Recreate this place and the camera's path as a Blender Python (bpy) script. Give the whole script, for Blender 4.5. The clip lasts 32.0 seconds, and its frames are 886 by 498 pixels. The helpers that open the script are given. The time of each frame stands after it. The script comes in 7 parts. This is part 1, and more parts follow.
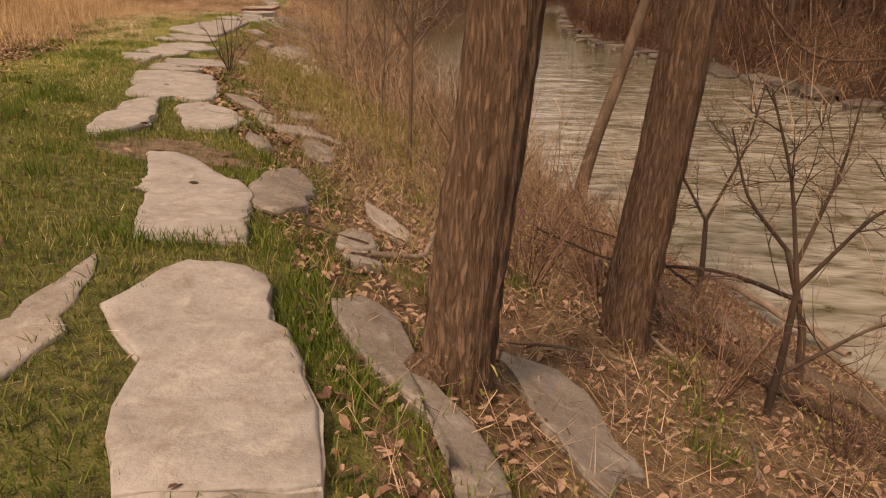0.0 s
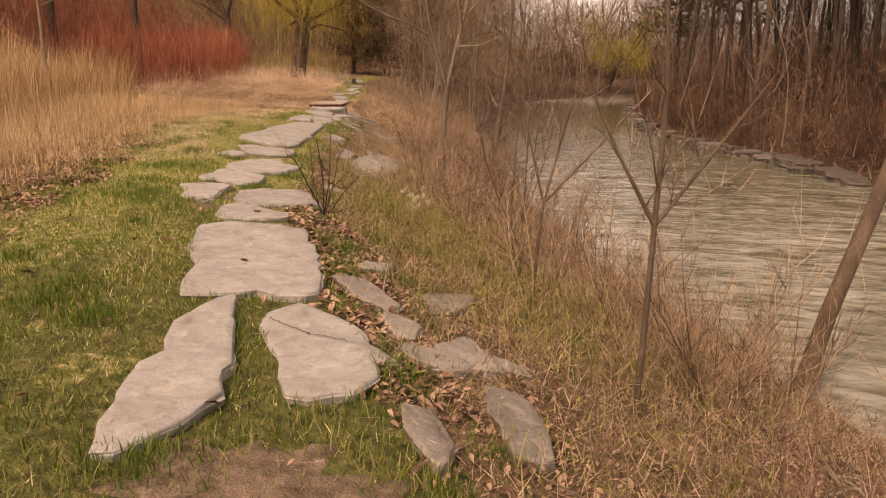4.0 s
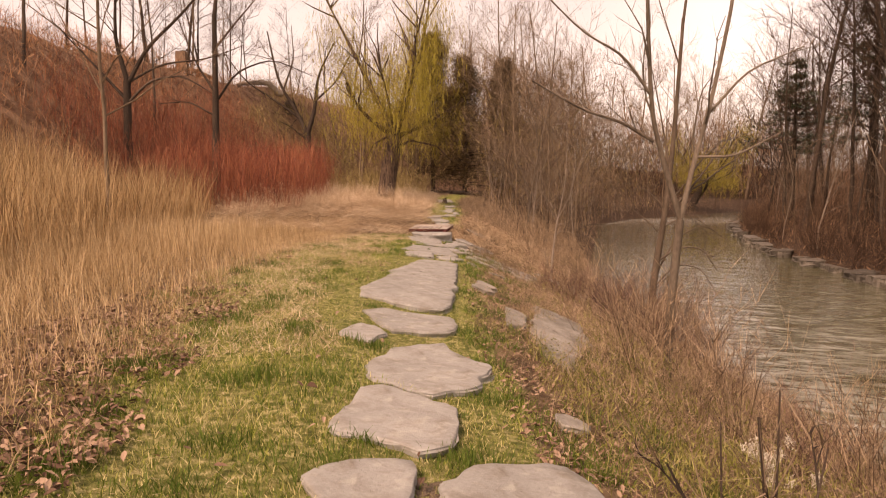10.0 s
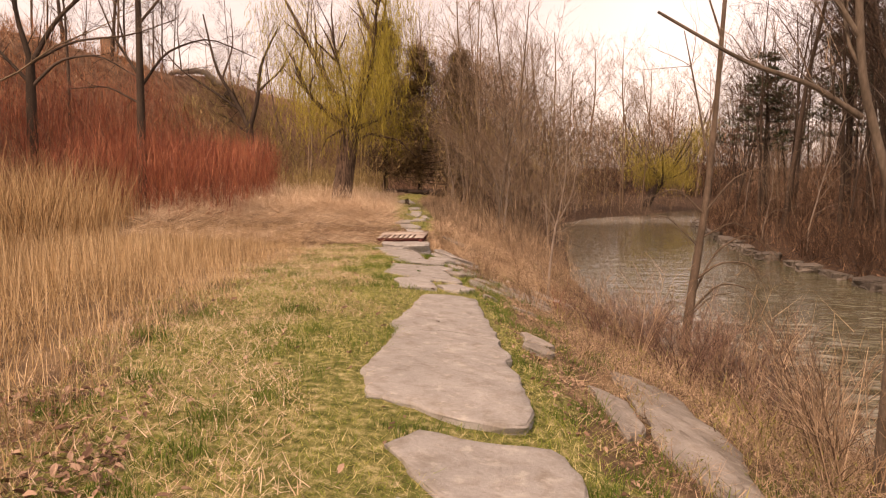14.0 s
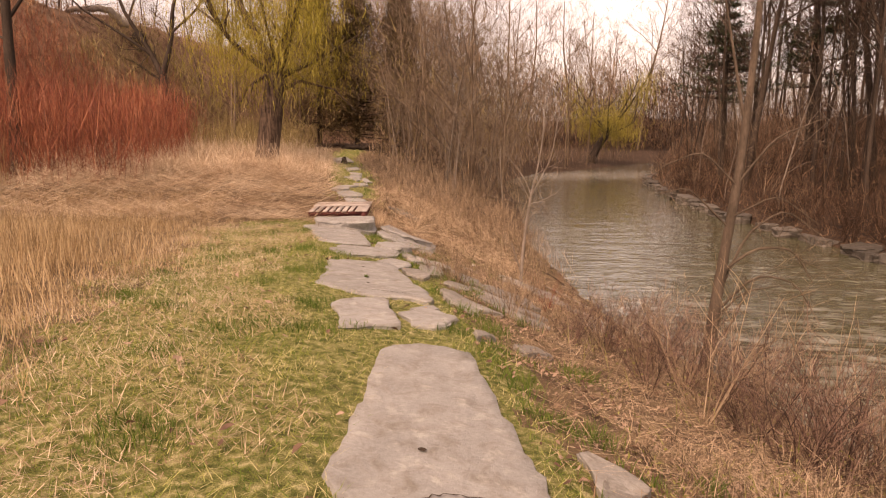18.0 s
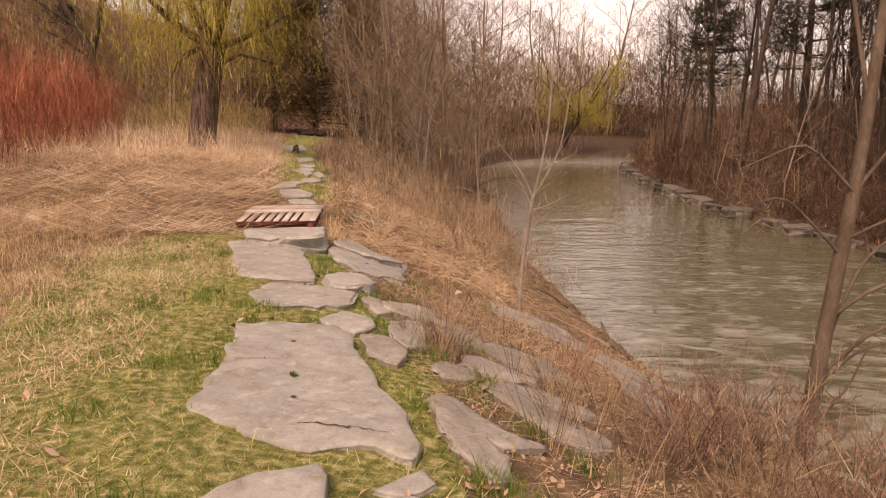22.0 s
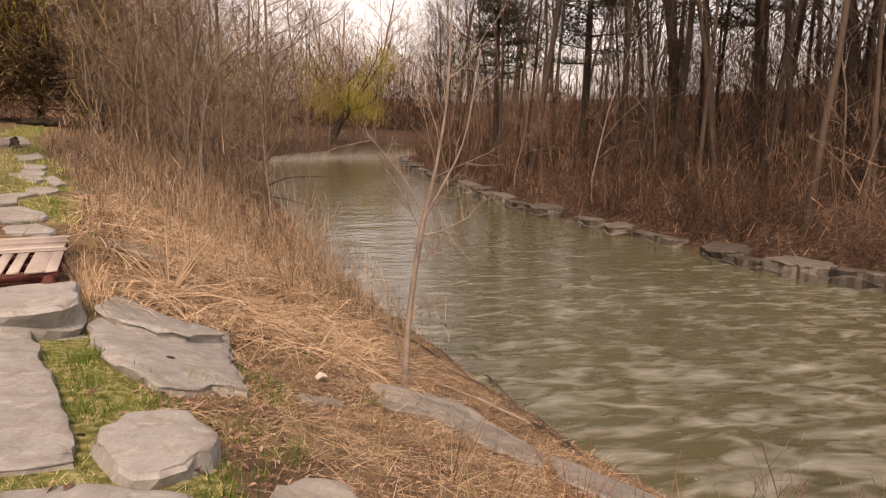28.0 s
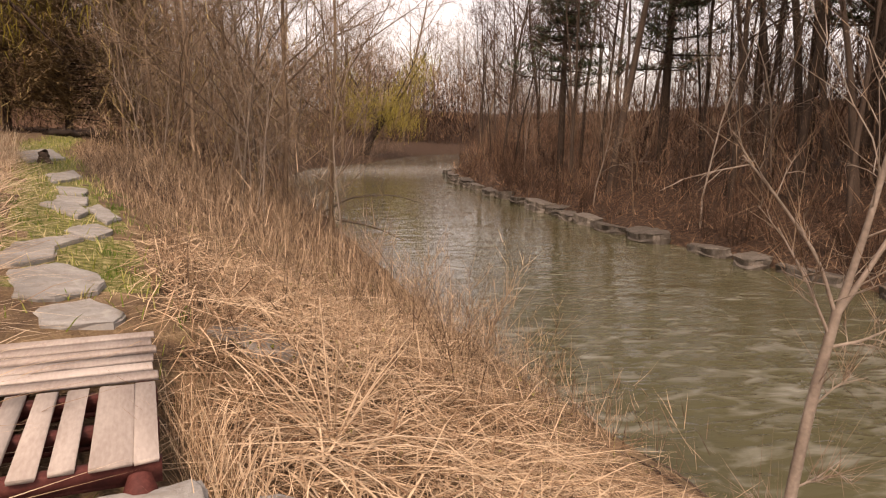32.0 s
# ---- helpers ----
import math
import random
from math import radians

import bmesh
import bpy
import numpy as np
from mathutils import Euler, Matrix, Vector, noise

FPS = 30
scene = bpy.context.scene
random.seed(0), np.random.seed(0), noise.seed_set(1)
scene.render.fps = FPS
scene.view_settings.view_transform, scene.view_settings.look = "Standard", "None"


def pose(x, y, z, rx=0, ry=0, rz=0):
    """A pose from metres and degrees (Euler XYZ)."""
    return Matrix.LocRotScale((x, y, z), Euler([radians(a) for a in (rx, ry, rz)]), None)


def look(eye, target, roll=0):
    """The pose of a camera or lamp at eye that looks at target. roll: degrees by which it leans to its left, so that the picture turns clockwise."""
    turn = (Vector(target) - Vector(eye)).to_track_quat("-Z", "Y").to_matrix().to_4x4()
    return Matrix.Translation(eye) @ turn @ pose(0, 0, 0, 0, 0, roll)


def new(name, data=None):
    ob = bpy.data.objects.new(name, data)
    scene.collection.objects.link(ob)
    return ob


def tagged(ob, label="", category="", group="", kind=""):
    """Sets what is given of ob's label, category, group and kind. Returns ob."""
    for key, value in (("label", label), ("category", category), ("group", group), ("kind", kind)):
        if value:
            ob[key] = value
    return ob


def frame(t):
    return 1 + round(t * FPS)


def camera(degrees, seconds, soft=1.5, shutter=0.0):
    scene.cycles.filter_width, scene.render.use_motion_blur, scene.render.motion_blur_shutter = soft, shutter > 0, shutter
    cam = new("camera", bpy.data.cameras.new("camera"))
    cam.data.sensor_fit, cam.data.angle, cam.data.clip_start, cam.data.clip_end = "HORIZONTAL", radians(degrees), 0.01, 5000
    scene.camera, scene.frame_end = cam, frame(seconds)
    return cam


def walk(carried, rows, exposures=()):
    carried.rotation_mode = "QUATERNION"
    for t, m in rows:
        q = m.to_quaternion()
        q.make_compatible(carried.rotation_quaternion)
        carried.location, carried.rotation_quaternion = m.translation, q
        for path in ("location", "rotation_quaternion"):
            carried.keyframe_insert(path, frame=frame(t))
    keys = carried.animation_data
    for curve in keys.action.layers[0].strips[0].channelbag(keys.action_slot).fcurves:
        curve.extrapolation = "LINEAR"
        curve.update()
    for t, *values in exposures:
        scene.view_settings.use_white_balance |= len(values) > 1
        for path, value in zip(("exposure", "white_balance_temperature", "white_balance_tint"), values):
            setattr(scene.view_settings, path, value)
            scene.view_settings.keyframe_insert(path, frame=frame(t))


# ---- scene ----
cam = camera(63.3, 32.0, soft=1.15)
PATH = [
    (0, (3.431, -2.699, 1.233), (3.621, -0.837, 0.528), -0.4),
    (0.5, (3.275, -2.265, 1.297), (3.439, -0.4, 0.594), -0.2),
    (1, (3.166, -1.793, 1.336), (3.316, 0.073, 0.633), -0.2),
    (1.5, (2.992, -1.363, 1.371), (3.127, 0.505, 0.669), -0.4),
    (2, (2.849, -0.949, 1.461), (2.97, 0.929, 0.783), -0.2),
    (2.5, (2.717, -0.503, 1.499), (2.832, 1.404, 0.907), 0.2),
    (3, (2.568, 0.046, 1.45), (2.666, 1.972, 0.92), -0.1),
    (3.5, (2.467, 0.493, 1.472), (2.554, 2.427, 0.969), -0.3),
    (5.5, (1.901, 2.127, 1.523), (1.929, 4.071, 1.052), 0.0),
    (6, (1.66, 2.49, 1.517), (1.672, 4.438, 1.06), 0.0),
    (6.5, (1.435, 2.907, 1.53), (1.43, 4.856, 1.083), -0.3),
    (7, (1.214, 3.373, 1.526), (1.195, 5.324, 1.089), -0.4),
    (7.5, (1.06, 3.806, 1.529), (1.029, 5.758, 1.096), -0.4),
    (8, (0.917, 4.244, 1.556), (0.873, 6.197, 1.129), -0.4),
    (8.5, (0.761, 4.715, 1.564), (0.706, 6.68, 1.197), -0.5),
    (9, (0.645, 5.204, 1.559), (0.576, 7.182, 1.268), -0.6),
    (9.5, (0.513, 5.693, 1.559), (0.434, 7.683, 1.37), -0.5),
    (10, (0.397, 6.251, 1.541), (0.31, 8.241, 1.365), -0.2),
    (10.5, (0.319, 6.785, 1.538), (0.257, 8.776, 1.359), -0.3),
    (11, (0.205, 7.328, 1.532), (0.147, 9.319, 1.354), -0.2),
    (11.5, (0.107, 7.855, 1.536), (0.162, 9.846, 1.353), -0.4),
    (12, (-0.048, 8.393, 1.541), (0.004, 10.384, 1.357), -0.2),
    (12.5, (-0.233, 8.917, 1.552), (-0.192, 10.908, 1.369), 0.0),
    (13, (-0.374, 9.45, 1.565), (-0.345, 11.441, 1.379), -0.4),
    (13.5, (-0.554, 9.884, 1.589), (-0.517, 11.876, 1.409), 0.0),
    (14, (-0.671, 10.289, 1.616), (-0.603, 12.279, 1.433), -0.3),
    (14.5, (-0.744, 10.704, 1.652), (-0.673, 12.694, 1.463), -0.8),
    (16.5, (-1.027, 12.681, 1.728), (-0.934, 14.665, 1.492), -0.3),
    (17, (-0.924, 13.163, 1.767), (-0.68, 15.131, 1.511), -0.5),
    (17.5, (-0.88, 13.732, 1.776), (-0.639, 15.7, 1.512), -0.4),
    (18, (-0.785, 14.289, 1.775), (-0.546, 16.25, 1.461), -0.3),
    (18.5, (-0.654, 14.808, 1.757), (-0.416, 16.767, 1.436), -0.3),
    (19, (-0.576, 15.326, 1.705), (-0.263, 17.275, 1.381), -0.1),
    (19.5, (-0.578, 15.899, 1.686), (-0.227, 17.839, 1.346), -0.1),
    (20, (-0.55, 16.449, 1.688), (-0.21, 18.389, 1.337), -0.1),
    (20.5, (-0.477, 16.874, 1.709), (-0.12, 18.81, 1.357), -0.2),
    (21, (-0.429, 17.373, 1.71), (-0.04, 19.303, 1.356), -0.3),
    (21.5, (-0.476, 17.846, 1.722), (-0.11, 19.781, 1.369), -0.1),
    (22, (-0.467, 18.304, 1.745), (-0.13, 20.243, 1.392), -0.2),
    (22.5, (-0.425, 18.792, 1.734), (-0.098, 20.733, 1.379), -0.4),
    (23, (-0.427, 19.228, 1.711), (-0.039, 21.158, 1.358), -0.3),
    (23.5, (-0.314, 19.585, 1.716), (0.269, 21.464, 1.354), -0.6),
    (24, (-0.221, 19.784, 1.705), (0.452, 21.632, 1.341), -0.8),
    (24.5, (-0.189, 19.831, 1.699), (0.578, 21.643, 1.344), -0.8),
    (25, (-0.183, 19.931, 1.686), (0.614, 21.731, 1.333), -0.9),
    (25.5, (-0.198, 20.239, 1.67), (0.588, 22.041, 1.302), -0.6),
    (27.5, (-0.5, 22.282, 1.631), (0.456, 24.0, 1.264), 0.7),
    (28, (-0.557, 22.948, 1.589), (0.396, 24.668, 1.221), 0.7),
    (28.5, (-0.602, 23.539, 1.581), (0.342, 25.262, 1.213), 0.7),
    (29, (-0.566, 24.134, 1.526), (0.387, 25.854, 1.156), 0.6),
    (29.5, (-0.511, 24.732, 1.526), (0.434, 26.458, 1.169), 0.5),
    (30, (-0.481, 25.262, 1.505), (0.456, 26.994, 1.155), 0.5),
    (30.5, (-0.511, 25.842, 1.475), (0.418, 27.579, 1.131), 0.5),
    (31, (-0.628, 26.393, 1.528), (0.294, 28.134, 1.182), 0.7),
    (31.5, (-0.708, 26.921, 1.532), (0.206, 28.667, 1.192), 0.7),
    (32, (-0.802, 27.538, 1.49), (0.113, 29.284, 1.153), 0.8),
]
walk(cam, [(t, look(eye, target, roll)) for t, eye, target, roll in PATH], [(0, 0.79, 11300, 32), (1.5, 0.91, 11100, 32), (2.5, 0.99, 10900, 33), (5, 1.03, 10700, 34), (12, 1.06, 10400, 36), (20, 1.11, 9900, 35), (25, 1.09, 9250, 30), (32, 1.07, 8600, 27)])

# ---- sky and sun: a bright overcast day ----
world = bpy.data.worlds.new("sky")
scene.world = world
world.use_nodes = True
nt = world.node_tree
sky = nt.nodes.new("ShaderNodeTexSky")
sky.sky_type, sky.sun_disc = "NISHITA", False
sky.sun_elevation, sky.sun_rotation = radians(48), radians(215)
sky.dust_density, sky.air_density, sky.ozone_density = 1.5, 1.0, 1.0
veil = nt.nodes.new("ShaderNodeHueSaturation")
veil.inputs["Saturation"].default_value = 0.22
cloud = nt.nodes.new("ShaderNodeTexNoise")
cloud.inputs["Scale"].default_value = 2.2
cloud.inputs["Detail"].default_value = 5
coord = nt.nodes.new("ShaderNodeTexCoord")
deck = nt.nodes.new("ShaderNodeMapRange")
deck.inputs["From Min"].default_value, deck.inputs["From Max"].default_value = 0.3, 0.7
deck.inputs["To Min"].default_value, deck.inputs["To Max"].default_value = 0.85, 1.15
mul = nt.nodes.new("ShaderNodeMix")
mul.data_type, mul.blend_type = "RGBA", "MULTIPLY"
mul.inputs[0].default_value = 1.0
nt.links.new(coord.outputs["Generated"], cloud.inputs["Vector"])
nt.links.new(cloud.outputs[0], deck.inputs["Value"])
nt.links.new(sky.outputs[0], veil.inputs["Color"])
nt.links.new(veil.outputs[0], mul.inputs[6])
nt.links.new(deck.outputs[0], mul.inputs[7])
back = nt.nodes["Background"]
cool = nt.nodes.new("ShaderNodeMix")
cool.data_type, cool.blend_type = "RGBA", "MULTIPLY"
cool.inputs[0].default_value = 1.0
cool.inputs[7].default_value = (0.94, 1.0, 1.06, 1)
nt.links.new(mul.outputs[2], cool.inputs[6])
nt.links.new(cool.outputs[2], back.inputs["Color"])
back.inputs["Strength"].default_value = 0.107
sun = new("sun", bpy.data.lights.new("sun", "SUN"))
sun.data.energy, sun.data.angle, sun.data.color = 1.5, radians(10), (1.0, 0.91, 0.8)
sun.matrix_world = look((0, 0, 0), (0.55 * math.cos(radians(48)), 0.83 * math.cos(radians(48)), -math.sin(radians(48))))

# ---- materials ----
def mat(name, colors, rough=0.85, scale=6.0, fine=60.0, bump=0.3, dist=0.02, island=0.0, per_object=0.0, stretch=(1, 1, 1), translucent=0.0, low=0.28, span=0.44):
    """Colours laid by noise at two scales; island and per_object shift the ramp for each loose piece or each object."""
    m = bpy.data.materials.new(name)
    m.use_nodes = True
    n, l = m.node_tree.nodes, m.node_tree.links
    bsdf = n["Principled BSDF"]
    bsdf.inputs["Roughness"].default_value = rough
    bsdf.inputs["Specular IOR Level"].default_value = 0.25
    tc, mp = n.new("ShaderNodeTexCoord"), n.new("ShaderNodeMapping")
    mp.inputs["Scale"].default_value = stretch
    l.new(tc.outputs["Object"], mp.inputs["Vector"])
    big, small = n.new("ShaderNodeTexNoise"), n.new("ShaderNodeTexNoise")
    for node, sc, det in ((big, scale, 5), (small, fine, 4)):
        node.inputs["Scale"].default_value, node.inputs["Detail"].default_value = sc, det
        l.new(mp.outputs[0], node.inputs["Vector"])
    a = n.new("ShaderNodeMath")
    a.operation = "MULTIPLY_ADD"
    a.inputs[1].default_value = 0.35
    l.new(small.outputs[0], a.inputs[0])
    b = n.new("ShaderNodeMath")
    b.operation = "MULTIPLY_ADD"
    b.inputs[1].default_value = 0.65
    l.new(big.outputs[0], b.inputs[0])
    l.new(a.outputs[0], b.inputs[2])
    a.inputs[2].default_value = 0.0
    out = b.outputs[0]
    for amount, kind, socket in ((island, "ShaderNodeNewGeometry", "Random Per Island"), (per_object, "ShaderNodeObjectInfo", "Random")):
        if amount:
            g, c = n.new(kind), n.new("ShaderNodeMath")
            c.operation = "MULTIPLY_ADD"
            c.inputs[1].default_value, = (amount,)
            d = n.new("ShaderNodeMath")
            d.operation = "ADD"
            d.inputs[1].default_value = -amount / 2
            l.new(g.outputs[socket], c.inputs[0])
            l.new(out, c.inputs[2])
            l.new(c.outputs[0], d.inputs[0])
            out = d.outputs[0]
    ramp = n.new("ShaderNodeValToRGB")
    while len(ramp.color_ramp.elements) < len(colors):
        ramp.color_ramp.elements.new(0.5)
    for i, (e, c) in enumerate(zip(ramp.color_ramp.elements, colors)):
        e.position = low + span * i / max(1, len(colors) - 1)
        e.color = (*c, 1)
    l.new(out, ramp.inputs[0])
    l.new(ramp.outputs[0], bsdf.inputs["Base Color"])
    if bump:
        bp = n.new("ShaderNodeBump")
        bp.inputs["Strength"].default_value, bp.inputs["Distance"].default_value = bump, dist
        l.new(out, bp.inputs["Height"])
        l.new(bp.outputs[0], bsdf.inputs["Normal"])
    if translucent:
        tr, mx = n.new("ShaderNodeBsdfTranslucent"), n.new("ShaderNodeMixShader")
        l.new(ramp.outputs[0], tr.inputs["Color"])
        mx.inputs[0].default_value = translucent
        l.new(bsdf.outputs[0], mx.inputs[1])
        l.new(tr.outputs[0], mx.inputs[2])
        l.new(mx.outputs[0], n["Material Output"].inputs["Surface"])
    return m


def rock(name, colors, rough=0.8, tone=0.16, lichen=0.36):
    """Limestone: broad clouding, dark stains, pale lichen blooms, pits and fine grain."""
    m = mat(name, colors, rough, 2.3, 42, 0.0, per_object=tone)
    n, l = m.node_tree.nodes, m.node_tree.links
    bsdf = n["Principled BSDF"]
    ramp = bsdf.inputs["Base Color"].links[0].from_node
    tc = n.new("ShaderNodeTexCoord")

    def noise(sc, det, ro=0.55, dis=0.0):
        t = n.new("ShaderNodeTexNoise")
        for k, v in (("Scale", sc), ("Detail", det), ("Roughness", ro), ("Distortion", dis)):
            t.inputs[k].default_value = v
        l.new(tc.outputs["Object"], t.inputs["Vector"])
        return t.outputs[0]

    def step(src, lo, hi, top):
        r = n.new("ShaderNodeMapRange")
        r.inputs["From Min"].default_value, r.inputs["From Max"].default_value, r.inputs["To Max"].default_value = lo, hi, top
        l.new(src, r.inputs["Value"])
        return r.outputs[0]

    def blend(fac, col, kind, tint):
        x = n.new("ShaderNodeMix")
        x.data_type, x.blend_type = "RGBA", kind
        l.new(fac, x.inputs[0])
        l.new(col, x.inputs[6])
        x.inputs[7].default_value = (*tint, 1)
        return x.outputs[2]

    stain = noise(5.5, 6, 0.68, 0.6)
    pit = noise(30, 5, 0.7)
    bloom = noise(9.0, 4, 0.6, 0.3)
    col = blend(step(stain, 0.46, 0.7, 0.7), ramp.outputs[0], "MULTIPLY", (0.6, 0.52, 0.43))
    col = blend(step(pit, 0.6, 0.74, 0.5), col, "MULTIPLY", (0.5, 0.44, 0.38))
    col = blend(step(bloom, 0.56, 0.68, lichen), col, "MIX", (0.52, 0.5, 0.45))
    l.new(col, bsdf.inputs["Base Color"])
    grain = noise(110, 3, 0.6)
    h = None
    for src, amount in ((stain, 0.9), (pit, -0.55), (grain, 0.18)):
        a = n.new("ShaderNodeMath")
        a.operation = "MULTIPLY_ADD"
        a.inputs[1].default_value, a.inputs[2].default_value = amount, 0.0
        l.new(src, a.inputs[0])
        if h is not None:
            l.new(h, a.inputs[2])
        h = a.outputs[0]
    bp = n.new("ShaderNodeBump")
    bp.inputs["Strength"].default_value, bp.inputs["Distance"].default_value = 0.7, 0.017
    l.new(h, bp.inputs["Height"])
    l.new(bp.outputs[0], bsdf.inputs["Normal"])
    return m


def furrowed(name, deep, mid, high, scale):
    """Bark in long plates with dark furrows between them."""
    m = mat(name, [mid, high], 0.95, 9, 60, 0.0)
    n, l = m.node_tree.nodes, m.node_tree.links
    bsdf = n["Principled BSDF"]
    ramp = bsdf.inputs["Base Color"].links[0].from_node
    tc, mp, vo = n.new("ShaderNodeTexCoord"), n.new("ShaderNodeMapping"), n.new("ShaderNodeTexNoise")
    mp.inputs["Scale"].default_value = (1, 1, 0.14)
    l.new(tc.outputs["Object"], mp.inputs["Vector"])
    for k, v in (("Scale", scale), ("Detail", 5), ("Roughness", 0.6), ("Distortion", 0.5)):
        vo.inputs[k].default_value = v
    l.new(mp.outputs[0], vo.inputs["Vector"])
    r = n.new("ShaderNodeMapRange")
    r.inputs["From Min"].default_value, r.inputs["From Max"].default_value = 0.36, 0.58
    l.new(vo.outputs[0], r.inputs["Value"])
    x = n.new("ShaderNodeMix")
    x.data_type = "RGBA"
    x.inputs[6].default_value = (*deep, 1)
    l.new(r.outputs[0], x.inputs[0])
    l.new(ramp.outputs[0], x.inputs[7])
    l.new(x.outputs[2], bsdf.inputs["Base Color"])
    fine = n.new("ShaderNodeTexNoise")
    fine.inputs["Scale"].default_value, fine.inputs["Detail"].default_value = 55, 4
    l.new(mp.outputs[0], fine.inputs["Vector"])
    a = n.new("ShaderNodeMath")
    a.operation = "MULTIPLY_ADD"
    a.inputs[1].default_value = 0.5
    l.new(fine.outputs[0], a.inputs[0])
    l.new(r.outputs[0], a.inputs[2])
    bp = n.new("ShaderNodeBump")
    bp.inputs["Strength"].default_value, bp.inputs["Distance"].default_value = 0.8, 0.02
    l.new(a.outputs[0], bp.inputs["Height"])
    l.new(bp.outputs[0], bsdf.inputs["Normal"])
    return m


STONE = rock("limestone", [(0.238, 0.23, 0.215), (0.322, 0.313, 0.298), (0.398, 0.388, 0.372)])
WET_STONE = rock("bank_limestone", [(0.18, 0.163, 0.143), (0.29, 0.268, 0.242), (0.4, 0.376, 0.345)], 0.8, 0.24, 0.25)
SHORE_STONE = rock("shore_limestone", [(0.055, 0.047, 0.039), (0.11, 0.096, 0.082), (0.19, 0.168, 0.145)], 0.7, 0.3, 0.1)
SOIL = mat("soil", [(0.09, 0.062, 0.042), (0.17, 0.122, 0.085), (0.27, 0.2, 0.145)], 0.95, 9, 90, 1.0, 0.04, low=0.36, span=0.28)
OLDWILLOW = mat("dull_willow_leaf", [(0.17, 0.138, 0.028), (0.3, 0.245, 0.045), (0.42, 0.345, 0.085)], 0.6, 0.2, 2, 0, island=0.6, translucent=0.2)
SEED = mat("pale_seed_head", [(0.42, 0.37, 0.3), (0.6, 0.55, 0.47)], 0.8, 8, 40, 0)
LAWN = mat("grass_blades", [(0.065, 0.13, 0.016), (0.17, 0.23, 0.036), (0.37, 0.37, 0.1), (0.66, 0.57, 0.31)], 0.7, 1.3, 8, 0, island=0.5, translucent=0.25)
RUST = mat("rusty_brush", [(0.24, 0.09, 0.05), (0.4, 0.18, 0.09), (0.55, 0.3, 0.16)], 0.8, 0.4, 4, 0, island=0.5)
SLOPE = mat("slope_brush", [(0.13, 0.07, 0.045), (0.27, 0.16, 0.105), (0.43, 0.28, 0.19)], 0.85, 0.3, 4, 0, island=0.6)
FRESH = mat("fresh_lawn", [(0.045, 0.09, 0.013), (0.095, 0.14, 0.024), (0.16, 0.175, 0.043), (0.27, 0.235, 0.1)], 0.7, 1.3, 8, 0, island=0.5, translucent=0.2)
LUSH = mat("lush_grass", [(0.045, 0.09, 0.013), (0.09, 0.15, 0.025), (0.17, 0.22, 0.05)], 0.65, 0.8, 3, 0, island=0.4, translucent=0.25)
GOLD = mat("golden_grass", [(0.24, 0.15, 0.075), (0.51, 0.355, 0.195), (0.74, 0.56, 0.36)], 0.75, 0.5, 3, 0, island=0.5, translucent=0.2)
REED = mat("dry_reed", [(0.2, 0.12, 0.06), (0.43, 0.275, 0.14), (0.64, 0.46, 0.27)], 0.75, 0.4, 3, 0, island=0.5, translucent=0.2)
PALE = mat("pale_reed", [(0.3, 0.19, 0.115), (0.62, 0.46, 0.32), (0.8, 0.65, 0.49)], 0.75, 0.8, 4, 0, island=0.5, translucent=0.2)
DRED = mat("red_stem", [(0.1, 0.03, 0.02), (0.26, 0.068, 0.04), (0.42, 0.165, 0.09)], 0.6, 0.5, 4, 0, island=0.5)
WEED = mat("dry_weed", [(0.14, 0.1, 0.042), (0.28, 0.21, 0.09), (0.43, 0.33, 0.155)], 0.85, 0.5, 4, 0, island=0.6, translucent=0.15)
OLIVE = mat("olive_weed", [(0.1, 0.1, 0.022), (0.22, 0.21, 0.055), (0.36, 0.32, 0.125)], 0.8, 0.5, 4, 0, island=0.5, translucent=0.2)
LEAF = mat("dead_leaf", [(0.11, 0.06, 0.04), (0.22, 0.13, 0.088), (0.37, 0.25, 0.18)], 0.7, 1.0, 30, 0, island=0.8)
TANGLE = mat("bramble_twig", [(0.085, 0.053, 0.034), (0.275, 0.184, 0.116), (0.48, 0.35, 0.24)], 0.85, 0.6, 6, 0, island=0.7)
# dead leaf colours at about half strength, for the far bank
DARKLEAF = mat("dark_leaf", [(0.05, 0.029, 0.019), (0.11, 0.063, 0.04), (0.19, 0.115, 0.075)], 0.8, 1.0, 20, 0, island=0.8)
FARTWIG = mat("far_thicket_twig", [(0.075, 0.042, 0.027), (0.2, 0.117, 0.073), (0.38, 0.24, 0.155)], 0.9, 0.4, 5, 0, island=0.6)
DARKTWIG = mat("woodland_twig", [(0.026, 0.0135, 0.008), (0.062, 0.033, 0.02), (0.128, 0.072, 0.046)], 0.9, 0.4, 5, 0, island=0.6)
STRAW = mat("bank_straw", [(0.22, 0.13, 0.075), (0.47, 0.32, 0.2), (0.68, 0.51, 0.35)], 0.75, 0.6, 4, 0, island=0.7)
TWIG = mat("twig", [(0.12, 0.08, 0.053), (0.225, 0.158, 0.108), (0.34, 0.25, 0.18)], 0.85, 0.6, 6, 0, island=0.5)
BARK = furrowed("furrowed_bark", (0.082, 0.051, 0.034), (0.138, 0.088, 0.06), (0.195, 0.128, 0.089), 64)
GREYBARK = mat("grey_bark", [(0.065, 0.049, 0.036), (0.13, 0.101, 0.077), (0.22, 0.175, 0.136)], 0.9, 5, 40, 0.5, 0.012, stretch=(1, 1, 0.35), per_object=0.2)
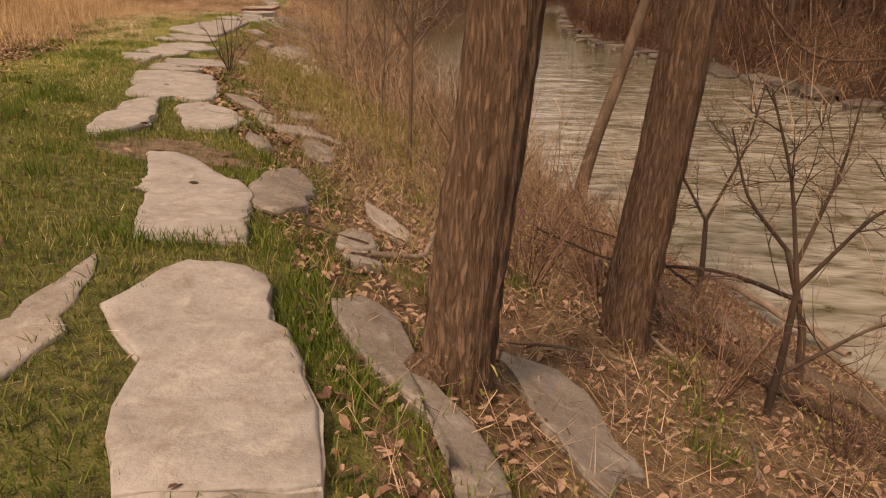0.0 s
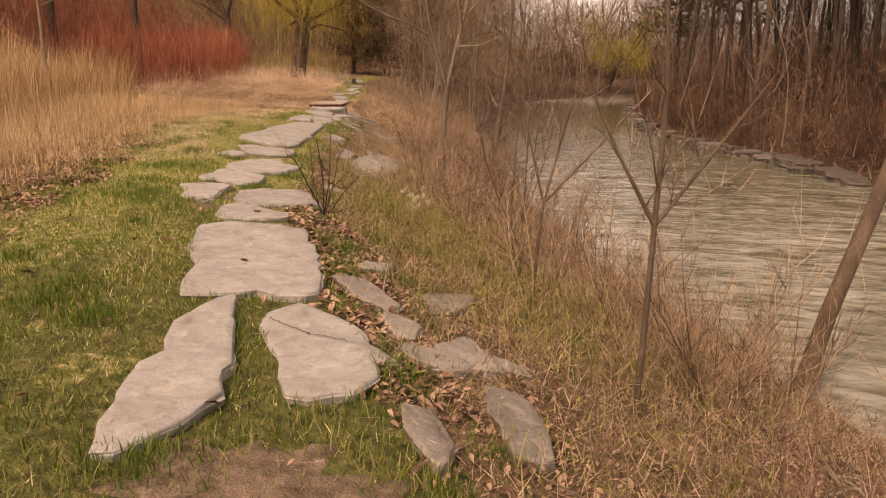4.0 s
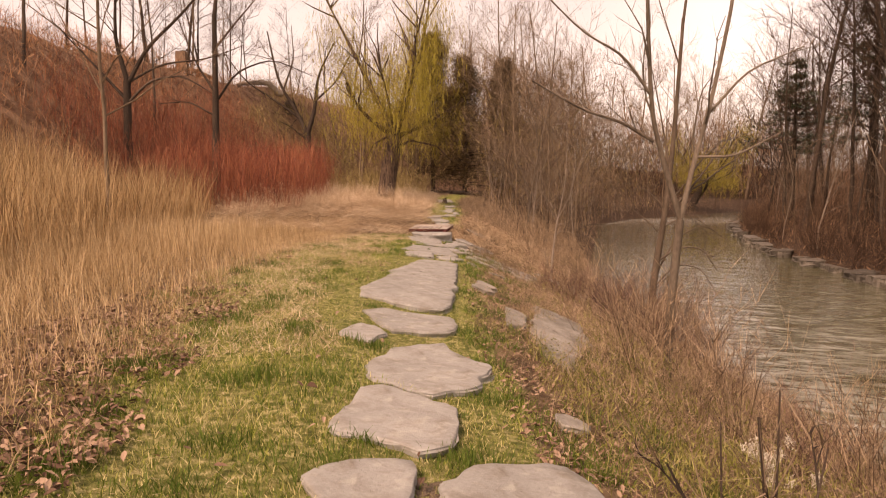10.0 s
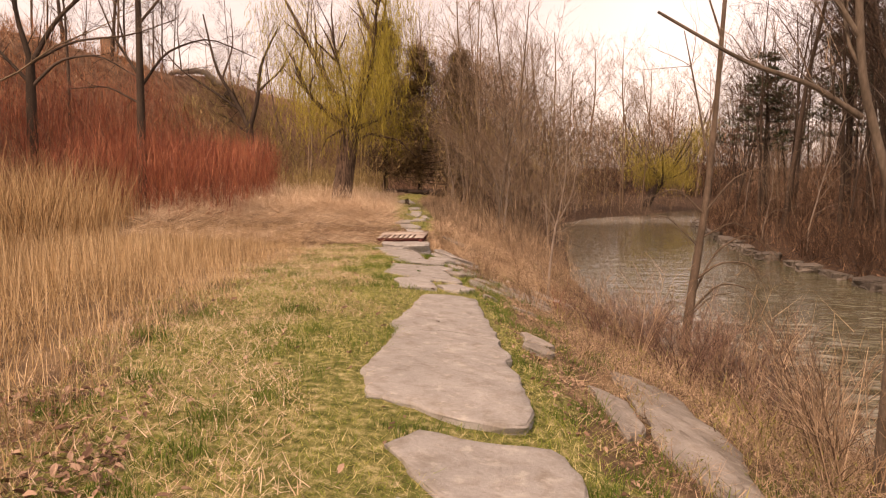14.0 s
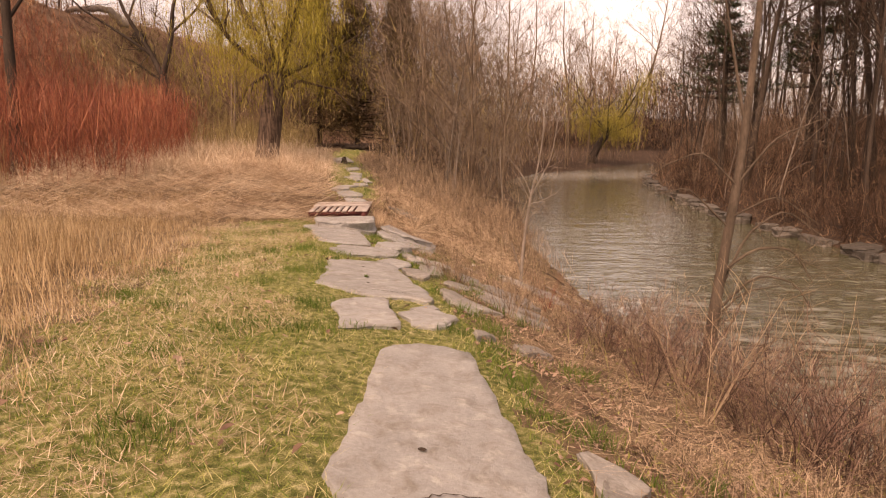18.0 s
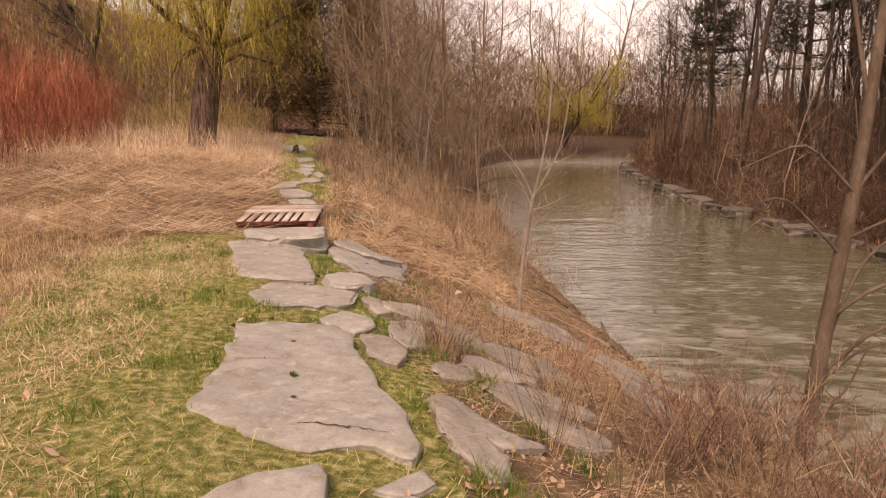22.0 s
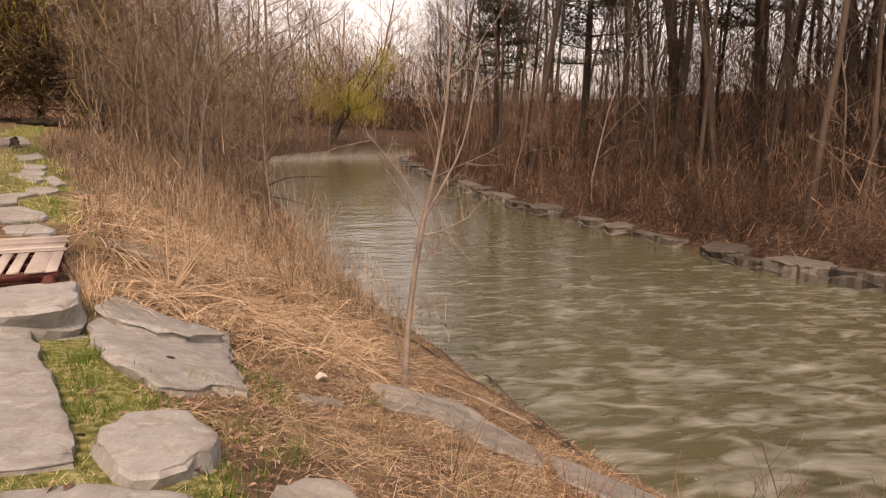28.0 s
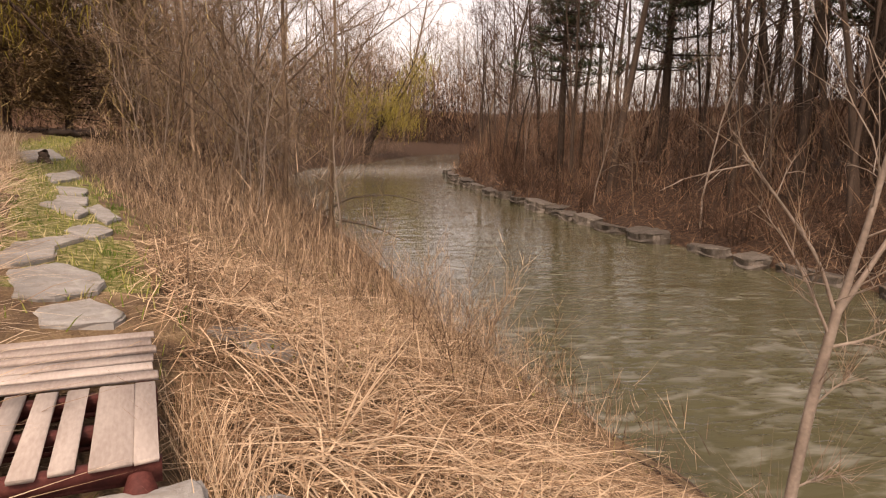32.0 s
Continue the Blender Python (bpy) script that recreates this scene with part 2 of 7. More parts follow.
BROWNBARK = mat("brown_bark", [(0.045, 0.032, 0.023), (0.1, 0.072, 0.052), (0.18, 0.132, 0.1)], 0.95, 6, 40, 0.6, 0.02, stretch=(1, 1, 0.3))
WOODBARK = mat("warm_wood_bark", [(0.08, 0.053, 0.036), (0.16, 0.112, 0.076), (0.26, 0.19, 0.135)], 0.95, 5, 40, 0.5, 0.015, stretch=(1, 1, 0.3), per_object=0.3)
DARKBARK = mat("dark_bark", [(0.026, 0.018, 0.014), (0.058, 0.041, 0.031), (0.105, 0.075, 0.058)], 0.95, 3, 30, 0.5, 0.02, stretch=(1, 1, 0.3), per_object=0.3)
WILLOWBARK = furrowed("old_willow_bark", (0.03, 0.019, 0.014), (0.085, 0.055, 0.04), (0.19, 0.13, 0.095), 14)
PALEBARK = mat("pale_bark", [(0.14, 0.11, 0.088), (0.25, 0.2, 0.162), (0.37, 0.31, 0.262)], 0.85, 6, 40, 0.3, 0.008)
WILLOW = mat("willow_leaf", [(0.2, 0.16, 0.024), (0.34, 0.275, 0.045), (0.48, 0.4, 0.095)], 0.6, 0.5, 4, 0, island=0.5, translucent=0.3)
NEEDLE = mat("pine_needle", [(0.018, 0.03, 0.014), (0.035, 0.05, 0.022), (0.06, 0.075, 0.03)], 0.6, 0.6, 4, 0, island=0.5)
SCRUB = mat("cedar_needle", [(0.075, 0.048, 0.024), (0.145, 0.096, 0.046), (0.24, 0.165, 0.078)], 0.7, 0.6, 4, 0, island=0.5)
PLANK = mat("weathered_plank", [(0.25, 0.2, 0.172), (0.39, 0.328, 0.292), (0.53, 0.465, 0.42)], 0.85, 3, 60, 0.4, 0.004, per_object=0.3, stretch=(1, 0.25, 1))
REDPAINT = mat("red_painted_wood", [(0.04, 0.013, 0.012), (0.095, 0.026, 0.022), (0.16, 0.052, 0.042)], 0.7, 8, 60, 0.3, 0.004)
HOUSEWALL = mat("white_siding", [(0.6, 0.57, 0.53), (0.7, 0.67, 0.63)], 0.8, 2, 20, 0.1, 0.01)
ROOFING = mat("brown_shingle", [(0.16, 0.1, 0.07), (0.24, 0.15, 0.1)], 0.9, 4, 40, 0.3, 0.01)


# ---- mesh tools ----
class Geo:
    """Gathers pieces of a mesh with quads or triangles of one size."""

    def __init__(self):
        self.v, self.f, self.n = [], [], 0

    def add(self, v, f):
        self.v.append(v)
        self.f.append(f + self.n)
        self.n += len(v)
        return self

    def mesh(self, name, material, smooth=True):
        v, f = np.concatenate(self.v).astype(np.float32), np.concatenate(self.f).astype(np.int32)
        me = bpy.data.meshes.new(name)
        k = f.shape[1]
        me.vertices.add(len(v))
        me.vertices.foreach_set("co", v.ravel())
        me.loops.add(f.size)
        me.loops.foreach_set("vertex_index", f.ravel())
        me.polygons.add(len(f))
        me.polygons.foreach_set("loop_start", np.arange(0, f.size, k, dtype=np.int32))
        me.polygons.foreach_set("use_smooth", np.full(len(f), smooth))
        me.update(calc_edges=True)
        me.materials.append(material)
        return me


def part(name, geo, material, parent=None, label="", smooth=True):
    ob = new(name, geo.mesh(name, material, smooth) if isinstance(geo, Geo) else geo)
    if parent:
        ob.parent = parent
    return tagged(ob, label)


def thing(name, x, y, z, label, category, group="", kind="", rz=0):
    ob = new(name)
    ob.empty_display_size = 0.1
    ob.matrix_basis = pose(x, y, z, 0, 0, rz)
    return tagged(ob, label, category, group, kind)


def tube(geo, pts, rad, sides=5, ridges=0.0, rng=None, cap=True):
    """A tapered limb along a line of points, as quads; ridges roughens its radius like furrowed bark."""
    pts, rad = np.asarray(pts, float), np.asarray(rad, float)
    tan = np.gradient(pts, axis=0)
    tan /= np.linalg.norm(tan, axis=1)[:, None] + 1e-9
    ref = np.array([0.31, 0.95, 0.05]) if abs(tan[:, 2]).mean() > 0.6 else np.array([0.05, 0.1, 1.0])
    u = np.cross(tan, ref)
    u /= np.linalg.norm(u, axis=1)[:, None] + 1e-9
    w = np.cross(tan, u)
    ang = np.arange(sides) * 2 * math.pi / sides
    r = np.repeat(rad[:, None], sides, 1)
    if ridges:
        base = rng.normal(0, 1, (1, sides)) + 0.6 * rng.normal(0, 1, (len(pts), sides))
        r = r * (1 + ridges * base)
    v = pts[:, None] + r[..., None] * (np.cos(ang)[None, :, None] * u[:, None] + np.sin(ang)[None, :, None] * w[:, None])
    n = len(pts)
    i, j = np.meshgrid(np.arange(n - 1), np.arange(sides), indexing="ij")
    k = (j + 1) % sides
    f = np.stack([i * sides + j, i * sides + k, (i + 1) * sides + k, (i + 1) * sides + j], -1).reshape(-1, 4)
    geo.add(v.reshape(-1, 3), f)


def strips(geo, base, tip, width, rng, sag=None):
    """Many thin blades from base to tip: three triangles each, or one where no sag is given."""
    n = len(base)
    a = rng.uniform(0, 2 * math.pi, n)
    side = np.stack([np.cos(a), np.sin(a), np.zeros(n)], -1) * np.broadcast_to(width, n)[:, None] / 2
    if sag is None:
        v = np.stack([base - side, base + side, tip], 1)
        f = np.arange(n * 3).reshape(n, 3)
    else:
        mid = base + (tip - base) * 0.55 + np.array([0, 0, 1]) * np.broadcast_to(sag, n)[:, None]
        v = np.stack([base - side, base + side, mid - side * 0.75, mid + side * 0.75, tip], 1)
        f = (np.arange(n)[:, None, None] * 5 + np.array([[0, 1, 3], [0, 3, 2], [2, 3, 4]])[None]).reshape(-1, 3)
    geo.add(v.reshape(-1, 3), f)


def cuboid(geo, cx, cy, cz, sx, sy, sz, bevel=0.006, rng=None):
    """A board with chamfered upper edges, slightly off true."""
    x, y, z = sx / 2, sy / 2, sz / 2
    b = bevel
    v = np.array([[-x, -y, -z], [x, -y, -z], [x, y, -z], [-x, y, -z], [-x, -y, z - b], [x, -y, z - b], [x, y, z - b], [-x, y, z - b],
                  [-x + b, -y + b, z], [x - b, -y + b, z], [x - b, y - b, z], [-x + b, y - b, z]])
    if rng is not None:
        v = v + rng.normal(0, 0.0025, v.shape)
    f = np.array([[0, 3, 2, 1], [0, 1, 5, 4], [1, 2, 6, 5], [2, 3, 7, 6], [3, 0, 4, 7], [4, 5, 9, 8], [5, 6, 10, 9], [6, 7, 11, 10], [7, 4, 8, 11], [8, 9, 10, 11]])
    geo.add(v + np.array([cx, cy, cz]), f)


# ---- the lie of the land ----
EDGE = ([-6, 0.6, 3, 5, 7.5, 10, 14, 19, 22.4, 26.7, 30.4, 36, 54, 70, 90], [4.2, 2.95, 2.45, 1.9, 1.4, 0.75, 0.25, 0.15, 0.12, -0.1, -0.4, -0.2, -0.9, 0.2, 4])
LEVEL = ([-6, 0.6, 3, 5, 7.5, 10, 13, 15, 18, 20, 22.4, 24.8, 26, 29.0, 29.6, 31.2, 32.3, 33.0, 37, 45, 54, 70], [-0.13, -0.11, -0.18, -0.1, -0.06, -0.09, -0.09, -0.04, 0, 0, -0.1, -0.2, -0.22, -0.32, -0.4, -0.32, -0.26, -0.02, 0.25, 0.45, 0.55, 0.6])
NEAR = ([-40, -10, 0, 5, 10, 14, 20, 25, 27.5, 29, 31, 34, 37.4, 41, 43.5, 57, 78, 90, 94, 98, 106, 115, 128, 150], [14, 10.5, 8.5, 7.6, 6.8, 6.1, 5.7, 5.4, 5.0, 4.8, 4.9, 5.1, 5.4, 5.7, 6.3, 8.8, 12.4, 18.5, 22.5, 27, 33, 41, 66, 115])
FAR = ([-40, 0, 20, 27, 34, 40, 45, 52, 61, 68, 75, 81, 90, 98, 110, 126, 150], [19, 18, 17.7, 17.4, 16.6, 16.9, 17.4, 18.6, 20.8, 22.9, 24.8, 28, 34, 43, 60, 90, 140])
FOOT = ([-20, 50, 65, 90, 110, 140], [-13, -13, -8.5, -3, 10, 25])
WATER = -2.4


def edge(y):
    return np.interp(y, *EDGE)


def wave(x, y, s=1.0):
    """Slow unevenness between -1 and 1."""
    x, y = np.asarray(x) * s, np.asarray(y) * s
    return (np.sin(x * 1.3 + 0.7 * y) + np.sin(y * 1.7 - 0.6 * x + 1.3) + np.sin(2.9 * x + 2.3 * y + 0.4) * 0.6 + np.sin(4.7 * y - 3.9 * x) * 0.4) / 3


def land(x, y):
    x, y = np.asarray(x, float), np.asarray(y, float)
    e, z0 = edge(y), np.interp(y, *LEVEL)
    d = x - e
    left = z0 + 0.16 * np.clip(-d, 0, 1.4) + 0.03 * np.clip(-d - 1.4, 0, 6)
    run = np.interp(y, *NEAR) - e
    fall = (z0 - WATER) / run
    right = z0 - fall * np.where(d > 0.25, d - 0.1, np.clip(d, 0, 1) ** 2 * 2.4)
    z = np.where(d < 0, left, np.maximum(right, WATER - 1.0))
    z = z + np.clip(1.0 * (np.interp(y, *FOOT) - x), 0, 7.4 + 0.02 * y + 0.5 * wave(x, y, 0.25)) * np.clip(0.6 + (np.interp(y, *FOOT) - x) * 0.1, 0, 1)
    u = x - np.interp(y, *FAR)
    bank = WATER - 1.0 + np.clip(u + 0.6, 0, 0.6) * 1.9 + np.clip(u, 0, 5) * 0.26 + np.clip(u - 5, 0, 30) * 0.07 + np.clip(u - 22 + 5 * wave(x, y, 0.12), 0, 45) * (0.12 + 0.09 * wave(x, y, 0.16))
    z = np.where((d > 0) & (u > -0.7), np.maximum(z, bank), z)
    far = np.clip(y - 138 + 9 * wave(x, y, 0.05), 0, 60) * (0.1 + 0.05 * wave(x, y, 0.09))
    z = np.where(z > WATER - 0.2, z + far, z)
    rough = np.where(np.abs(d + 0.7) < 1.0, 0.012, 0.05)
    return z + rough * wave(x, y, 1.9) * (z > WATER)


def on_land(x, y, up=0.0):
    return np.stack([x, y, land(x, y) + up], -1)


xs = np.unique(np.round(np.concatenate([[-2500, -800, -300, -150, -100, -75], np.arange(-60, -4, 1.2), np.arange(-4, 8, 0.2), np.arange(8, 24, 0.4), np.arange(24, 70, 2.0), [75, 90, 120, 160, 300, 800, 2500]]), 3))
ys = np.unique(np.round(np.concatenate([[-2500, -800, -300, -100, -50, -30, -20, -14, -10], np.arange(-7, 13, 0.2), np.arange(13, 46, 0.3), np.arange(46, 150, 1.0), np.arange(150, 210, 6), [240, 300, 500, 1000, 2500]]), 3))
gx, gy = np.meshgrid(xs, ys, indexing="ij")
gz = land(gx, gy)
i, j = np.meshgrid(np.arange(len(xs) - 1), np.arange(len(ys) - 1), indexing="ij")
ny = len(ys)
sheet = Geo().add(np.stack([gx, gy, gz], -1).reshape(-1, 3), np.stack([i * ny + j, (i + 1) * ny + j, (i + 1) * ny + j + 1, i * ny + j + 1], -1).reshape(-1, 4))
GROUND = mat("ground_cover", [(0.07, 0.045, 0.028), (0.13, 0.085, 0.052), (0.19, 0.13, 0.075), (0.28, 0.2, 0.12)], 0.95, 3.0, 45, 1.0, 0.05, low=0.36, span=0.28)
REEDX = ([-30, -6, 6, 8, 12, 16, 30, 31], [-1.5, -1.2, -1.2, -1.6, -2.3, -3.0, -3.3, -1.7])
TURF = mat("thin_turf", [(0.075, 0.085, 0.022), (0.15, 0.16, 0.045), (0.26, 0.24, 0.095), (0.46, 0.4, 0.21)], 0.95, 14, 110, 1.0, 0.05, low=0.38, span=0.25)
ground = part("ground", sheet, GROUND)
ground.data.materials.append(TURF)
cx, cy = (gx[:-1, :-1] + gx[1:, 1:]) / 2, (gy[:-1, :-1] + gy[1:, 1:]) / 2
rag = 0.25 * wave(cx, cy, 2.7)
turf = (cx > np.interp(cy, *REEDX) + rag) & (cx < edge(cy) + 0.3 + rag) & (cy > -30) & (cy < 30.6 + rag)
turf |= (np.abs(cx - edge(cy) + 0.6) < 0.55 + rag) & (cy > 34) & (cy < 70)
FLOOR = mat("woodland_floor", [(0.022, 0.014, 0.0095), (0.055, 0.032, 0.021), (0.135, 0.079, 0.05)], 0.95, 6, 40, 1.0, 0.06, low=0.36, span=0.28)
GREENTURF = mat("green_turf", [(0.05, 0.05, 0.02), (0.085, 0.09, 0.029), (0.125, 0.13, 0.04), (0.2, 0.17, 0.075)], 0.95, 14, 110, 1.0, 0.04, low=0.38, span=0.25)
HILL = mat("hillside_leaves", [(0.1, 0.052, 0.033), (0.205, 0.115, 0.073), (0.33, 0.205, 0.137)], 0.95, 1.5, 14, 1.0, 0.1, low=0.36, span=0.28)
for m2 in (FLOOR, GREENTURF, HILL):
    ground.data.materials.append(m2)
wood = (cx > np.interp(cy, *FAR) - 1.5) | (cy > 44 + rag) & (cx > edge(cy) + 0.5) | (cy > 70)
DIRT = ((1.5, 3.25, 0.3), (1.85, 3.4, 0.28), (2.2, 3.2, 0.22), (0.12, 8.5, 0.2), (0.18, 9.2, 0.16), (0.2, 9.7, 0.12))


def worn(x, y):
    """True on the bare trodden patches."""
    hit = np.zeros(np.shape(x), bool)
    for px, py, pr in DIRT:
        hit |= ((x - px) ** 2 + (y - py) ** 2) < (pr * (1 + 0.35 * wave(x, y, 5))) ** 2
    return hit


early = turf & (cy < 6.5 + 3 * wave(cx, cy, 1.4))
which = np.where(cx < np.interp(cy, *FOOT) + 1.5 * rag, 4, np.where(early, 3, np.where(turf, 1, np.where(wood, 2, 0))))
ground.data.polygons.foreach_set("material_index", which.ravel().astype(np.int32))
tagged(ground, "brown earth with old leaves and short grass", "ground", kind="structure")

for k, (px, py, pr) in enumerate(DIRT):
    rng = np.random.default_rng(k)
    ang = np.arange(22) * 2 * math.pi / 22
    rim = pr * (1 + 0.35 * rng.normal(0, 1, 22))
    rows = [np.column_stack([px + np.cos(ang) * rim * s * 1.25, py + np.sin(ang) * rim * s * 1.25]) for s in (1.15, 0.9, 0.6, 0.3, 0.01)]
    v = np.concatenate([on_land(q[:, 0], q[:, 1], up) + rng.normal(0, 0.003, (22, 3)) for q, up in zip(rows, (-0.03, 0.004, 0.012, 0.014, 0.014))])
    i, j = np.meshgrid(np.arange(4), np.arange(22), indexing="ij")
    patch = Geo().add(v, np.stack([i * 22 + j, i * 22 + (j + 1) % 22, (i + 1) * 22 + (j + 1) % 22, (i + 1) * 22 + j], -1).reshape(-1, 4))
    tagged(part("bare_earth", patch, SOIL), "trodden patch of bare brown earth", "earth", kind="structure")

# ---- river ----
WATERMAT = bpy.data.materials.new("river_water")
WATERMAT.use_nodes = True
n, l = WATERMAT.node_tree.nodes, WATERMAT.node_tree.links
b = n["Principled BSDF"]
b.inputs["Roughness"].default_value, b.inputs["IOR"].default_value = 0.03, 1.5
tc, mp = n.new("ShaderNodeTexCoord"), n.new("ShaderNodeMapping")
turned = n.new("ShaderNodeMapping")
turned.inputs["Rotation"].default_value = (0, 0, radians(17))
l.new(tc.outputs["Object"], turned.inputs["Vector"])
mp.inputs["Scale"].default_value = (0.75, 1.6, 1)
l.new(turned.outputs[0], mp.inputs["Vector"])


def ripple(sc, det, ro, dis):
    w = n.new("ShaderNodeTexNoise")
    for k, v in (("Scale", sc), ("Detail", det), ("Roughness", ro), ("Distortion", dis)):
        w.inputs[k].default_value = v
    l.new(mp.outputs[0], w.inputs["Vector"])
    return w.outputs[0]


def weigh(src, amount, rest):
    a = n.new("ShaderNodeMath")
    a.operation = "MULTIPLY_ADD"
    a.inputs[1].default_value, a.inputs[2].default_value = amount, 0.0
    l.new(src, a.inputs[0])
    if rest is not None:
        l.new(rest, a.inputs[2])
    return a.outputs[0]


def span(src, a0, a1, b0, b1):
    r = n.new("ShaderNodeMapRange")
    for k, v in (("From Min", a0), ("From Max", a1), ("To Min", b0), ("To Max", b1)):
        r.inputs[k].default_value = v
    l.new(src, r.inputs["Value"])
    return r.outputs[0]


swell, chop, fine = ripple(0.42, 1, 0.5, 0.6), ripple(2.0, 1, 0.5, 0.9), ripple(6.5, 1, 0.5, 0.5)
total = weigh(fine, 0.14, weigh(chop, 0.58, weigh(swell, 1.3, None)))
bp = n.new("ShaderNodeBump")
bp.inputs["Distance"].default_value = 0.26
l.new(total, bp.inputs["Height"])
l.new(bp.outputs[0], b.inputs["Normal"])
# silty water, rougher over the shallows upstream, with broken white crests there and, where it quickens, pale crests
# that also paint in sky glint
sep = n.new("ShaderNodeSeparateXYZ")
l.new(tc.outputs["Object"], sep.inputs[0])
l.new(span(sep.outputs["Y"], 50.0, 16.0, 0.1, 0.36), bp.inputs["Strength"])
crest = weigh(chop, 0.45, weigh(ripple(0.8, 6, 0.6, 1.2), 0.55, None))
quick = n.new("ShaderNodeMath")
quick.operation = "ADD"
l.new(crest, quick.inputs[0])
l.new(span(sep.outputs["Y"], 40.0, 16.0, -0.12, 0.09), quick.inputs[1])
# pale end of the ramp: foam, plus sky reflection painted into the base colour
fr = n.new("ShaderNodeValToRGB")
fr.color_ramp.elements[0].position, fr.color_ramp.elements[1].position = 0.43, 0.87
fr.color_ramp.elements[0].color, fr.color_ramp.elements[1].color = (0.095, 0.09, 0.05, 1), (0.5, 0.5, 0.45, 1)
off = n.new("ShaderNodeMath")
off.operation = "SUBTRACT"
off.inputs[1].default_value = 86.0
l.new(sep.outputs["Y"], off.inputs[0])
away = n.new("ShaderNodeMath")
away.operation = "ABSOLUTE"
l.new(off.outputs[0], away.inputs[0])
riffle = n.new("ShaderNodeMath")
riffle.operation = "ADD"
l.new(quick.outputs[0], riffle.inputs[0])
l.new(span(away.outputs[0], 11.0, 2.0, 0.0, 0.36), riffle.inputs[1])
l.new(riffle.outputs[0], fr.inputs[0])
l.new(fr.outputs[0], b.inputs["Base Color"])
wy = np.concatenate([np.arange(-40, 142, 2.0)])
wl, wr = np.interp(wy, *NEAR) - 2, np.interp(wy, *FAR) + 1
cols = 14
frac = np.linspace(0, 1, cols)
wv = np.stack([wl[:, None] + (wr - wl)[:, None] * frac, np.repeat(wy[:, None], cols, 1), np.full((len(wy), cols), WATER)], -1)
i, j = np.meshgrid(np.arange(len(wy) - 1), np.arange(cols - 1), indexing="ij")
river = Geo().add(wv.reshape(-1, 3), np.stack([i * cols + j, i * cols + j + 1, (i + 1) * cols + j + 1, (i + 1) * cols + j], -1).reshape(-1, 4))
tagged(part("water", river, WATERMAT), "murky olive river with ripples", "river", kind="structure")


# ---- stones ----
OUTLINES = []


def off_stones(x, y):
    """True where no stone lies."""
    free = np.ones(len(x), bool)
    for c in OUTLINES:
        near = (np.abs(x - c[:, 0].mean()) < 1.6) & (np.abs(y - c[:, 1].mean()) < 3.2)
        k = np.nonzero(near)[0]
        if len(k) == 0:
            continue
        inside = np.zeros(len(k), bool)
        px, py = x[k], y[k]
        for q in range(len(c)):
            (ax, ay), (bx, by) = c[q], c[(q + 1) % len(c)]
            hit = ((ay > py) != (by > py)) & (px < (bx - ax) * (py - ay) / (by - ay + 1e-12) + ax)
            inside ^= hit
        free[k[inside]] = False
    return free


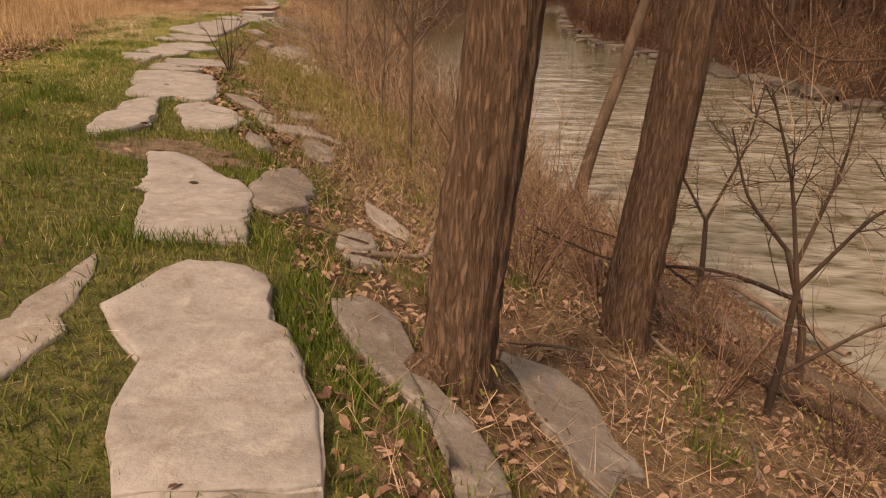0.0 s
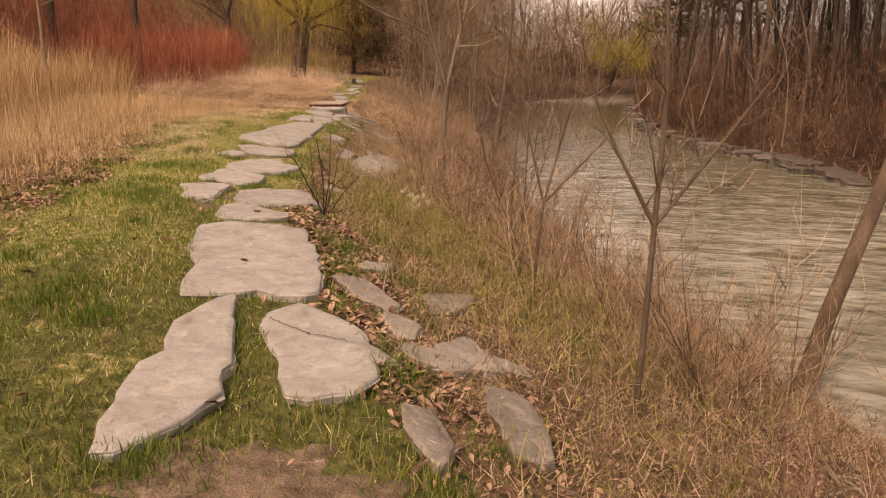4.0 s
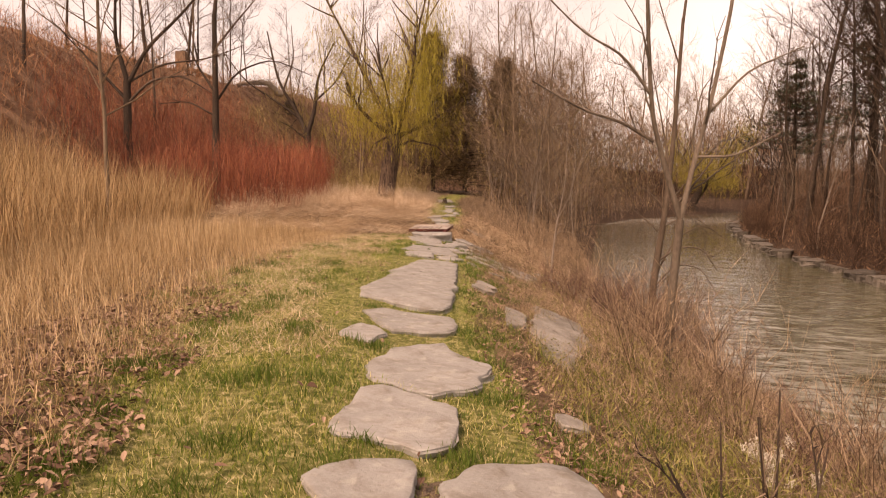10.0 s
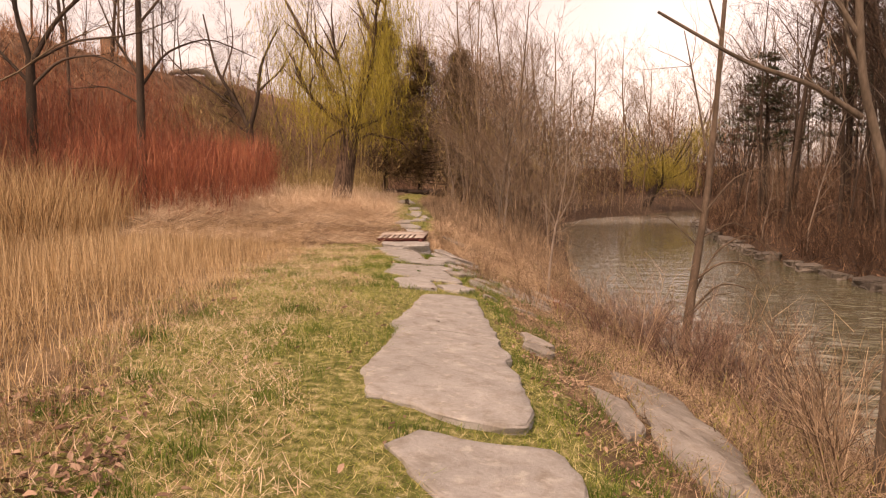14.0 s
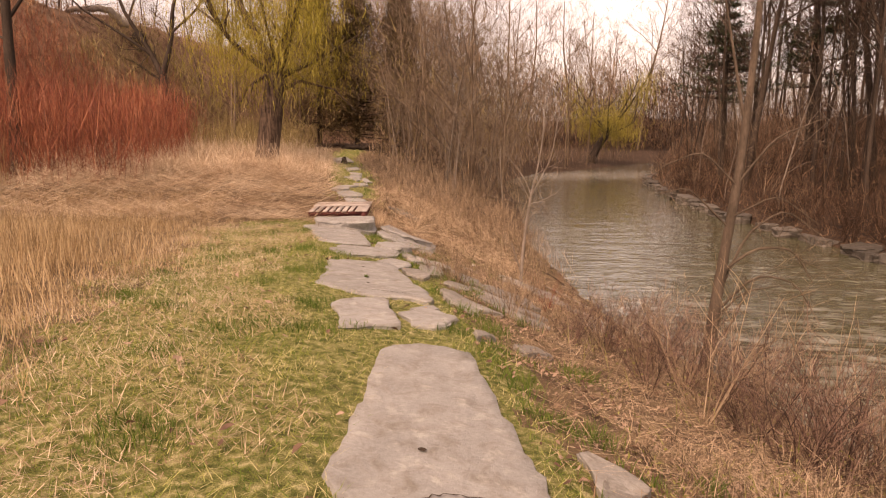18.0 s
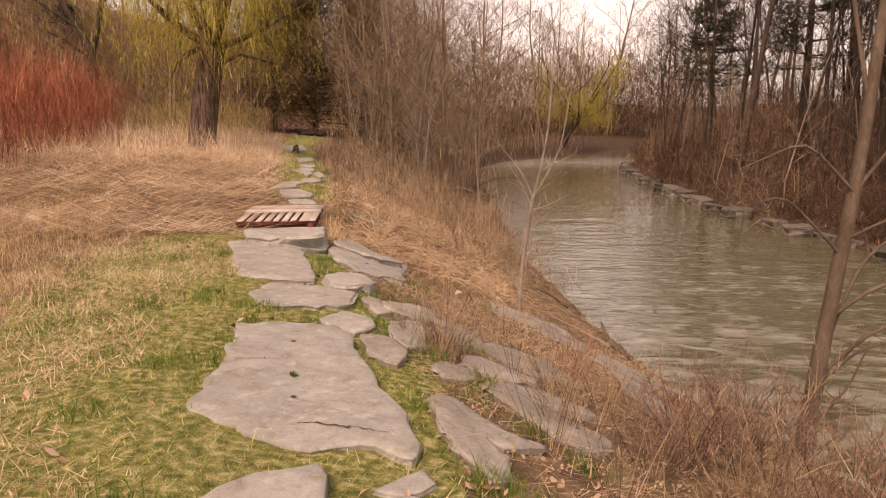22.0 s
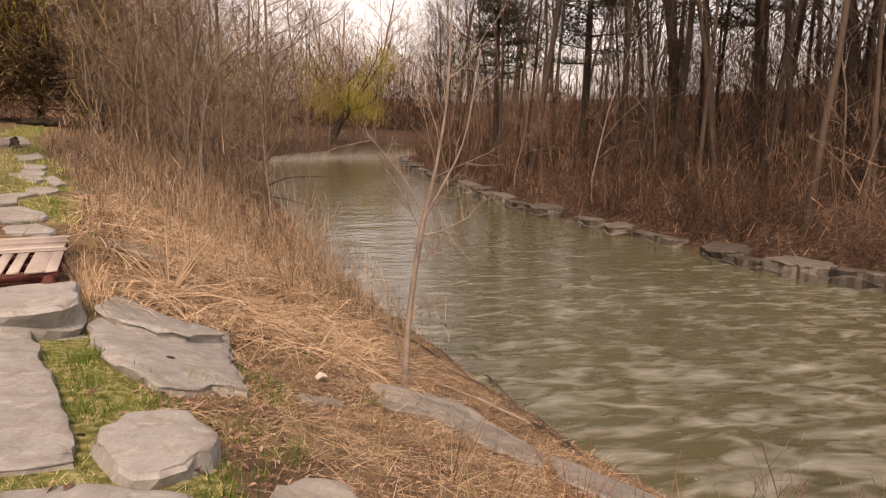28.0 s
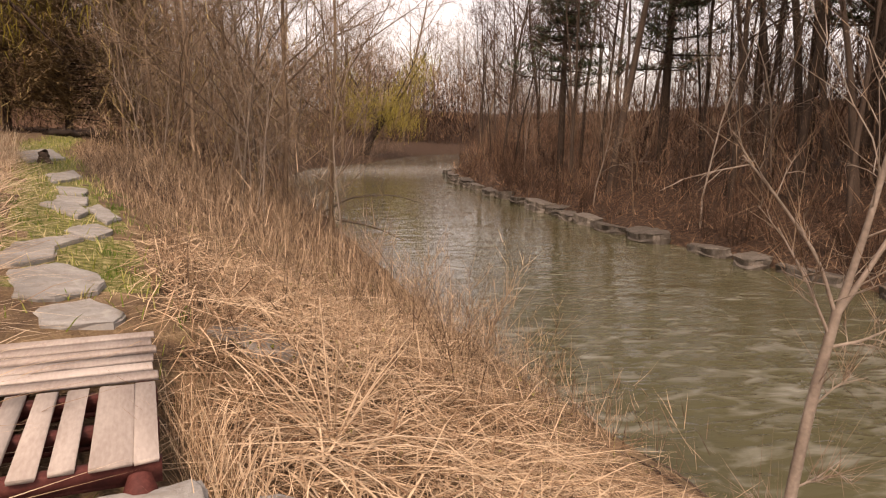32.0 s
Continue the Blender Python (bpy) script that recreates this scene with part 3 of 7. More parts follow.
def slab(name, corners, label, lift=0.05, thick=0.3, seed=0, material=STONE, group="stones of the path", jag=0.075, tilt=(0, 0), cat="stone", follow=0.7):
    """A flat quarried stone with a broken outline, worn edges and an uneven top, let into the ground."""
    rng = np.random.default_rng(seed + 11)
    c = np.array(corners, float)
    mid = c.mean(0)
    if np.cross(c[1] - c[0], c[2] - c[1]) < 0 and sum(np.cross(c[k] - mid, c[(k + 1) % len(c)] - mid) for k in range(len(c))) < 0:
        c = c[::-1]
    line = []
    for k in range(len(c)):
        a, b2 = c[k], c[(k + 1) % len(c)]
        m = max(2, int(np.linalg.norm(b2 - a) / 0.11))
        for q in range(m):
            line.append(a + (b2 - a) * q / m)
    o = np.array(line)
    sm = (np.roll(o, 1, 0) + o * 5 + np.roll(o, -1, 0)) / 7
    out = sm - mid
    m = len(o)
    rr = rng.normal(0, 1, m)
    rr = (rr * 0.75 + np.roll(rr, 1) * 0.4 + np.roll(rr, 2) * 0.2) * jag * 0.5
    out = out * (1 + rr / (np.linalg.norm(out, axis=1) + 0.1))[:, None]
    size = np.linalg.norm(out, axis=1)[:, None] + 1e-6
    top = float(np.mean(land(mid[0], mid[1])))

    def level(p):
        z = land(p[:, 0], p[:, 1]) * follow + top * (1 - follow) + lift
        return z + tilt[0] * (p[:, 0] - mid[0]) + tilt[1] * (p[:, 1] - mid[1])

    chip = np.clip(rng.normal(0.35, 0.5, m), 0, 1.3)[:, None]
    side = []
    big = min(thick / 0.3, 2.4)
    for h, step in ((-1.0, 0.03), (-0.66, 0.035), (-0.6, -0.01), (-0.34, 0.016), (-0.28, -0.018), (-0.07, 0.0)):
        bulge = rng.normal(0, 1, (m, 1))
        for _ in range(3):
            bulge = (np.roll(bulge, 1, 0) + bulge + np.roll(bulge, -1, 0)) / 1.9
        p = mid + out * (1 + (step * big * 0.7 + rng.normal(0, 0.006, (m, 1)) + 0.013 * (big - 0.7) * bulge) / size)
        waver = 0.0 if h in (-1.0, -0.07) else 0.09 * thick * np.sin(np.arange(m) * 6.283 / m * 3 + seed + h * 9)
        side.append(np.column_stack([p - mid, level(p) + h * thick + waver - top]))
    p = mid + out * (1 - 0.008 / size)
    drop = 0.007 + 0.017 * chip[:, 0] * big ** 1.3
    side.append(np.column_stack([p - mid, level(p) - drop - top]))
    rim = side[-1]
    v = [rim.copy()]
    inset = np.minimum(0.022 * (0.5 + chip * big ** 1.3) / size, 0.12)
    for s, cut in ((1.0, 0.4), (1.0, 1.0), (0.84, 1.0), (0.64, 1.0), (0.44, 1.0), (0.22, 1.0), (0.0, 1.0)):
        p = mid + out * s * (1 - cut * inset)
        z = level(p) + (0.007 * wave(p[:, 0], p[:, 1], 3.1) + 0.005 * wave(p[:, 1], p[:, 0], 11.0)) * min(1, s * 1.4) + rng.normal(0, 0.0015, m) * s * s
        if cut < 1:
            z = z - 0.35 * drop
        v.append(np.column_stack([p - mid, z - top]))
    g = Geo()
    for rows in (side, v):
        k = len(rows)
        i, j = np.meshgrid(np.arange(k - 1), np.arange(m), indexing="ij")
        j2 = (j + 1) % m
        g.add(np.concatenate(rows), np.stack([i * m + j, i * m + j2, (i + 1) * m + j2, (i + 1) * m + j], -1).reshape(-1, 4))
    OUTLINES.append(mid + (c - mid) * (0.8 if "bank" in group else 0.94))
    ob = part(name, g, material)
    ob.data.polygons.foreach_set("use_smooth", np.repeat([False, True], [(len(side) - 1) * m, (len(v) - 1) * m]))
    ob.location = (mid[0], mid[1], top)
    return tagged(ob, label, cat, group)


FLAG = "flat grey limestone slab set in the grass path"
BANKST = "tilted grey limestone slab half buried in the bank"
slab("paving_stone", [(2.31, 0.04), (2.41, 0.17), (2.54, 0.62), (2.7, 0.63), (2.94, 0.43), (3.06, -0.14), (3.22, -0.68), (3.29, -1.11), (2.73, -1.15), (2.6, -0.74), (2.6, -0.46), (2.48, -0.25)], "large worn grey limestone slab in the path", seed=1)
slab("paving_stone", [(1.7, 3.04), (1.89, 3.12), (2.1, 2.89), (2.36, 2.46), (2.55, 2.15), (2.65, 1.77), (2.7, 1.41), (2.77, 0.96), (2.2, 0.88), (2.14, 1.27), (1.97, 1.97)], "tapering grey limestone slab with two drill holes", seed=2)
slab("paving_stone", [(1.08, 5.43), (1.17, 5.54), (1.4, 4.46), (1.48, 4.02), (1.37, 3.75), (1.1, 3.41), (1.05, 3.73), (0.99, 4.28), (0.98, 4.85)], "narrow wedge-shaped grey limestone slab", seed=3)
slab("paving_stone", [(1.37, 5.33), (1.59, 5.55), (1.86, 5.24), (2.08, 5.03), (2.15, 4.33), (1.95, 4.15), (1.72, 4.11), (1.58, 4.56)], "cracked grey limestone slab beside a grassy gap", seed=4)
slab("paving_stone", [(0.44, 7.47), (0.61, 7.7), (1.05, 7.72), (1.34, 7.58), (1.48, 7.02), (1.62, 6.51), (1.71, 5.7), (1.53, 5.56), (1.3, 5.58), (0.84, 5.44), (0.76, 5.66), (0.71, 6.11), (0.46, 7.01)], "broad square limestone slab with a drill hole", seed=5)
slab("paving_stone", [(0.34, 8.45), (0.44, 8.73), (0.76, 8.59), (1.06, 8.42), (1.12, 8.11), (0.82, 7.84), (0.65, 7.76), (0.41, 7.92)], FLAG, seed=6)
slab("paving_stone", [(-0.45, 9.54), (-0.36, 9.78), (0.09, 9.97), (0.1, 9.64), (0.09, 9.22), (0.14, 8.84), (0.08, 8.68), (-0.14, 8.72), (-0.24, 8.91), (-0.25, 9.26)], "small square limestone slab in the grass", seed=7)
slab("paving_stone", [(0.19, 9.82), (0.37, 10.14), (0.81, 10.26), (1.01, 10.15), (1.21, 9.6), (1.13, 9.23), (0.87, 9.02), (0.56, 8.71), (0.38, 8.84), (0.26, 9.31)], "pitted brownish limestone slab among dead leaves", seed=8)
slab("paving_stone", [(-0.45, 11.12), (-0.31, 11.47), (0.02, 11.26), (0.3, 11.03), (0.36, 10.72), (0.28, 10.29), (0.09, 10.09), (-0.3, 10.3), (-0.43, 10.32), (-0.47, 10.66)], FLAG, seed=9)
slab("paving_stone", [(-0.49, 11.98), (-0.36, 12.71), (0.11, 13.18), (0.2, 12.81), (0.49, 12.47), (0.51, 12.02), (0.41, 11.68), (0.1, 11.28), (-0.06, 11.39), (-0.43, 11.63)], FLAG, seed=10)
slab("paving_stone", [(-0.9, 12.94), (-0.8, 13.67), (-0.46, 13.34), (-0.55, 12.77)], "small brown limestone slab sunk in the grass", seed=11, lift=0.03)
slab("paving_stone", [(-0.91, 14.27), (-0.7, 14.6), (-0.3, 14.5), (0.13, 14.42), (0.23, 14.06), (0.11, 13.67), (-0.14, 13.46), (-0.46, 13.39), (-0.65, 13.84)], FLAG, seed=12)
slab("paving_stone", [(-1.12, 15.78), (-1.04, 15.11), (-0.83, 15.04), (-0.61, 14.87), (-0.29, 14.74), (0.02, 14.78), (0.12, 15.05), (0.12, 16.31), (0.11, 17.78), (0.09, 18.94), (0.1, 19.71), (-0.19, 19.93), (-0.61, 19.71), (-0.8, 18.46), (-0.99, 17.63), (-0.89, 17.24)], "long broad limestone slab in the grass path", seed=13)
slab("paving_stone", [(-1.09, 21.06), (-0.9, 21.46), (-0.49, 21.67), (-0.48, 21.09), (-0.43, 20.8), (-0.44, 20.52), (-0.78, 20.35), (-0.98, 20.2), (-0.95, 20.64)], FLAG, seed=14)
slab("paving_stone", [(-0.43, 21.08), (-0.08, 21.36), (0.1, 21.17), (0.17, 21.02), (0.01, 20.68), (-0.33, 20.57), (-0.41, 20.84)], "small limestone slab split from its neighbour", seed=15)
slab("paving_stone", [(-0.27, 21.45), (0.03, 21.72), (0.05, 21.53), (-0.11, 21.39)], "thin limestone slab at the edge of the path", seed=16, lift=0.03)
slab("paving_stone", [(-1.18, 24.45), (-0.92, 24.67), (-0.32, 24.55), (-0.22, 24.23), (-0.18, 23.55), (-0.04, 22.82), (0.04, 22.14), (-0.01, 21.72), (-0.28, 22.01), (-0.69, 21.88), (-0.81, 22.0), (-1.31, 22.45), (-1.23, 22.7), (-1.17, 23.53)], "broad cracked limestone slab with moss in its holes", seed=17)
slab("paving_stone", [(-0.54, 24.9), (-0.3, 25.35), (-0.03, 25.16), (0.04, 24.81), (-0.18, 24.51), (-0.47, 24.73)], FLAG, seed=18)
slab("paving_stone", [(-1.23, 25.84), (-1.03, 26.48), (-0.52, 26.38), (-0.08, 26.18), (-0.22, 25.57), (-0.85, 25.25), (-1.12, 25.41)], FLAG, seed=19)
slab("paving_stone", [(-1.89, 29.8), (-1.44, 30.29), (-0.79, 29.85), (-0.58, 27.99), (-0.54, 26.75), (-1.1, 26.66), (-1.43, 26.79)], FLAG, seed=20)
slab("stone_block", [(-1.66, 30.42), (-0.9, 30.6), (-0.37, 30.66), (-0.4, 29.85), (-0.52, 29.68), (-1.6, 29.56)], "thick squared limestone block in front of the pallet", seed=21, lift=0.26, thick=0.6, jag=0.04, follow=0.15)
slab("bank_stone", [(-0.32, 30.01), (-0.08, 30.36), (1.05, 30.62), (0.76, 29.12), (0.69, 28.18), (0.41, 28.29), (0.0, 27.99), (-0.27, 28.68)], "sloping limestone slab on the river bank", seed=22, lift=0.1, thick=0.5, follow=0.9, group="stones of the bank")
slab("bank_stone", [(-0.21, 30.32), (-0.01, 30.84), (0.38, 30.59), (0.97, 30.19), (0.49, 29.76), (-0.04, 29.8)], "upper limestone slab behind the sloping one", seed=23, lift=0.2, thick=0.6, follow=0.85, group="stones of the bank")
slab("bank_stone", [(-0.42, 27.07), (-0.27, 27.31), (0.1, 27.28), (0.21, 27.0), (0.12, 26.63), (-0.06, 26.5), (-0.3, 26.44), (-0.42, 26.77)], "small blocky limestone with a green paint mark", seed=24, lift=0.11, thick=0.5, jag=0.08, group="stones of the bank")
slab("bank_stone", [(3.2, 0.3), (3.36, 0.49), (3.52, 0.36), (3.58, -0.06), (3.67, -0.41), (3.8, -0.68), (3.83, -0.94), (3.62, -1.04), (3.65, -0.78), (3.62, -0.56), (3.45, -0.44), (3.28, -0.08)], BANKST, seed=25, lift=0.06, group="stones of the bank", material=WET_STONE, follow=0.96, jag=0.09)
slab("bank_stone", [(4.02, 0.42), (4.33, 0.4), (4.4, 0.13), (4.38, -0.29), (4.44, -0.54), (4.19, -0.78), (4.09, -0.58), (4.04, -0.23)], BANKST, seed=26, lift=0.06, group="stones of the bank", material=WET_STONE, follow=0.96, jag=0.09)
slab("bank_stone", [(1.93, -0.37), (1.98, -0.0), (2.07, 0.19), (2.12, 0.57), (2.19, 0.28), (2.24, -0.16), (2.22, -0.47), (2.17, -0.84)], BANKST, seed=27, lift=0.012, group="stones of the bank", material=WET_STONE, follow=0.96, jag=0.16)
slab("bank_stone", [(2.62, 2.83), (2.81, 3.34), (2.94, 3.14), (3.0, 2.48), (2.99, 2.01), (2.83, 1.6), (2.68, 1.65), (2.61, 2.13)], BANKST, seed=28, lift=0.06, group="stones of the bank", material=WET_STONE, follow=0.96, jag=0.09)
slab("bank_stone", [(3.27, 1.91), (3.42, 1.88), (3.48, 1.52), (3.39, 1.29), (3.17, 1.12)], BANKST, seed=29, lift=0.06, group="stones of the bank", material=WET_STONE, follow=0.96, jag=0.09)
slab("bank_stone", [(3.23, 1.07), (3.45, 1.21), (3.5, 1.09), (3.29, 0.91)], BANKST, seed=30, lift=0.06, group="stones of the bank", material=WET_STONE, follow=0.96, jag=0.09)
slab("bank_stone", [(2.75, 4.83), (3.0, 4.87), (3.15, 4.37), (2.99, 4.02), (2.82, 3.98)], BANKST, seed=31, lift=0.06, group="stones of the bank", material=WET_STONE, follow=0.96, jag=0.09)
slab("bank_stone", [(3.36, 2.88), (3.58, 2.65), (3.74, 2.26), (3.58, 2.09), (3.39, 2.51)], BANKST, seed=32, lift=0.06, group="stones of the bank", material=WET_STONE, follow=0.96, jag=0.09)
slab("bank_stone", [(2.47, 5.31), (2.77, 5.8), (2.92, 5.14), (2.6, 5.01)], BANKST, seed=33, lift=0.06, group="stones of the bank", material=WET_STONE, follow=0.96, jag=0.09)
slab("bank_stone", [(2.28, 4.19), (2.45, 4.23), (2.55, 3.93), (2.46, 3.59), (2.33, 3.85)], BANKST, seed=34, lift=0.06, group="stones of the bank", material=WET_STONE, follow=0.96, jag=0.09)
slab("bank_stone", [(1.71, 6.22), (1.98, 6.32), (2.13, 6.16), (2.31, 5.93), (2.13, 5.79), (1.88, 5.85)], BANKST, seed=35, lift=0.06, group="stones of the bank", material=WET_STONE, follow=0.96, jag=0.09)
slab("bank_stone", [(2.1, 5.79), (2.31, 5.73), (2.48, 5.6), (2.38, 5.22), (2.18, 5.32)], BANKST, seed=36, lift=0.06, group="stones of the bank", material=WET_STONE, follow=0.96, jag=0.09)
slab("bank_stone", [(2.27, 5.14), (2.56, 5.26), (2.78, 5.07), (2.48, 4.85), (2.29, 4.88)], BANKST, seed=37, lift=0.06, group="stones of the bank", material=WET_STONE, follow=0.96, jag=0.09)
slab("bank_stone", [(1.98, 4.87), (2.17, 4.86), (2.28, 4.71), (2.05, 4.6)], BANKST, seed=38, lift=0.06, group="stones of the bank", material=WET_STONE, follow=0.96, jag=0.09)
slab("bank_stone", [(2.85, 5.45), (3.15, 5.47), (3.14, 5.33), (2.86, 5.2)], BANKST, seed=39, lift=0.06, group="stones of the bank", material=WET_STONE, follow=0.96, jag=0.09)
slab("bank_stone", [(1.91, 7.08), (2.18, 7.32), (2.11, 6.69), (1.93, 6.55)], BANKST, seed=40, lift=0.06, group="stones of the bank", material=WET_STONE, follow=0.96, jag=0.09)
slab("bank_stone", [(2.45, 6.52), (2.92, 7.33), (2.86, 6.73), (2.47, 6.01)], BANKST, seed=41, lift=0.06, group="stones of the bank", material=WET_STONE, follow=0.96, jag=0.09)
slab("bank_stone", [(1.24, 15.81), (1.63, 16.22), (1.96, 15.93), (1.41, 13.77), (1.15, 14.04)], BANKST, seed=42, lift=0.06, group="stones of the bank", material=WET_STONE, follow=0.96, jag=0.09)
slab("bank_stone", [(0.99, 11.64), (1.22, 11.66), (1.26, 11.49), (1.01, 11.35)], BANKST, seed=43, lift=0.06, group="stones of the bank", material=WET_STONE, follow=0.96, jag=0.09)
slab("bank_stone", [(0.85, 16.7), (1.11, 16.45), (1.09, 15.66), (0.8, 15.18)], BANKST, seed=44, lift=0.06, group="stones of the bank", material=WET_STONE, follow=0.96, jag=0.09)
slab("bank_stone", [(1.52, 17.82), (2.14, 17.84), (1.98, 15.94), (1.71, 15.82), (1.52, 16.24)], BANKST, seed=45, lift=0.06, group="stones of the bank", material=WET_STONE, follow=0.96, jag=0.09)
slab("bank_stone", [(0.94, 16.56), (1.17, 16.41), (1.02, 15.62), (0.8, 15.58)], BANKST, seed=46, lift=0.06, group="stones of the bank", material=WET_STONE, follow=0.96, jag=0.09)
slab("bank_stone", [(1.41, 17.31), (1.67, 16.55), (1.75, 15.98), (1.6, 15.03), (1.21, 14.53), (1.09, 15.05), (1.17, 16.3)], BANKST, seed=47, lift=0.06, group="stones of the bank", material=WET_STONE, follow=0.96, jag=0.09)
slab("bank_stone", [(0.51, 17.84), (0.67, 17.68), (0.76, 17.51), (0.35, 17.2)], BANKST, seed=48, lift=0.06, group="stones of the bank", material=WET_STONE, follow=0.96, jag=0.09)
slab("bank_stone", [(1.42, 17.85), (1.71, 17.97), (2.03, 17.54), (1.43, 17.08), (1.27, 17.28)], BANKST, seed=49, lift=0.06, group="stones of the bank", material=WET_STONE, follow=0.96, jag=0.09)
slab("bank_stone", [(0.49, 18.12), (0.68, 17.96), (0.85, 17.73), (0.39, 17.5)], BANKST, seed=50, lift=0.06, group="stones of the bank", material=WET_STONE, follow=0.96, jag=0.09)
slab("bank_stone", [(0.22, 20.58), (0.51, 20.87), (0.52, 20.72), (0.23, 20.27)], BANKST, seed=51, lift=0.06, group="stones of the bank", material=WET_STONE, follow=0.96, jag=0.09)
slab("bank_stone", [(0.66, 20.74), (1.01, 21.17), (1.11, 20.94), (0.68, 20.51)], BANKST, seed=52, lift=0.06, group="stones of the bank", material=WET_STONE, follow=0.96, jag=0.09)
slab("bank_stone", [(0.23, 22.82), (0.44, 22.5), (0.6, 22.05), (0.37, 21.59), (0.21, 21.99)], BANKST, seed=53, lift=0.06, group="stones of the bank", material=WET_STONE, follow=0.96, jag=0.09)
slab("bank_stone", [(0.21, 22.94), (0.41, 23.01), (0.69, 22.51), (1.01, 22.5), (0.6, 22.19), (0.4, 22.35), (0.21, 22.52)], BANKST, seed=54, lift=0.06, group="stones of the bank", material=WET_STONE, follow=0.96, jag=0.09)
slab("bank_stone", [(0.22, 21.99), (0.46, 22.31), (0.67, 22.14), (0.52, 21.89), (0.3, 21.91)], BANKST, seed=55, lift=0.06, group="stones of the bank", material=WET_STONE, follow=0.96, jag=0.09)
slab("bank_stone", [(0.71, 23.65), (1.03, 23.77), (1.37, 23.62), (1.78, 23.28), (1.44, 22.83), (1.12, 22.86), (0.9, 23.28)], BANKST, seed=56, lift=0.06, group="stones of the bank", material=WET_STONE, follow=0.96, jag=0.09)
slab("bank_stone", [(0.39, 23.64), (0.73, 23.94), (0.77, 23.71), (0.45, 23.48)], BANKST, seed=57, lift=0.06, group="stones of the bank", material=WET_STONE, follow=0.96, jag=0.09)
slab("bank_stone", [(-0.15, 24.46), (0.05, 24.5), (0.2, 24.18), (0.23, 23.89), (0.09, 23.56), (-0.07, 23.68), (-0.11, 24.12)], BANKST, seed=58, lift=0.06, group="stones of the bank", material=WET_STONE, follow=0.96, jag=0.09)
slab("bank_stone", [(0.01, 25.7), (0.39, 26.45), (0.69, 26.66), (0.61, 25.89), (0.3, 25.59), (0.08, 25.31)], BANKST, seed=59, lift=0.06, group="stones of the bank", material=WET_STONE, follow=0.96, jag=0.09)
slab("bank_stone", [(0.17, 25.1), (0.55, 25.55), (0.51, 24.49), (0.25, 24.14), (0.12, 24.42)], BANKST, seed=60, lift=0.06, group="stones of the bank", material=WET_STONE, follow=0.96, jag=0.09)
slab("bank_stone", [(0.5, 23.95), (0.8, 23.88), (0.6, 23.66), (0.48, 23.5), (0.33, 23.61)], BANKST, seed=61, lift=0.06, group="stones of the bank", material=WET_STONE, follow=0.96, jag=0.09)
slab("bank_stone", [(0.73, 24.54), (0.96, 24.86), (1.33, 24.96), (1.64, 24.78), (1.51, 24.43), (1.12, 24.27), (0.73, 24.23)], BANKST, seed=62, lift=0.06, group="stones of the bank", material=WET_STONE, follow=0.96, jag=0.09)
slab("bank_stone", [(0.79, 23.65), (1.09, 24.17), (1.49, 24.2), (1.87, 23.92), (0.86, 23.45)], BANKST, seed=63, lift=0.06, group="stones of the bank", material=WET_STONE, follow=0.96, jag=0.09)
slab("bank_stone", [(0.6, 25.96), (0.91, 26.34), (1.22, 25.86), (1.23, 25.48), (0.88, 25.23)], BANKST, seed=64, lift=0.06, group="stones of the bank", material=WET_STONE, follow=0.96, jag=0.09)
slab("bank_stone", [(1.19, 25.62), (1.5, 25.81), (2.09, 25.69), (2.0, 24.92), (1.56, 25.09), (1.23, 25.22)], BANKST, seed=65, lift=0.06, group="stones of the bank", material=WET_STONE, follow=0.96, jag=0.09)
slab("bank_stone", [(2.83, 29.88), (3.59, 29.89), (3.55, 28.1), (3.12, 27.88), (2.76, 28.33)], BANKST, seed=66, lift=0.06, group="stones of the bank", material=WET_STONE, follow=0.96, jag=0.09)
slab("bank_stone", [(3.5, 27.54), (3.6, 26.71), (3.46, 25.33), (2.89, 24.84), (3.06, 25.98)], BANKST, seed=67, lift=0.06, group="stones of the bank", material=WET_STONE, follow=0.96, jag=0.09)
slab("bank_stone", [(0.29, 26.27), (0.54, 26.58), (0.81, 26.5), (0.78, 26.09), (0.91, 25.72), (0.29, 25.48), (0.16, 25.64)], BANKST, seed=68, lift=0.1, group="stones of the bank", material=WET_STONE, follow=0.96, jag=0.09)
slab("bank_stone", [(-0.05, 26.03), (0.2, 26.12), (0.21, 25.7), (-0.0, 25.74)], BANKST, seed=69, lift=0.06, group="stones of the bank", material=WET_STONE, follow=0.96, jag=0.09)
slab("bank_stone", [(2.35, 29.97), (3.11, 30.1), (3.8, 29.88), (3.61, 28.62), (3.24, 29.28), (2.53, 29.3)], BANKST, seed=70, lift=0.06, group="stones of the bank", material=WET_STONE, follow=0.96, jag=0.09)
slab("bank_stone", [(3.74, 28.39), (4.29, 28.06), (4.66, 27.14), (3.84, 26.7), (3.53, 27.14), (3.29, 27.64)], BANKST, seed=71, lift=0.06, group="stones of the bank", material=WET_STONE, follow=0.96, jag=0.09)
slab("bank_stone", [(2.24, 29.42), (2.67, 29.45), (2.8, 29.12), (2.23, 28.99)], BANKST, seed=72, lift=0.06, group="stones of the bank", material=WET_STONE, follow=0.96, jag=0.09)
slab("bank_stone", [(3.17, 30.21), (3.62, 30.17), (3.6, 29.17), (3.58, 28.53), (3.21, 28.4), (3.13, 28.92), (3.11, 29.63)], BANKST, seed=73, lift=0.06, group="stones of the bank", material=WET_STONE, follow=0.96, jag=0.09)
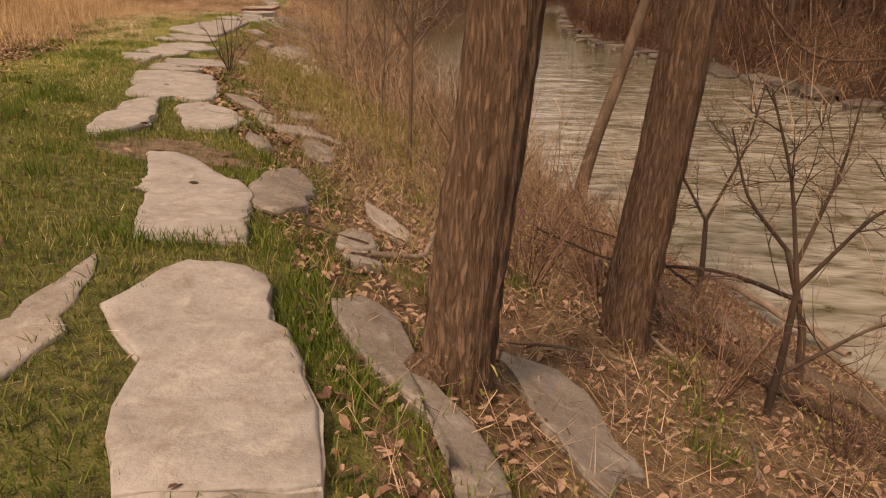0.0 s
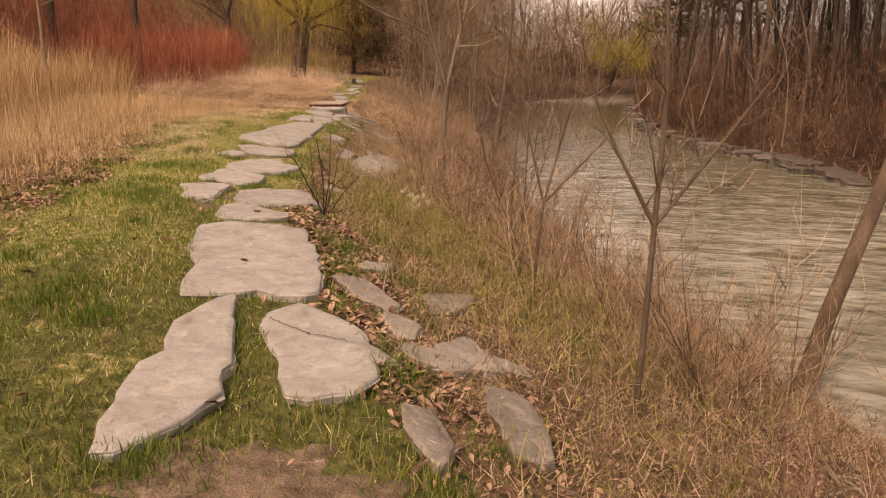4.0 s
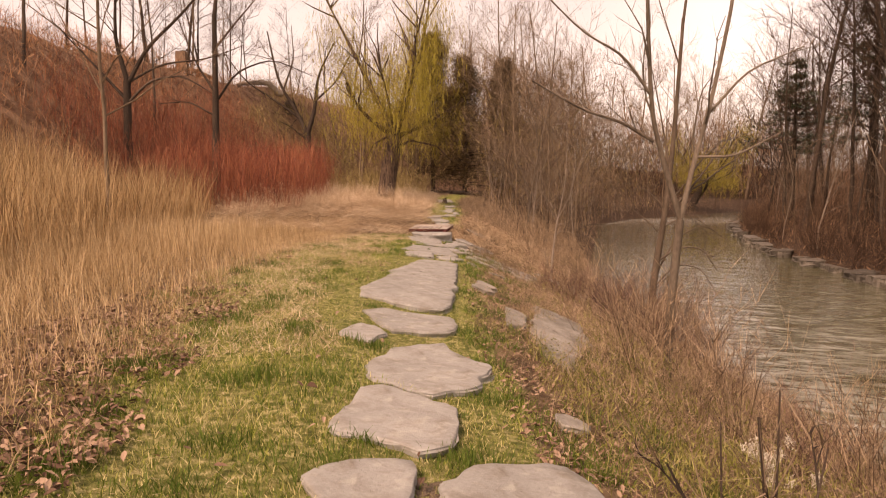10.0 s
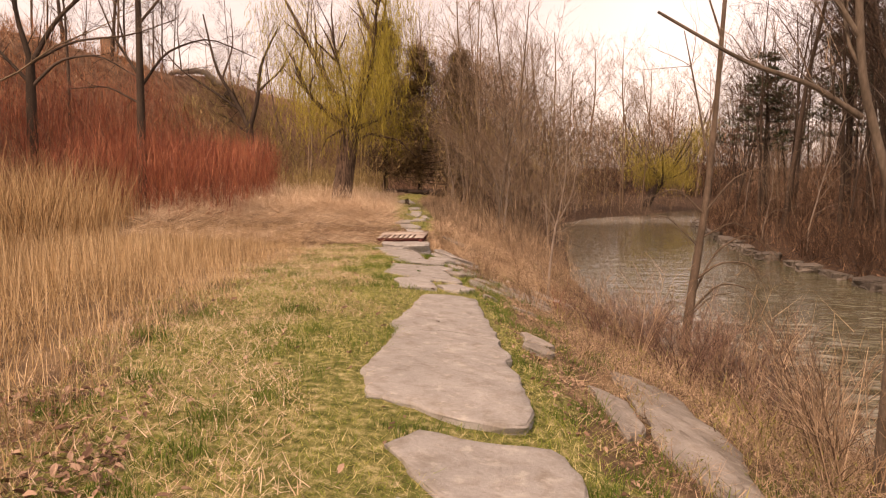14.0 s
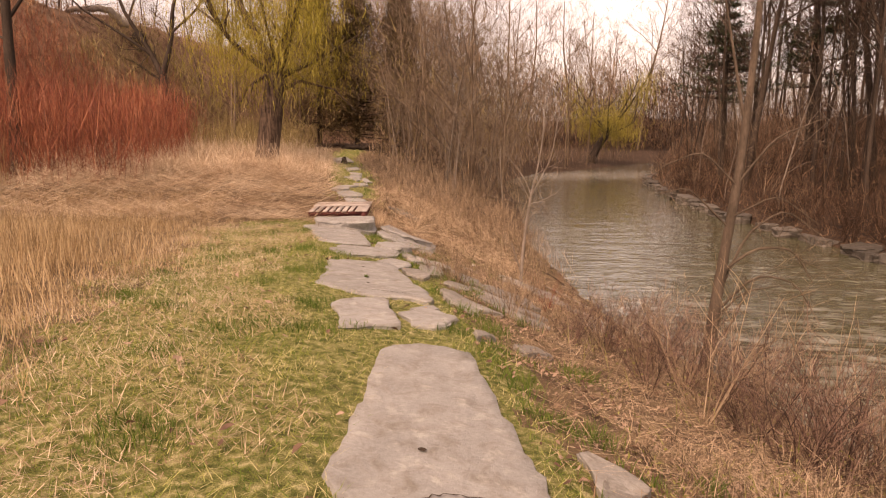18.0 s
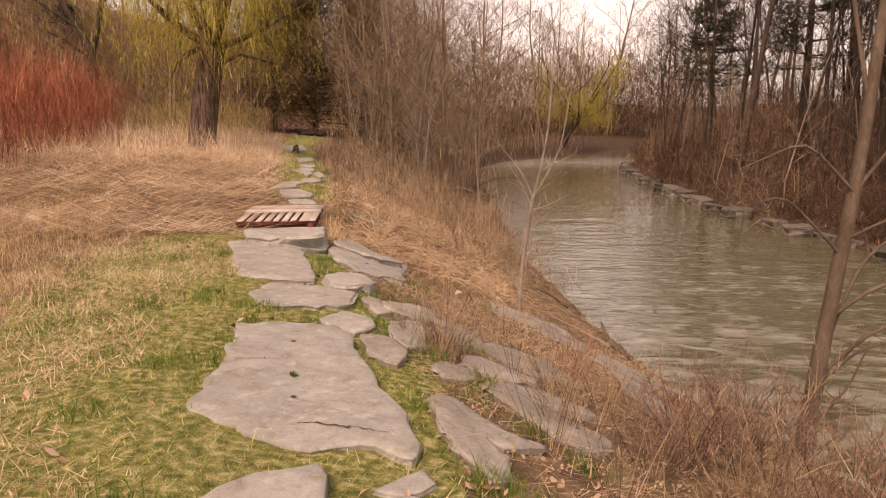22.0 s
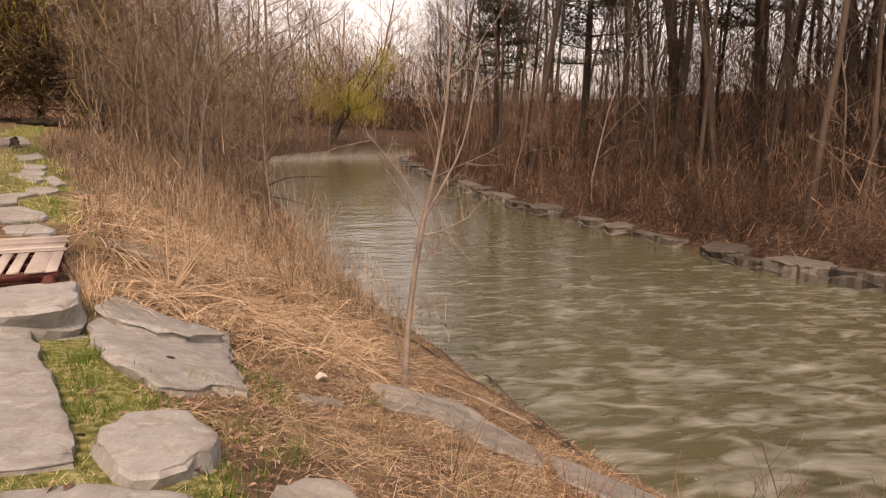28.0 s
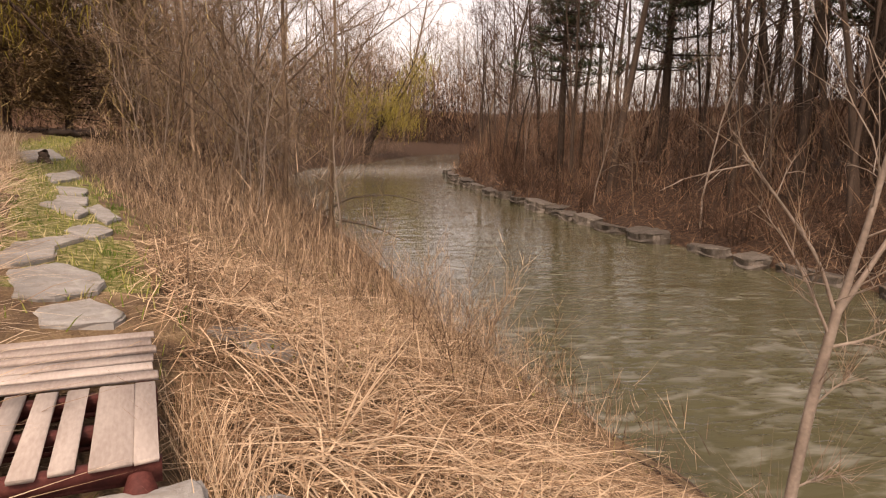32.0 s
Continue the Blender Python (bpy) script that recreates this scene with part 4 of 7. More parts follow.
slab("bank_stone", [(1.21, 28.85), (1.67, 29.01), (1.74, 28.91), (1.2, 28.57)], BANKST, seed=74, lift=0.06, group="stones of the bank", material=WET_STONE, follow=0.96, jag=0.09)
slab("bank_stone", [(0.08, 33.09), (0.46, 33.59), (0.79, 33.36), (0.86, 33.09), (0.5, 32.91)], BANKST, seed=75, lift=0.06, group="stones of the bank", material=WET_STONE, follow=0.96, jag=0.09)
slab("paving_stone", [(-1.31, 34.45), (-0.94, 34.78), (-0.58, 34.39), (-0.63, 33.87), (-1.05, 33.62), (-1.24, 33.66)], "grey limestone slab beyond the pallet bridge", seed=76, lift=0.04)
slab("paving_stone", [(-1.5, 34.43), (-1.28, 35.47), (-0.78, 36.04), (-0.65, 35.9), (-0.96, 35.34), (-0.94, 34.88), (-1.19, 34.59)], "grey limestone slab beyond the pallet bridge", seed=77, lift=0.04)
slab("paving_stone", [(-1.07, 33.44), (-0.7, 33.7), (-0.48, 33.28), (-0.58, 33.05), (-1.07, 32.98)], "grey limestone slab beyond the pallet bridge", seed=78, lift=0.04)
slab("paving_stone", [(-1.18, 38.23), (-0.81, 39.17), (-0.59, 37.66), (-0.72, 37.09)], "grey limestone slab beyond the pallet bridge", seed=79, lift=0.04)
slab("paving_stone", [(-0.96, 39.31), (-0.52, 39.31), (-0.58, 38.47), (-0.87, 38.64)], "grey limestone slab beyond the pallet bridge", seed=80, lift=0.04)
slab("paving_stone", [(-0.61, 38.18), (-0.42, 38.7), (-0.22, 37.37), (-0.42, 36.78)], "grey limestone slab beyond the pallet bridge", seed=81, lift=0.04)
slab("paving_stone", [(-0.9, 36.3), (-0.54, 36.74), (-0.35, 36.47), (-0.58, 35.91)], "grey limestone slab beyond the pallet bridge", seed=82, lift=0.04)
slab("paving_stone", [(-0.98, 40.69), (-0.48, 40.56), (-0.58, 39.62), (-0.9, 39.61)], "grey limestone slab beyond the pallet bridge", seed=83, lift=0.04)
slab("paving_stone", [(-1.14, 42.63), (-0.66, 44.3), (-0.54, 42.66), (-1.02, 41.15)], "grey limestone slab beyond the pallet bridge", seed=84, lift=0.04)
slab("paving_stone", [(-1.91, 48.99), (-1.22, 53.4), (-0.81, 48.32), (-1.53, 44.97)], "grey limestone slab beyond the pallet bridge", seed=85, lift=0.04)


def drill_hole(x, y, up, r):
    """An old drill hole worn into a slab: a shallow bowl with a soft rim, its inner shade painted dark."""
    g = Geo()
    ang = np.arange(10) * 2 * math.pi / 10
    ring = [(1.25, 0.0), (1.0, 0.003), (0.75, -0.001), (0.35, -0.002), (0.02, -0.002)]
    v = np.concatenate([np.column_stack([np.cos(ang) * r * s, np.sin(ang) * r * 0.8 * s, np.full(10, h)]) for s, h in ring])
    i, j = np.meshgrid(np.arange(len(ring) - 1), np.arange(10), indexing="ij")
    g.add(v, np.stack([i * 10 + j, i * 10 + (j + 1) % 10, (i + 1) * 10 + (j + 1) % 10, (i + 1) * 10 + j], -1).reshape(-1, 4))
    best = min([o for o in PAVING if o.name.startswith("bank") == (y > 28)], key=lambda o: (o.location.x - x) ** 2 + (o.location.y - y) ** 2)
    ob = part("drill_hole", g, HOLE, best, "dark worn drill hole")
    z = float(land(x, y)) * 0.75 + best.location.z * 0.25 + up
    slope = (float(land(x + 0.1, y)) - float(land(x - 0.1, y))) / 0.2 * 0.75
    ob.matrix_basis = pose(x - best.location.x, y - best.location.y, z - best.location.z, 0, -math.degrees(math.atan(slope)), 0)


# dark soil colour that also paints the shade inside holes and cracks
HOLE = mat("hole_dirt_shade", [(0.03, 0.02, 0.014), (0.085, 0.06, 0.042)], 0.95, 20, 80, 0.3, 0.005)
PAVING = [o for o in scene.objects if o.name.startswith(("paving_stone", "bank_stone"))]
for hx, hy, hr in ((1.05, 6.31, 0.026), (0.74, 8.28, 0.035), (1.78, 3.05, 0.026), (2.25, 2.1, 0.026), (-0.13, 19.46, 0.04), (-0.47, 17.82, 0.02), (-0.7, 23.94, 0.018), (-0.66, 22.62, 0.016), (-0.67, 23.05, 0.02), (0.21, 28.82, 0.03)):
    drill_hole(hx, hy, 0.058 if hy < 28 else 0.115, hr)


def crack(points, up, seed, width=0.006):
    """A jagged split across a slab: a thin surface strip with the shade painted dark."""
    rng = np.random.default_rng(seed)
    pts = np.array(points, float)
    s = np.linspace(0, len(pts) - 1, 26)
    line = np.stack([np.interp(s, np.arange(len(pts)), pts[:, c]) for c in range(2)], -1) + rng.normal(0, 0.012, (26, 2))
    way = np.gradient(line, axis=0)
    nrm = np.stack([-way[:, 1], way[:, 0]], -1) / (np.linalg.norm(way, axis=1)[:, None] + 1e-9) * (width * rng.uniform(0.2, 1, 26) * np.sin(np.linspace(0.1, 3.04, 26)))[:, None]
    mid = line.mean(0)
    best = min([o for o in PAVING if o.name.startswith("paving")], key=lambda o: (o.location.x - mid[0]) ** 2 + (o.location.y - mid[1]) ** 2)
    rows = [np.column_stack([q, land(q[:, 0], q[:, 1]) * 0.7 + best.location.z * 0.3 + up]) - np.array(best.location) for q in (line - nrm, line + nrm)]
    k = np.arange(25)
    g = Geo().add(np.concatenate(rows), np.stack([k, k + 26, k + 27, k + 1], -1))
    part("crack", g, HOLE, best, "dark jagged crack")


crack([(-1.15, 23.36), (-0.96, 23.41), (-0.7, 23.45)], 0.059, 1)
crack([(-0.65, 22.21), (-0.39, 22.2), (-0.11, 22.11)], 0.059, 4, 0.012)
crack([(1.4, 5.2), (1.7, 4.95), (2.1, 4.8)], 0.059, 2, 0.008)
crack([(-0.75, 17.2), (-0.4, 17.35), (0.1, 17.25)], 0.06, 3, 0.006)
# stones along the far bank
rng = np.random.default_rng(7)
yy = 12.0
while yy < 84:
    ln, dp = rng.uniform(0.8, 2.6), rng.uniform(0.7, 1.25)
    fx = float(np.interp(yy, *FAR)) - 0.1
    sl = (float(np.interp(yy + ln, *FAR)) - 0.1 - fx) / ln
    off = rng.uniform(-0.75, -0.3)
    cs = [(fx + off, yy), (fx + off + dp * 0.6, yy - 0.1), (fx + off + dp, yy + 0.2 * ln), (fx + off + dp * rng.uniform(0.7, 1) + sl * ln, yy + ln), (fx + off + sl * ln + rng.uniform(-0.15, 0.15), yy + ln * rng.uniform(0.8, 1)), (fx + off - 0.12 + sl * ln * 0.5, yy + ln * rng.uniform(0.3, 0.6))]
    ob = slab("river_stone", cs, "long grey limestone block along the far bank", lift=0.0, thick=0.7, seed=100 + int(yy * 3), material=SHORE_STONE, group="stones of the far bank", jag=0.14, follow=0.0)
    ob.location.z = WATER + rng.uniform(0.2, 0.42)
    ob.rotation_euler = (rng.normal(0, 0.06), rng.normal(0.04, 0.06), 0)
    yy += ln * 0.97 + rng.uniform(0.05, 1.3) * (rng.uniform() < 0.4)


# ---- pallets that bridge the wet place ----
def pallet(x, y, z, rz, rx, width, depth, lengthwise, label, seed):
    """A timber pallet: deck boards on three bearers, with lower runners."""
    rng = np.random.default_rng(seed)
    top = thing("wooden_pallet", x, y, z, label, "pallet", "pallets of the bridge")
    top.matrix_basis = pose(x, y, z, rx, 0, rz)
    for k in range(3):
        g = Geo()
        if lengthwise:
            cuboid(g, -width / 2, 0.05 + (depth - 0.1) * k / 2, -0.063, width - 0.02, 0.07, 0.08, 0.005, rng)
        else:
            cuboid(g, -0.06 - (width - 0.12) * k / 2, depth / 2, -0.063, 0.07, depth - 0.02, 0.08, 0.005, rng)
        part("bearer", g, REDPAINT, top, "red painted bearer")
    for k in range(3):
        g = Geo()
        cuboid(g, -width / 2, 0.07 + (depth - 0.14) * k / 2, -0.113, width - 0.03, 0.09, 0.018, 0.003, rng)
        part("runner", g, REDPAINT, top)
    if lengthwise:
        at = -0.02
        for k, w in enumerate((0.1, 0.17, 0.1, 0.1, 0.09, 0.1, 0.09, 0.1, 0.1)):
            gap = 0.005 if k < 1 else rng.uniform(0.045, 0.065)
            if at - w < -width:
                break
            g = Geo()
            cuboid(g, at - w / 2, depth / 2 + rng.uniform(-0.01, 0.01), -0.012 + rng.uniform(-0.002, 0.002), w, depth + rng.uniform(-0.02, 0.02), 0.022, 0.004, rng)
            part("board", g, PLANK, top)
            at -= w + gap
        g = Geo()
        tube(g, [(-0.1, -0.06, -0.19), (-0.1, -0.03, -0.13), (-0.1, 0.02, -0.08)], [0.05, 0.075, 0.05], 8)
        part("end_block", g, REDPAINT, top, "rounded red end block")
    else:
        n = 6
        for k in range(n):
            g = Geo()
            cuboid(g, -width / 2 + rng.uniform(-0.015, 0.015), (k + 0.5) * depth / n, -0.011 + rng.uniform(-0.002, 0.003), width, depth / n - 0.046, 0.02, 0.004, rng)
            part("board", g, PLANK, top)
    return top


pallet(-0.51, 30.64, 0.08, -5, 1, 1.36, 0.95, True, "weathered wooden pallet with red painted bearers", 3)
pallet(-0.44, 31.62, 0.1, -5, 1, 1.36, 0.95, False, "weathered slatted wooden pallet behind the first one", 4)


# ---- grass, reeds and litter ----
def scatter(rng, n, x0, x1, y0, y1):
    return rng.uniform(x0, x1, n), rng.uniform(y0, y1, n)


def blades(name, material, label, rng, x, y, h, w, lean=0.4, sag=0.0, up=0.0, simple=False):
    """Upright blades at the given places, as one object of many."""
    base = on_land(x, y, up - 0.01)
    a = rng.uniform(0, 2 * math.pi, len(x))
    k = h * lean * rng.uniform(0.1, 1, len(x))
    tip = base + np.stack([np.cos(a) * k, np.sin(a) * k, h * np.sqrt(np.clip(1 - lean * lean * 0.5, 0.1, 1))], -1)
    g = Geo()
    strips(g, base, tip, w, rng, None if simple else h * 0.1 + sag)
    return tagged(part(name, g, material, smooth=False), label, "grass", kind="stuff")


rng = np.random.default_rng(21)
x, y = scatter(rng, 430000, -4.2, 4.6, -3.2, 31)
keep = (x > np.interp(y, *REEDX) - 0.5 + 0.4 * wave(x, y, 2)) & (x < edge(y) + 0.3 + 0.35 * wave(x, y, 3)) & (rng.uniform(0, 1, len(x)) < 0.95 + 0.25 * wave(x, y, 4))
x, y = x[keep], y[keep]
keep = off_stones(x, y) & ~(worn(x, y) & (rng.uniform(0, 1, len(x)) < 0.75)) & ((y < 20) | (rng.uniform(0, 1, len(x)) < 0.75))
x, y = x[keep], y[keep]
h, w = rng.uniform(0.03, 0.085, len(x)) * (1.05 + 0.5 * wave(x, y, 1.3)), rng.uniform(0.004, 0.008, len(x))
fresh = y + 2.5 * rng.normal(0, 1, len(x)) < 7.5 + 2.5 * wave(x, y, 1.1)
for nm, sel in (("lawn", ~fresh & (y < 13)), ("upper_lawn", ~fresh & (y >= 13))):
    blades(nm, LAWN, "short green and straw-coloured grass", rng, x[sel], y[sel], h[sel] * (1.0 if nm == "lawn" else 1.6), w[sel] * (0.9 if nm == "lawn" else 1.0), 0.9 if nm == "lawn" else 1.25, simple=nm != "lawn")
blades("green_lawn", FRESH, "darker green grass at the start of the path", rng, x[fresh], y[fresh], h[fresh] * 1.2, w[fresh], 0.8)
x, y = scatter(rng, 130000, -3.0, 3.4, -3.2, 13)
keep = (x > np.interp(y, *REEDX) - 0.5) & (x < edge(y) + 0.2 + 0.35 * (y < 5) + 0.3 * wave(x, y, 3)) & off_stones(x, y) & ~worn(x, y)
x, y = x[keep], y[keep]
dark = y + rng.normal(0, 1.5, len(x)) < 4.5
for nm, sel, m4 in (("matted_lawn", dark, FRESH), ("yellow_lawn", ~dark, LAWN)):
    blades(nm, m4, "matted short grass between the slabs", rng, x[sel], y[sel], rng.uniform(0.02, 0.06, sel.sum()), rng.uniform(0.006, 0.011, sel.sum()), 1.1, simple=True)
x, y = scatter(rng, 32000, -4.2, 4.2, -3.2, 31)
keep = (x > np.interp(y, *REEDX) - 0.6) & (x < edge(y) + 0.2) & (rng.uniform(0, 1, len(x)) < (0.25 + 0.35 * np.clip((y - 5) / 8, 0, 1)) + 0.5 * wave(x, y, 2.4)) & off_stones(x, y)
x, y = x[keep], y[keep]
base = on_land(x, y, 0.02)
a, ln = rng.uniform(0, 6.28, len(x)), rng.uniform(0.05, 0.16, len(x))
g = Geo()
strips(g, base, base + np.stack([np.cos(a) * ln, np.sin(a) * ln, rng.uniform(0, 0.04, len(x))], -1), rng.uniform(0.002, 0.0045, len(x)), rng)
tagged(part("straw", g, PALE, smooth=False), "old straw-coloured grass lying in the lawn", "grass", kind="stuff")


def tangle(name, material, label, rng, x, y, h, ln, w, steep=0.5, category="brush", simple=False, taper=1.4):
    """Fine twigs in all directions, up to height h above the ground."""
    n = len(x)
    c = on_land(x, y) + np.array([0, 0, 1]) * (h * rng.uniform(0, 1, n) ** taper)[:, None]
    a = rng.uniform(0, 2 * math.pi, n)
    el = rng.normal(steep, 0.5, n)
    way = np.stack([np.cos(a) * np.cos(el), np.sin(a) * np.cos(el), np.sin(el)], -1) * np.broadcast_to(ln, n)[:, None]
    g = Geo()
    strips(g, c - way * 0.3, c + way * 0.7, w, rng, None if simple else ln * 0.08 * rng.normal(0, 1, n))
    return tagged(part(name, g, material, smooth=False), label, category, kind="stuff")


def clumps(rng, places, per, spread, hmin, hmax):
    n = len(places) * per
    c = np.repeat(np.asarray(places, float), per, 0) + rng.normal(0, 1, (n, 2)) * spread
    return c[:, 0], c[:, 1], rng.uniform(hmin, hmax, n)


rng = np.random.default_rng(22)
spots = [(1.2, 5.0), (1.25, 4.7), (2.55, 1.0), (2.8, 1.0), (2.3, 0.95), (3.05, 0.4), (3.1, 0.1), (3.15, -0.3), (3.0, 3.1), (3.05, 2.8), (3.1, 2.4), (2.95, 3.4), (2.2, 0.9), (0.33, 10.1), (0.4, 10.25), (0.5, 11.5), (0.35, 12.7), (0.3, 13.9),
         (0.35, 15.2), (0.42, 16.2), (0.5, 17.5), (0.45, 18.6), (0.4, 19.4), (-1.3, 27.0), (-1.75, 28.4), (-0.45, 28.2), (-0.4, 27.6), (-0.45, 28.8), (0.05, 26.2), (0.9, 28.4), (-0.2, 22.6), (-0.5, 24.72), (0.95, 28.8),
         (0.98, 29.25), (1.15, 29.1), (0.85, 29.45), (2.2, 29.2), (2.4, 29.6), (1.9, 30.6), (-0.4, 34.6), (-0.45, 35.3), (-0.35, 36.5), (-0.2, 38.5), (-0.3, 40), (0.1, 41), (-1.3, 36.6), (-1.5, 38)]
for k in range(150):
    yy = rng.uniform(-2, 30)
    spots.append((rng.uniform(np.interp(yy, *REEDX) - 0.2, edge(yy) - 0.9), yy))
for k in range(60):
    yy = rng.uniform(-2, 30)
    spots.append((edge(yy) + rng.normal(0.25, 0.2), yy))
x, y, h = clumps(rng, spots, 150, 0.1, 0.05, 0.14)
keep = off_stones(x, y)
keep &= rng.uniform(0, 1, len(x)) < np.where(y > 15, 0.6, 1)
blades("grass_tufts", LUSH, "fresh green tufts of grass beside the stones", rng, x[keep], y[keep], h[keep], 0.006, 0.7)

rng = np.random.default_rng(23)
x, y = scatter(rng, 92000, -11, -1, 3, 33)
d = np.interp(y, *REEDX) + 0.45 * wave(x, y, 1.5) - x
keep = (d > -0.1) & (d < 7.5) & ((y < 30.5) | (x < -4)) & (rng.uniform(0, 1, len(x)) < 0.4 + 0.3 * np.clip(d, 0, 2))
x, y, d = x[keep], y[keep], d[keep]
hh = rng.uniform(0.18, 0.55, len(x)) * (0.5 + 0.28 * np.clip(d, 0, 2.2)) * (1 - 0.45 * np.clip((y - 20) / 10, 0, 1))
for nm, sel in (("golden_grass", y < 14), ("far_golden_grass", y >= 14)):
    blades(nm, GOLD, "dry golden meadow grass", rng, x[sel], y[sel], hh[sel], rng.uniform(0.004, 0.008, sel.sum()) * (1.5 if nm[0] == "f" else 1), 0.7, simple=nm[0] == "f")
k = rng.integers(0, len(x), 22000)
tangle("bent_grass", GOLD, "bent and broken golden stalks", rng, x[k], y[k], hh[k], rng.uniform(0.1, 0.35, len(k)), rng.uniform(0.003, 0.006, len(k)), 0.5, "grass", simple=True)
x, y = scatter(rng, 3500, -2.6, 0, -5, 9)
keep = (x < np.interp(y, *REEDX) - 0.2)
blades("meadow_edge", GOLD, "sparse dry grass at the meadow edge", rng, x[keep], y[keep], rng.uniform(0.15, 0.5, keep.sum()), 0.006, 0.7)

rng = np.random.default_rng(124)
x, y = scatter(rng, 15000, -7.5, -1.6, 9.5, 26)
d = np.interp(y, *REEDX) + 0.3 * wave(x, y, 1.2) - x
keep = (d > 0.05) & (rng.uniform(0, 1, len(x)) < np.clip(0.3 + 0.35 * d + 0.4 * wave(x, y, 0.9), 0, 1))
x, y, d = x[keep], y[keep], d[keep]
blades("golden_stalks", GOLD, "upright thin golden stalks at the meadow edge", rng, x, y, rng.uniform(0.35, 0.85, len(x)) * (0.5 + 0.22 * np.clip(d, 0, 2)), rng.uniform(0.004, 0.008, len(x)), 0.35)

rng = np.random.default_rng(24)
x, y = scatter(rng, 38000, -14, -5.2, 8, 37)
keep = (x < -5.0 - np.clip(y - 12, 0, 40) * 0.22) & (rng.uniform(0, 1, len(x)) < 0.85 + 0.4 * wave(x, y, 0.8))
x, y = x[keep], y[keep]
keep = rng.uniform(0, 1, len(x)) < np.clip((38 - y) / 12, 0.05, 1)
x, y = x[keep], y[keep]
blades("tall_reeds", REED, "stand of tall dry tan reeds", rng, x, y, rng.uniform(0.9, 2.9, len(x)) * (1 + 0.25 * wave(x, y, 0.8)) * np.clip((44 - y) / 14, 0.5, 1) * np.clip(0.6 + (-6 - x) * 0.09, 0.5, 1.1), rng.uniform(0.008, 0.018, len(x)), 0.45)

rng = np.random.default_rng(25)
x, y = scatter(rng, 44000, -17, -5.5, 34, 55)
keep = (x < -6.4 - 0.12 * (y - 34) + 0.6 * wave(x, y, 0.7)) & (rng.uniform(0, 1, len(x)) < 0.85)
x, y = x[keep], y[keep]
tangle("red_thicket", DRED, "dense thicket of red dogwood stems", rng, x, y, 2.5 + 0.6 * wave(x, y, 0.7), rng.uniform(0.5, 1.6, len(x)), rng.uniform(0.009, 0.018, len(x)), 1.1, simple=True, taper=0.9)
x, y = scatter(rng, 12000, -16, -3.5, 53, 70)
keep = x < edge(y) - 3.4
x, y = x[keep], y[keep]
tangle("olive_brush", WEED, "olive brown brush in front of the willow", rng, x, y, 1.6 + 0.8 * wave(x, y, 0.6), rng.uniform(0.4, 1.3, len(x)), rng.uniform(0.015, 0.035, len(x)), 0.8, simple=True)
x, y = scatter(rng, 16000, -24, -11, 14, 60)
keep = x < -12.6 + wave(x, y, 0.5)
x, y = x[keep], y[keep]
tangle("rusty_brush", RUST, "rusty brown brush on the lower slope", rng, x, y, 1.2 + 0.5 * wave(x, y, 0.6), rng.uniform(0.4, 1.2, len(x)), rng.uniform(0.018, 0.036, len(x)), 0.8, simple=True)

rng = np.random.default_rng(26)
x, y = scatter(rng, 26000, -9.5, -1.5, 30.3, 47)
keep = (x < edge(y) - 1.05 - 0.15 * np.abs(wave(x, y, 2)) - np.clip(y - 33, 0, 4) * 0.05) & (rng.uniform(0, 1, len(x)) < 0.9)
x, y = x[keep], y[keep]
n = len(x)
mound = np.clip(0.4 * (1 - np.abs((y - 37) / 9)), 0, 1) * np.clip((-1.6 - x) * 0.6, 0.15, 1)
base = on_land(x, y) + np.array([0, 0, 1]) * (mound * rng.uniform(0, 1, n))[:, None]
a = rng.normal(0.25, 0.55, n) + np.where(rng.uniform(0, 1, n) < 0.5, 0, math.pi)
ln = rng.uniform(0.5, 1.3, n)
tip = base + np.stack([np.cos(a) * ln, np.sin(a) * ln * 0.7, rng.uniform(-0.12, 0.3, n) * ln], -1)
g = Geo()
strips(g, base, tip, rng.uniform(0.008, 0.016, n), rng, 0.07)
tagged(part("flattened_reeds", g, PALE, smooth=False), "bleached reeds pressed flat by winter", "reeds", kind="stuff")
x, y = scatter(rng, 9000, -11, -1.6, 36, 52)
keep = x < edge(y) - 1.1
x, y = x[keep], y[keep]
tangle("standing_reeds", PALE, "pale reeds half standing behind the flattened ones", rng, x, y, np.clip((edge(y) - 0.9 - x) * 0.4, 0.15, 0.75) * (0.8 + 0.5 * wave(x, y, 0.9)), rng.uniform(0.4, 1.0, len(x)), 0.012, 0.75, "reeds")

rng = np.random.default_rng(27)
x, y = scatter(rng, 9000, -0.35, 3.2, 30.4, 36.5)
keep = (x > edge(y) + 0.1)
x, y = x[keep], y[keep]
n = len(x)
base = on_land(x, y) + np.array([0, 0, 1]) * rng.uniform(0, 0.2, n)[:, None]
a = rng.uniform(0, 2 * math.pi, n)
ln = rng.uniform(0.3, 1.25, n)
tip = base + np.stack([np.cos(a) * ln, np.sin(a) * ln, rng.uniform(-0.45, 0.16, n) * ln], -1)
g = Geo()
strips(g, base, tip, rng.uniform(0.006, 0.018, n), rng, 0.05)
tagged(part("dry_reed_tangle", g, STRAW, smooth=False), "tangled dry reeds beside the pallet", "reeds", kind="stuff")
c = on_land(np.array([0.62]), np.array([31.75]), 0.06)[0]
burst = thing("reed_burst", *c, "pale reed clump with stalks splayed out", "reeds")
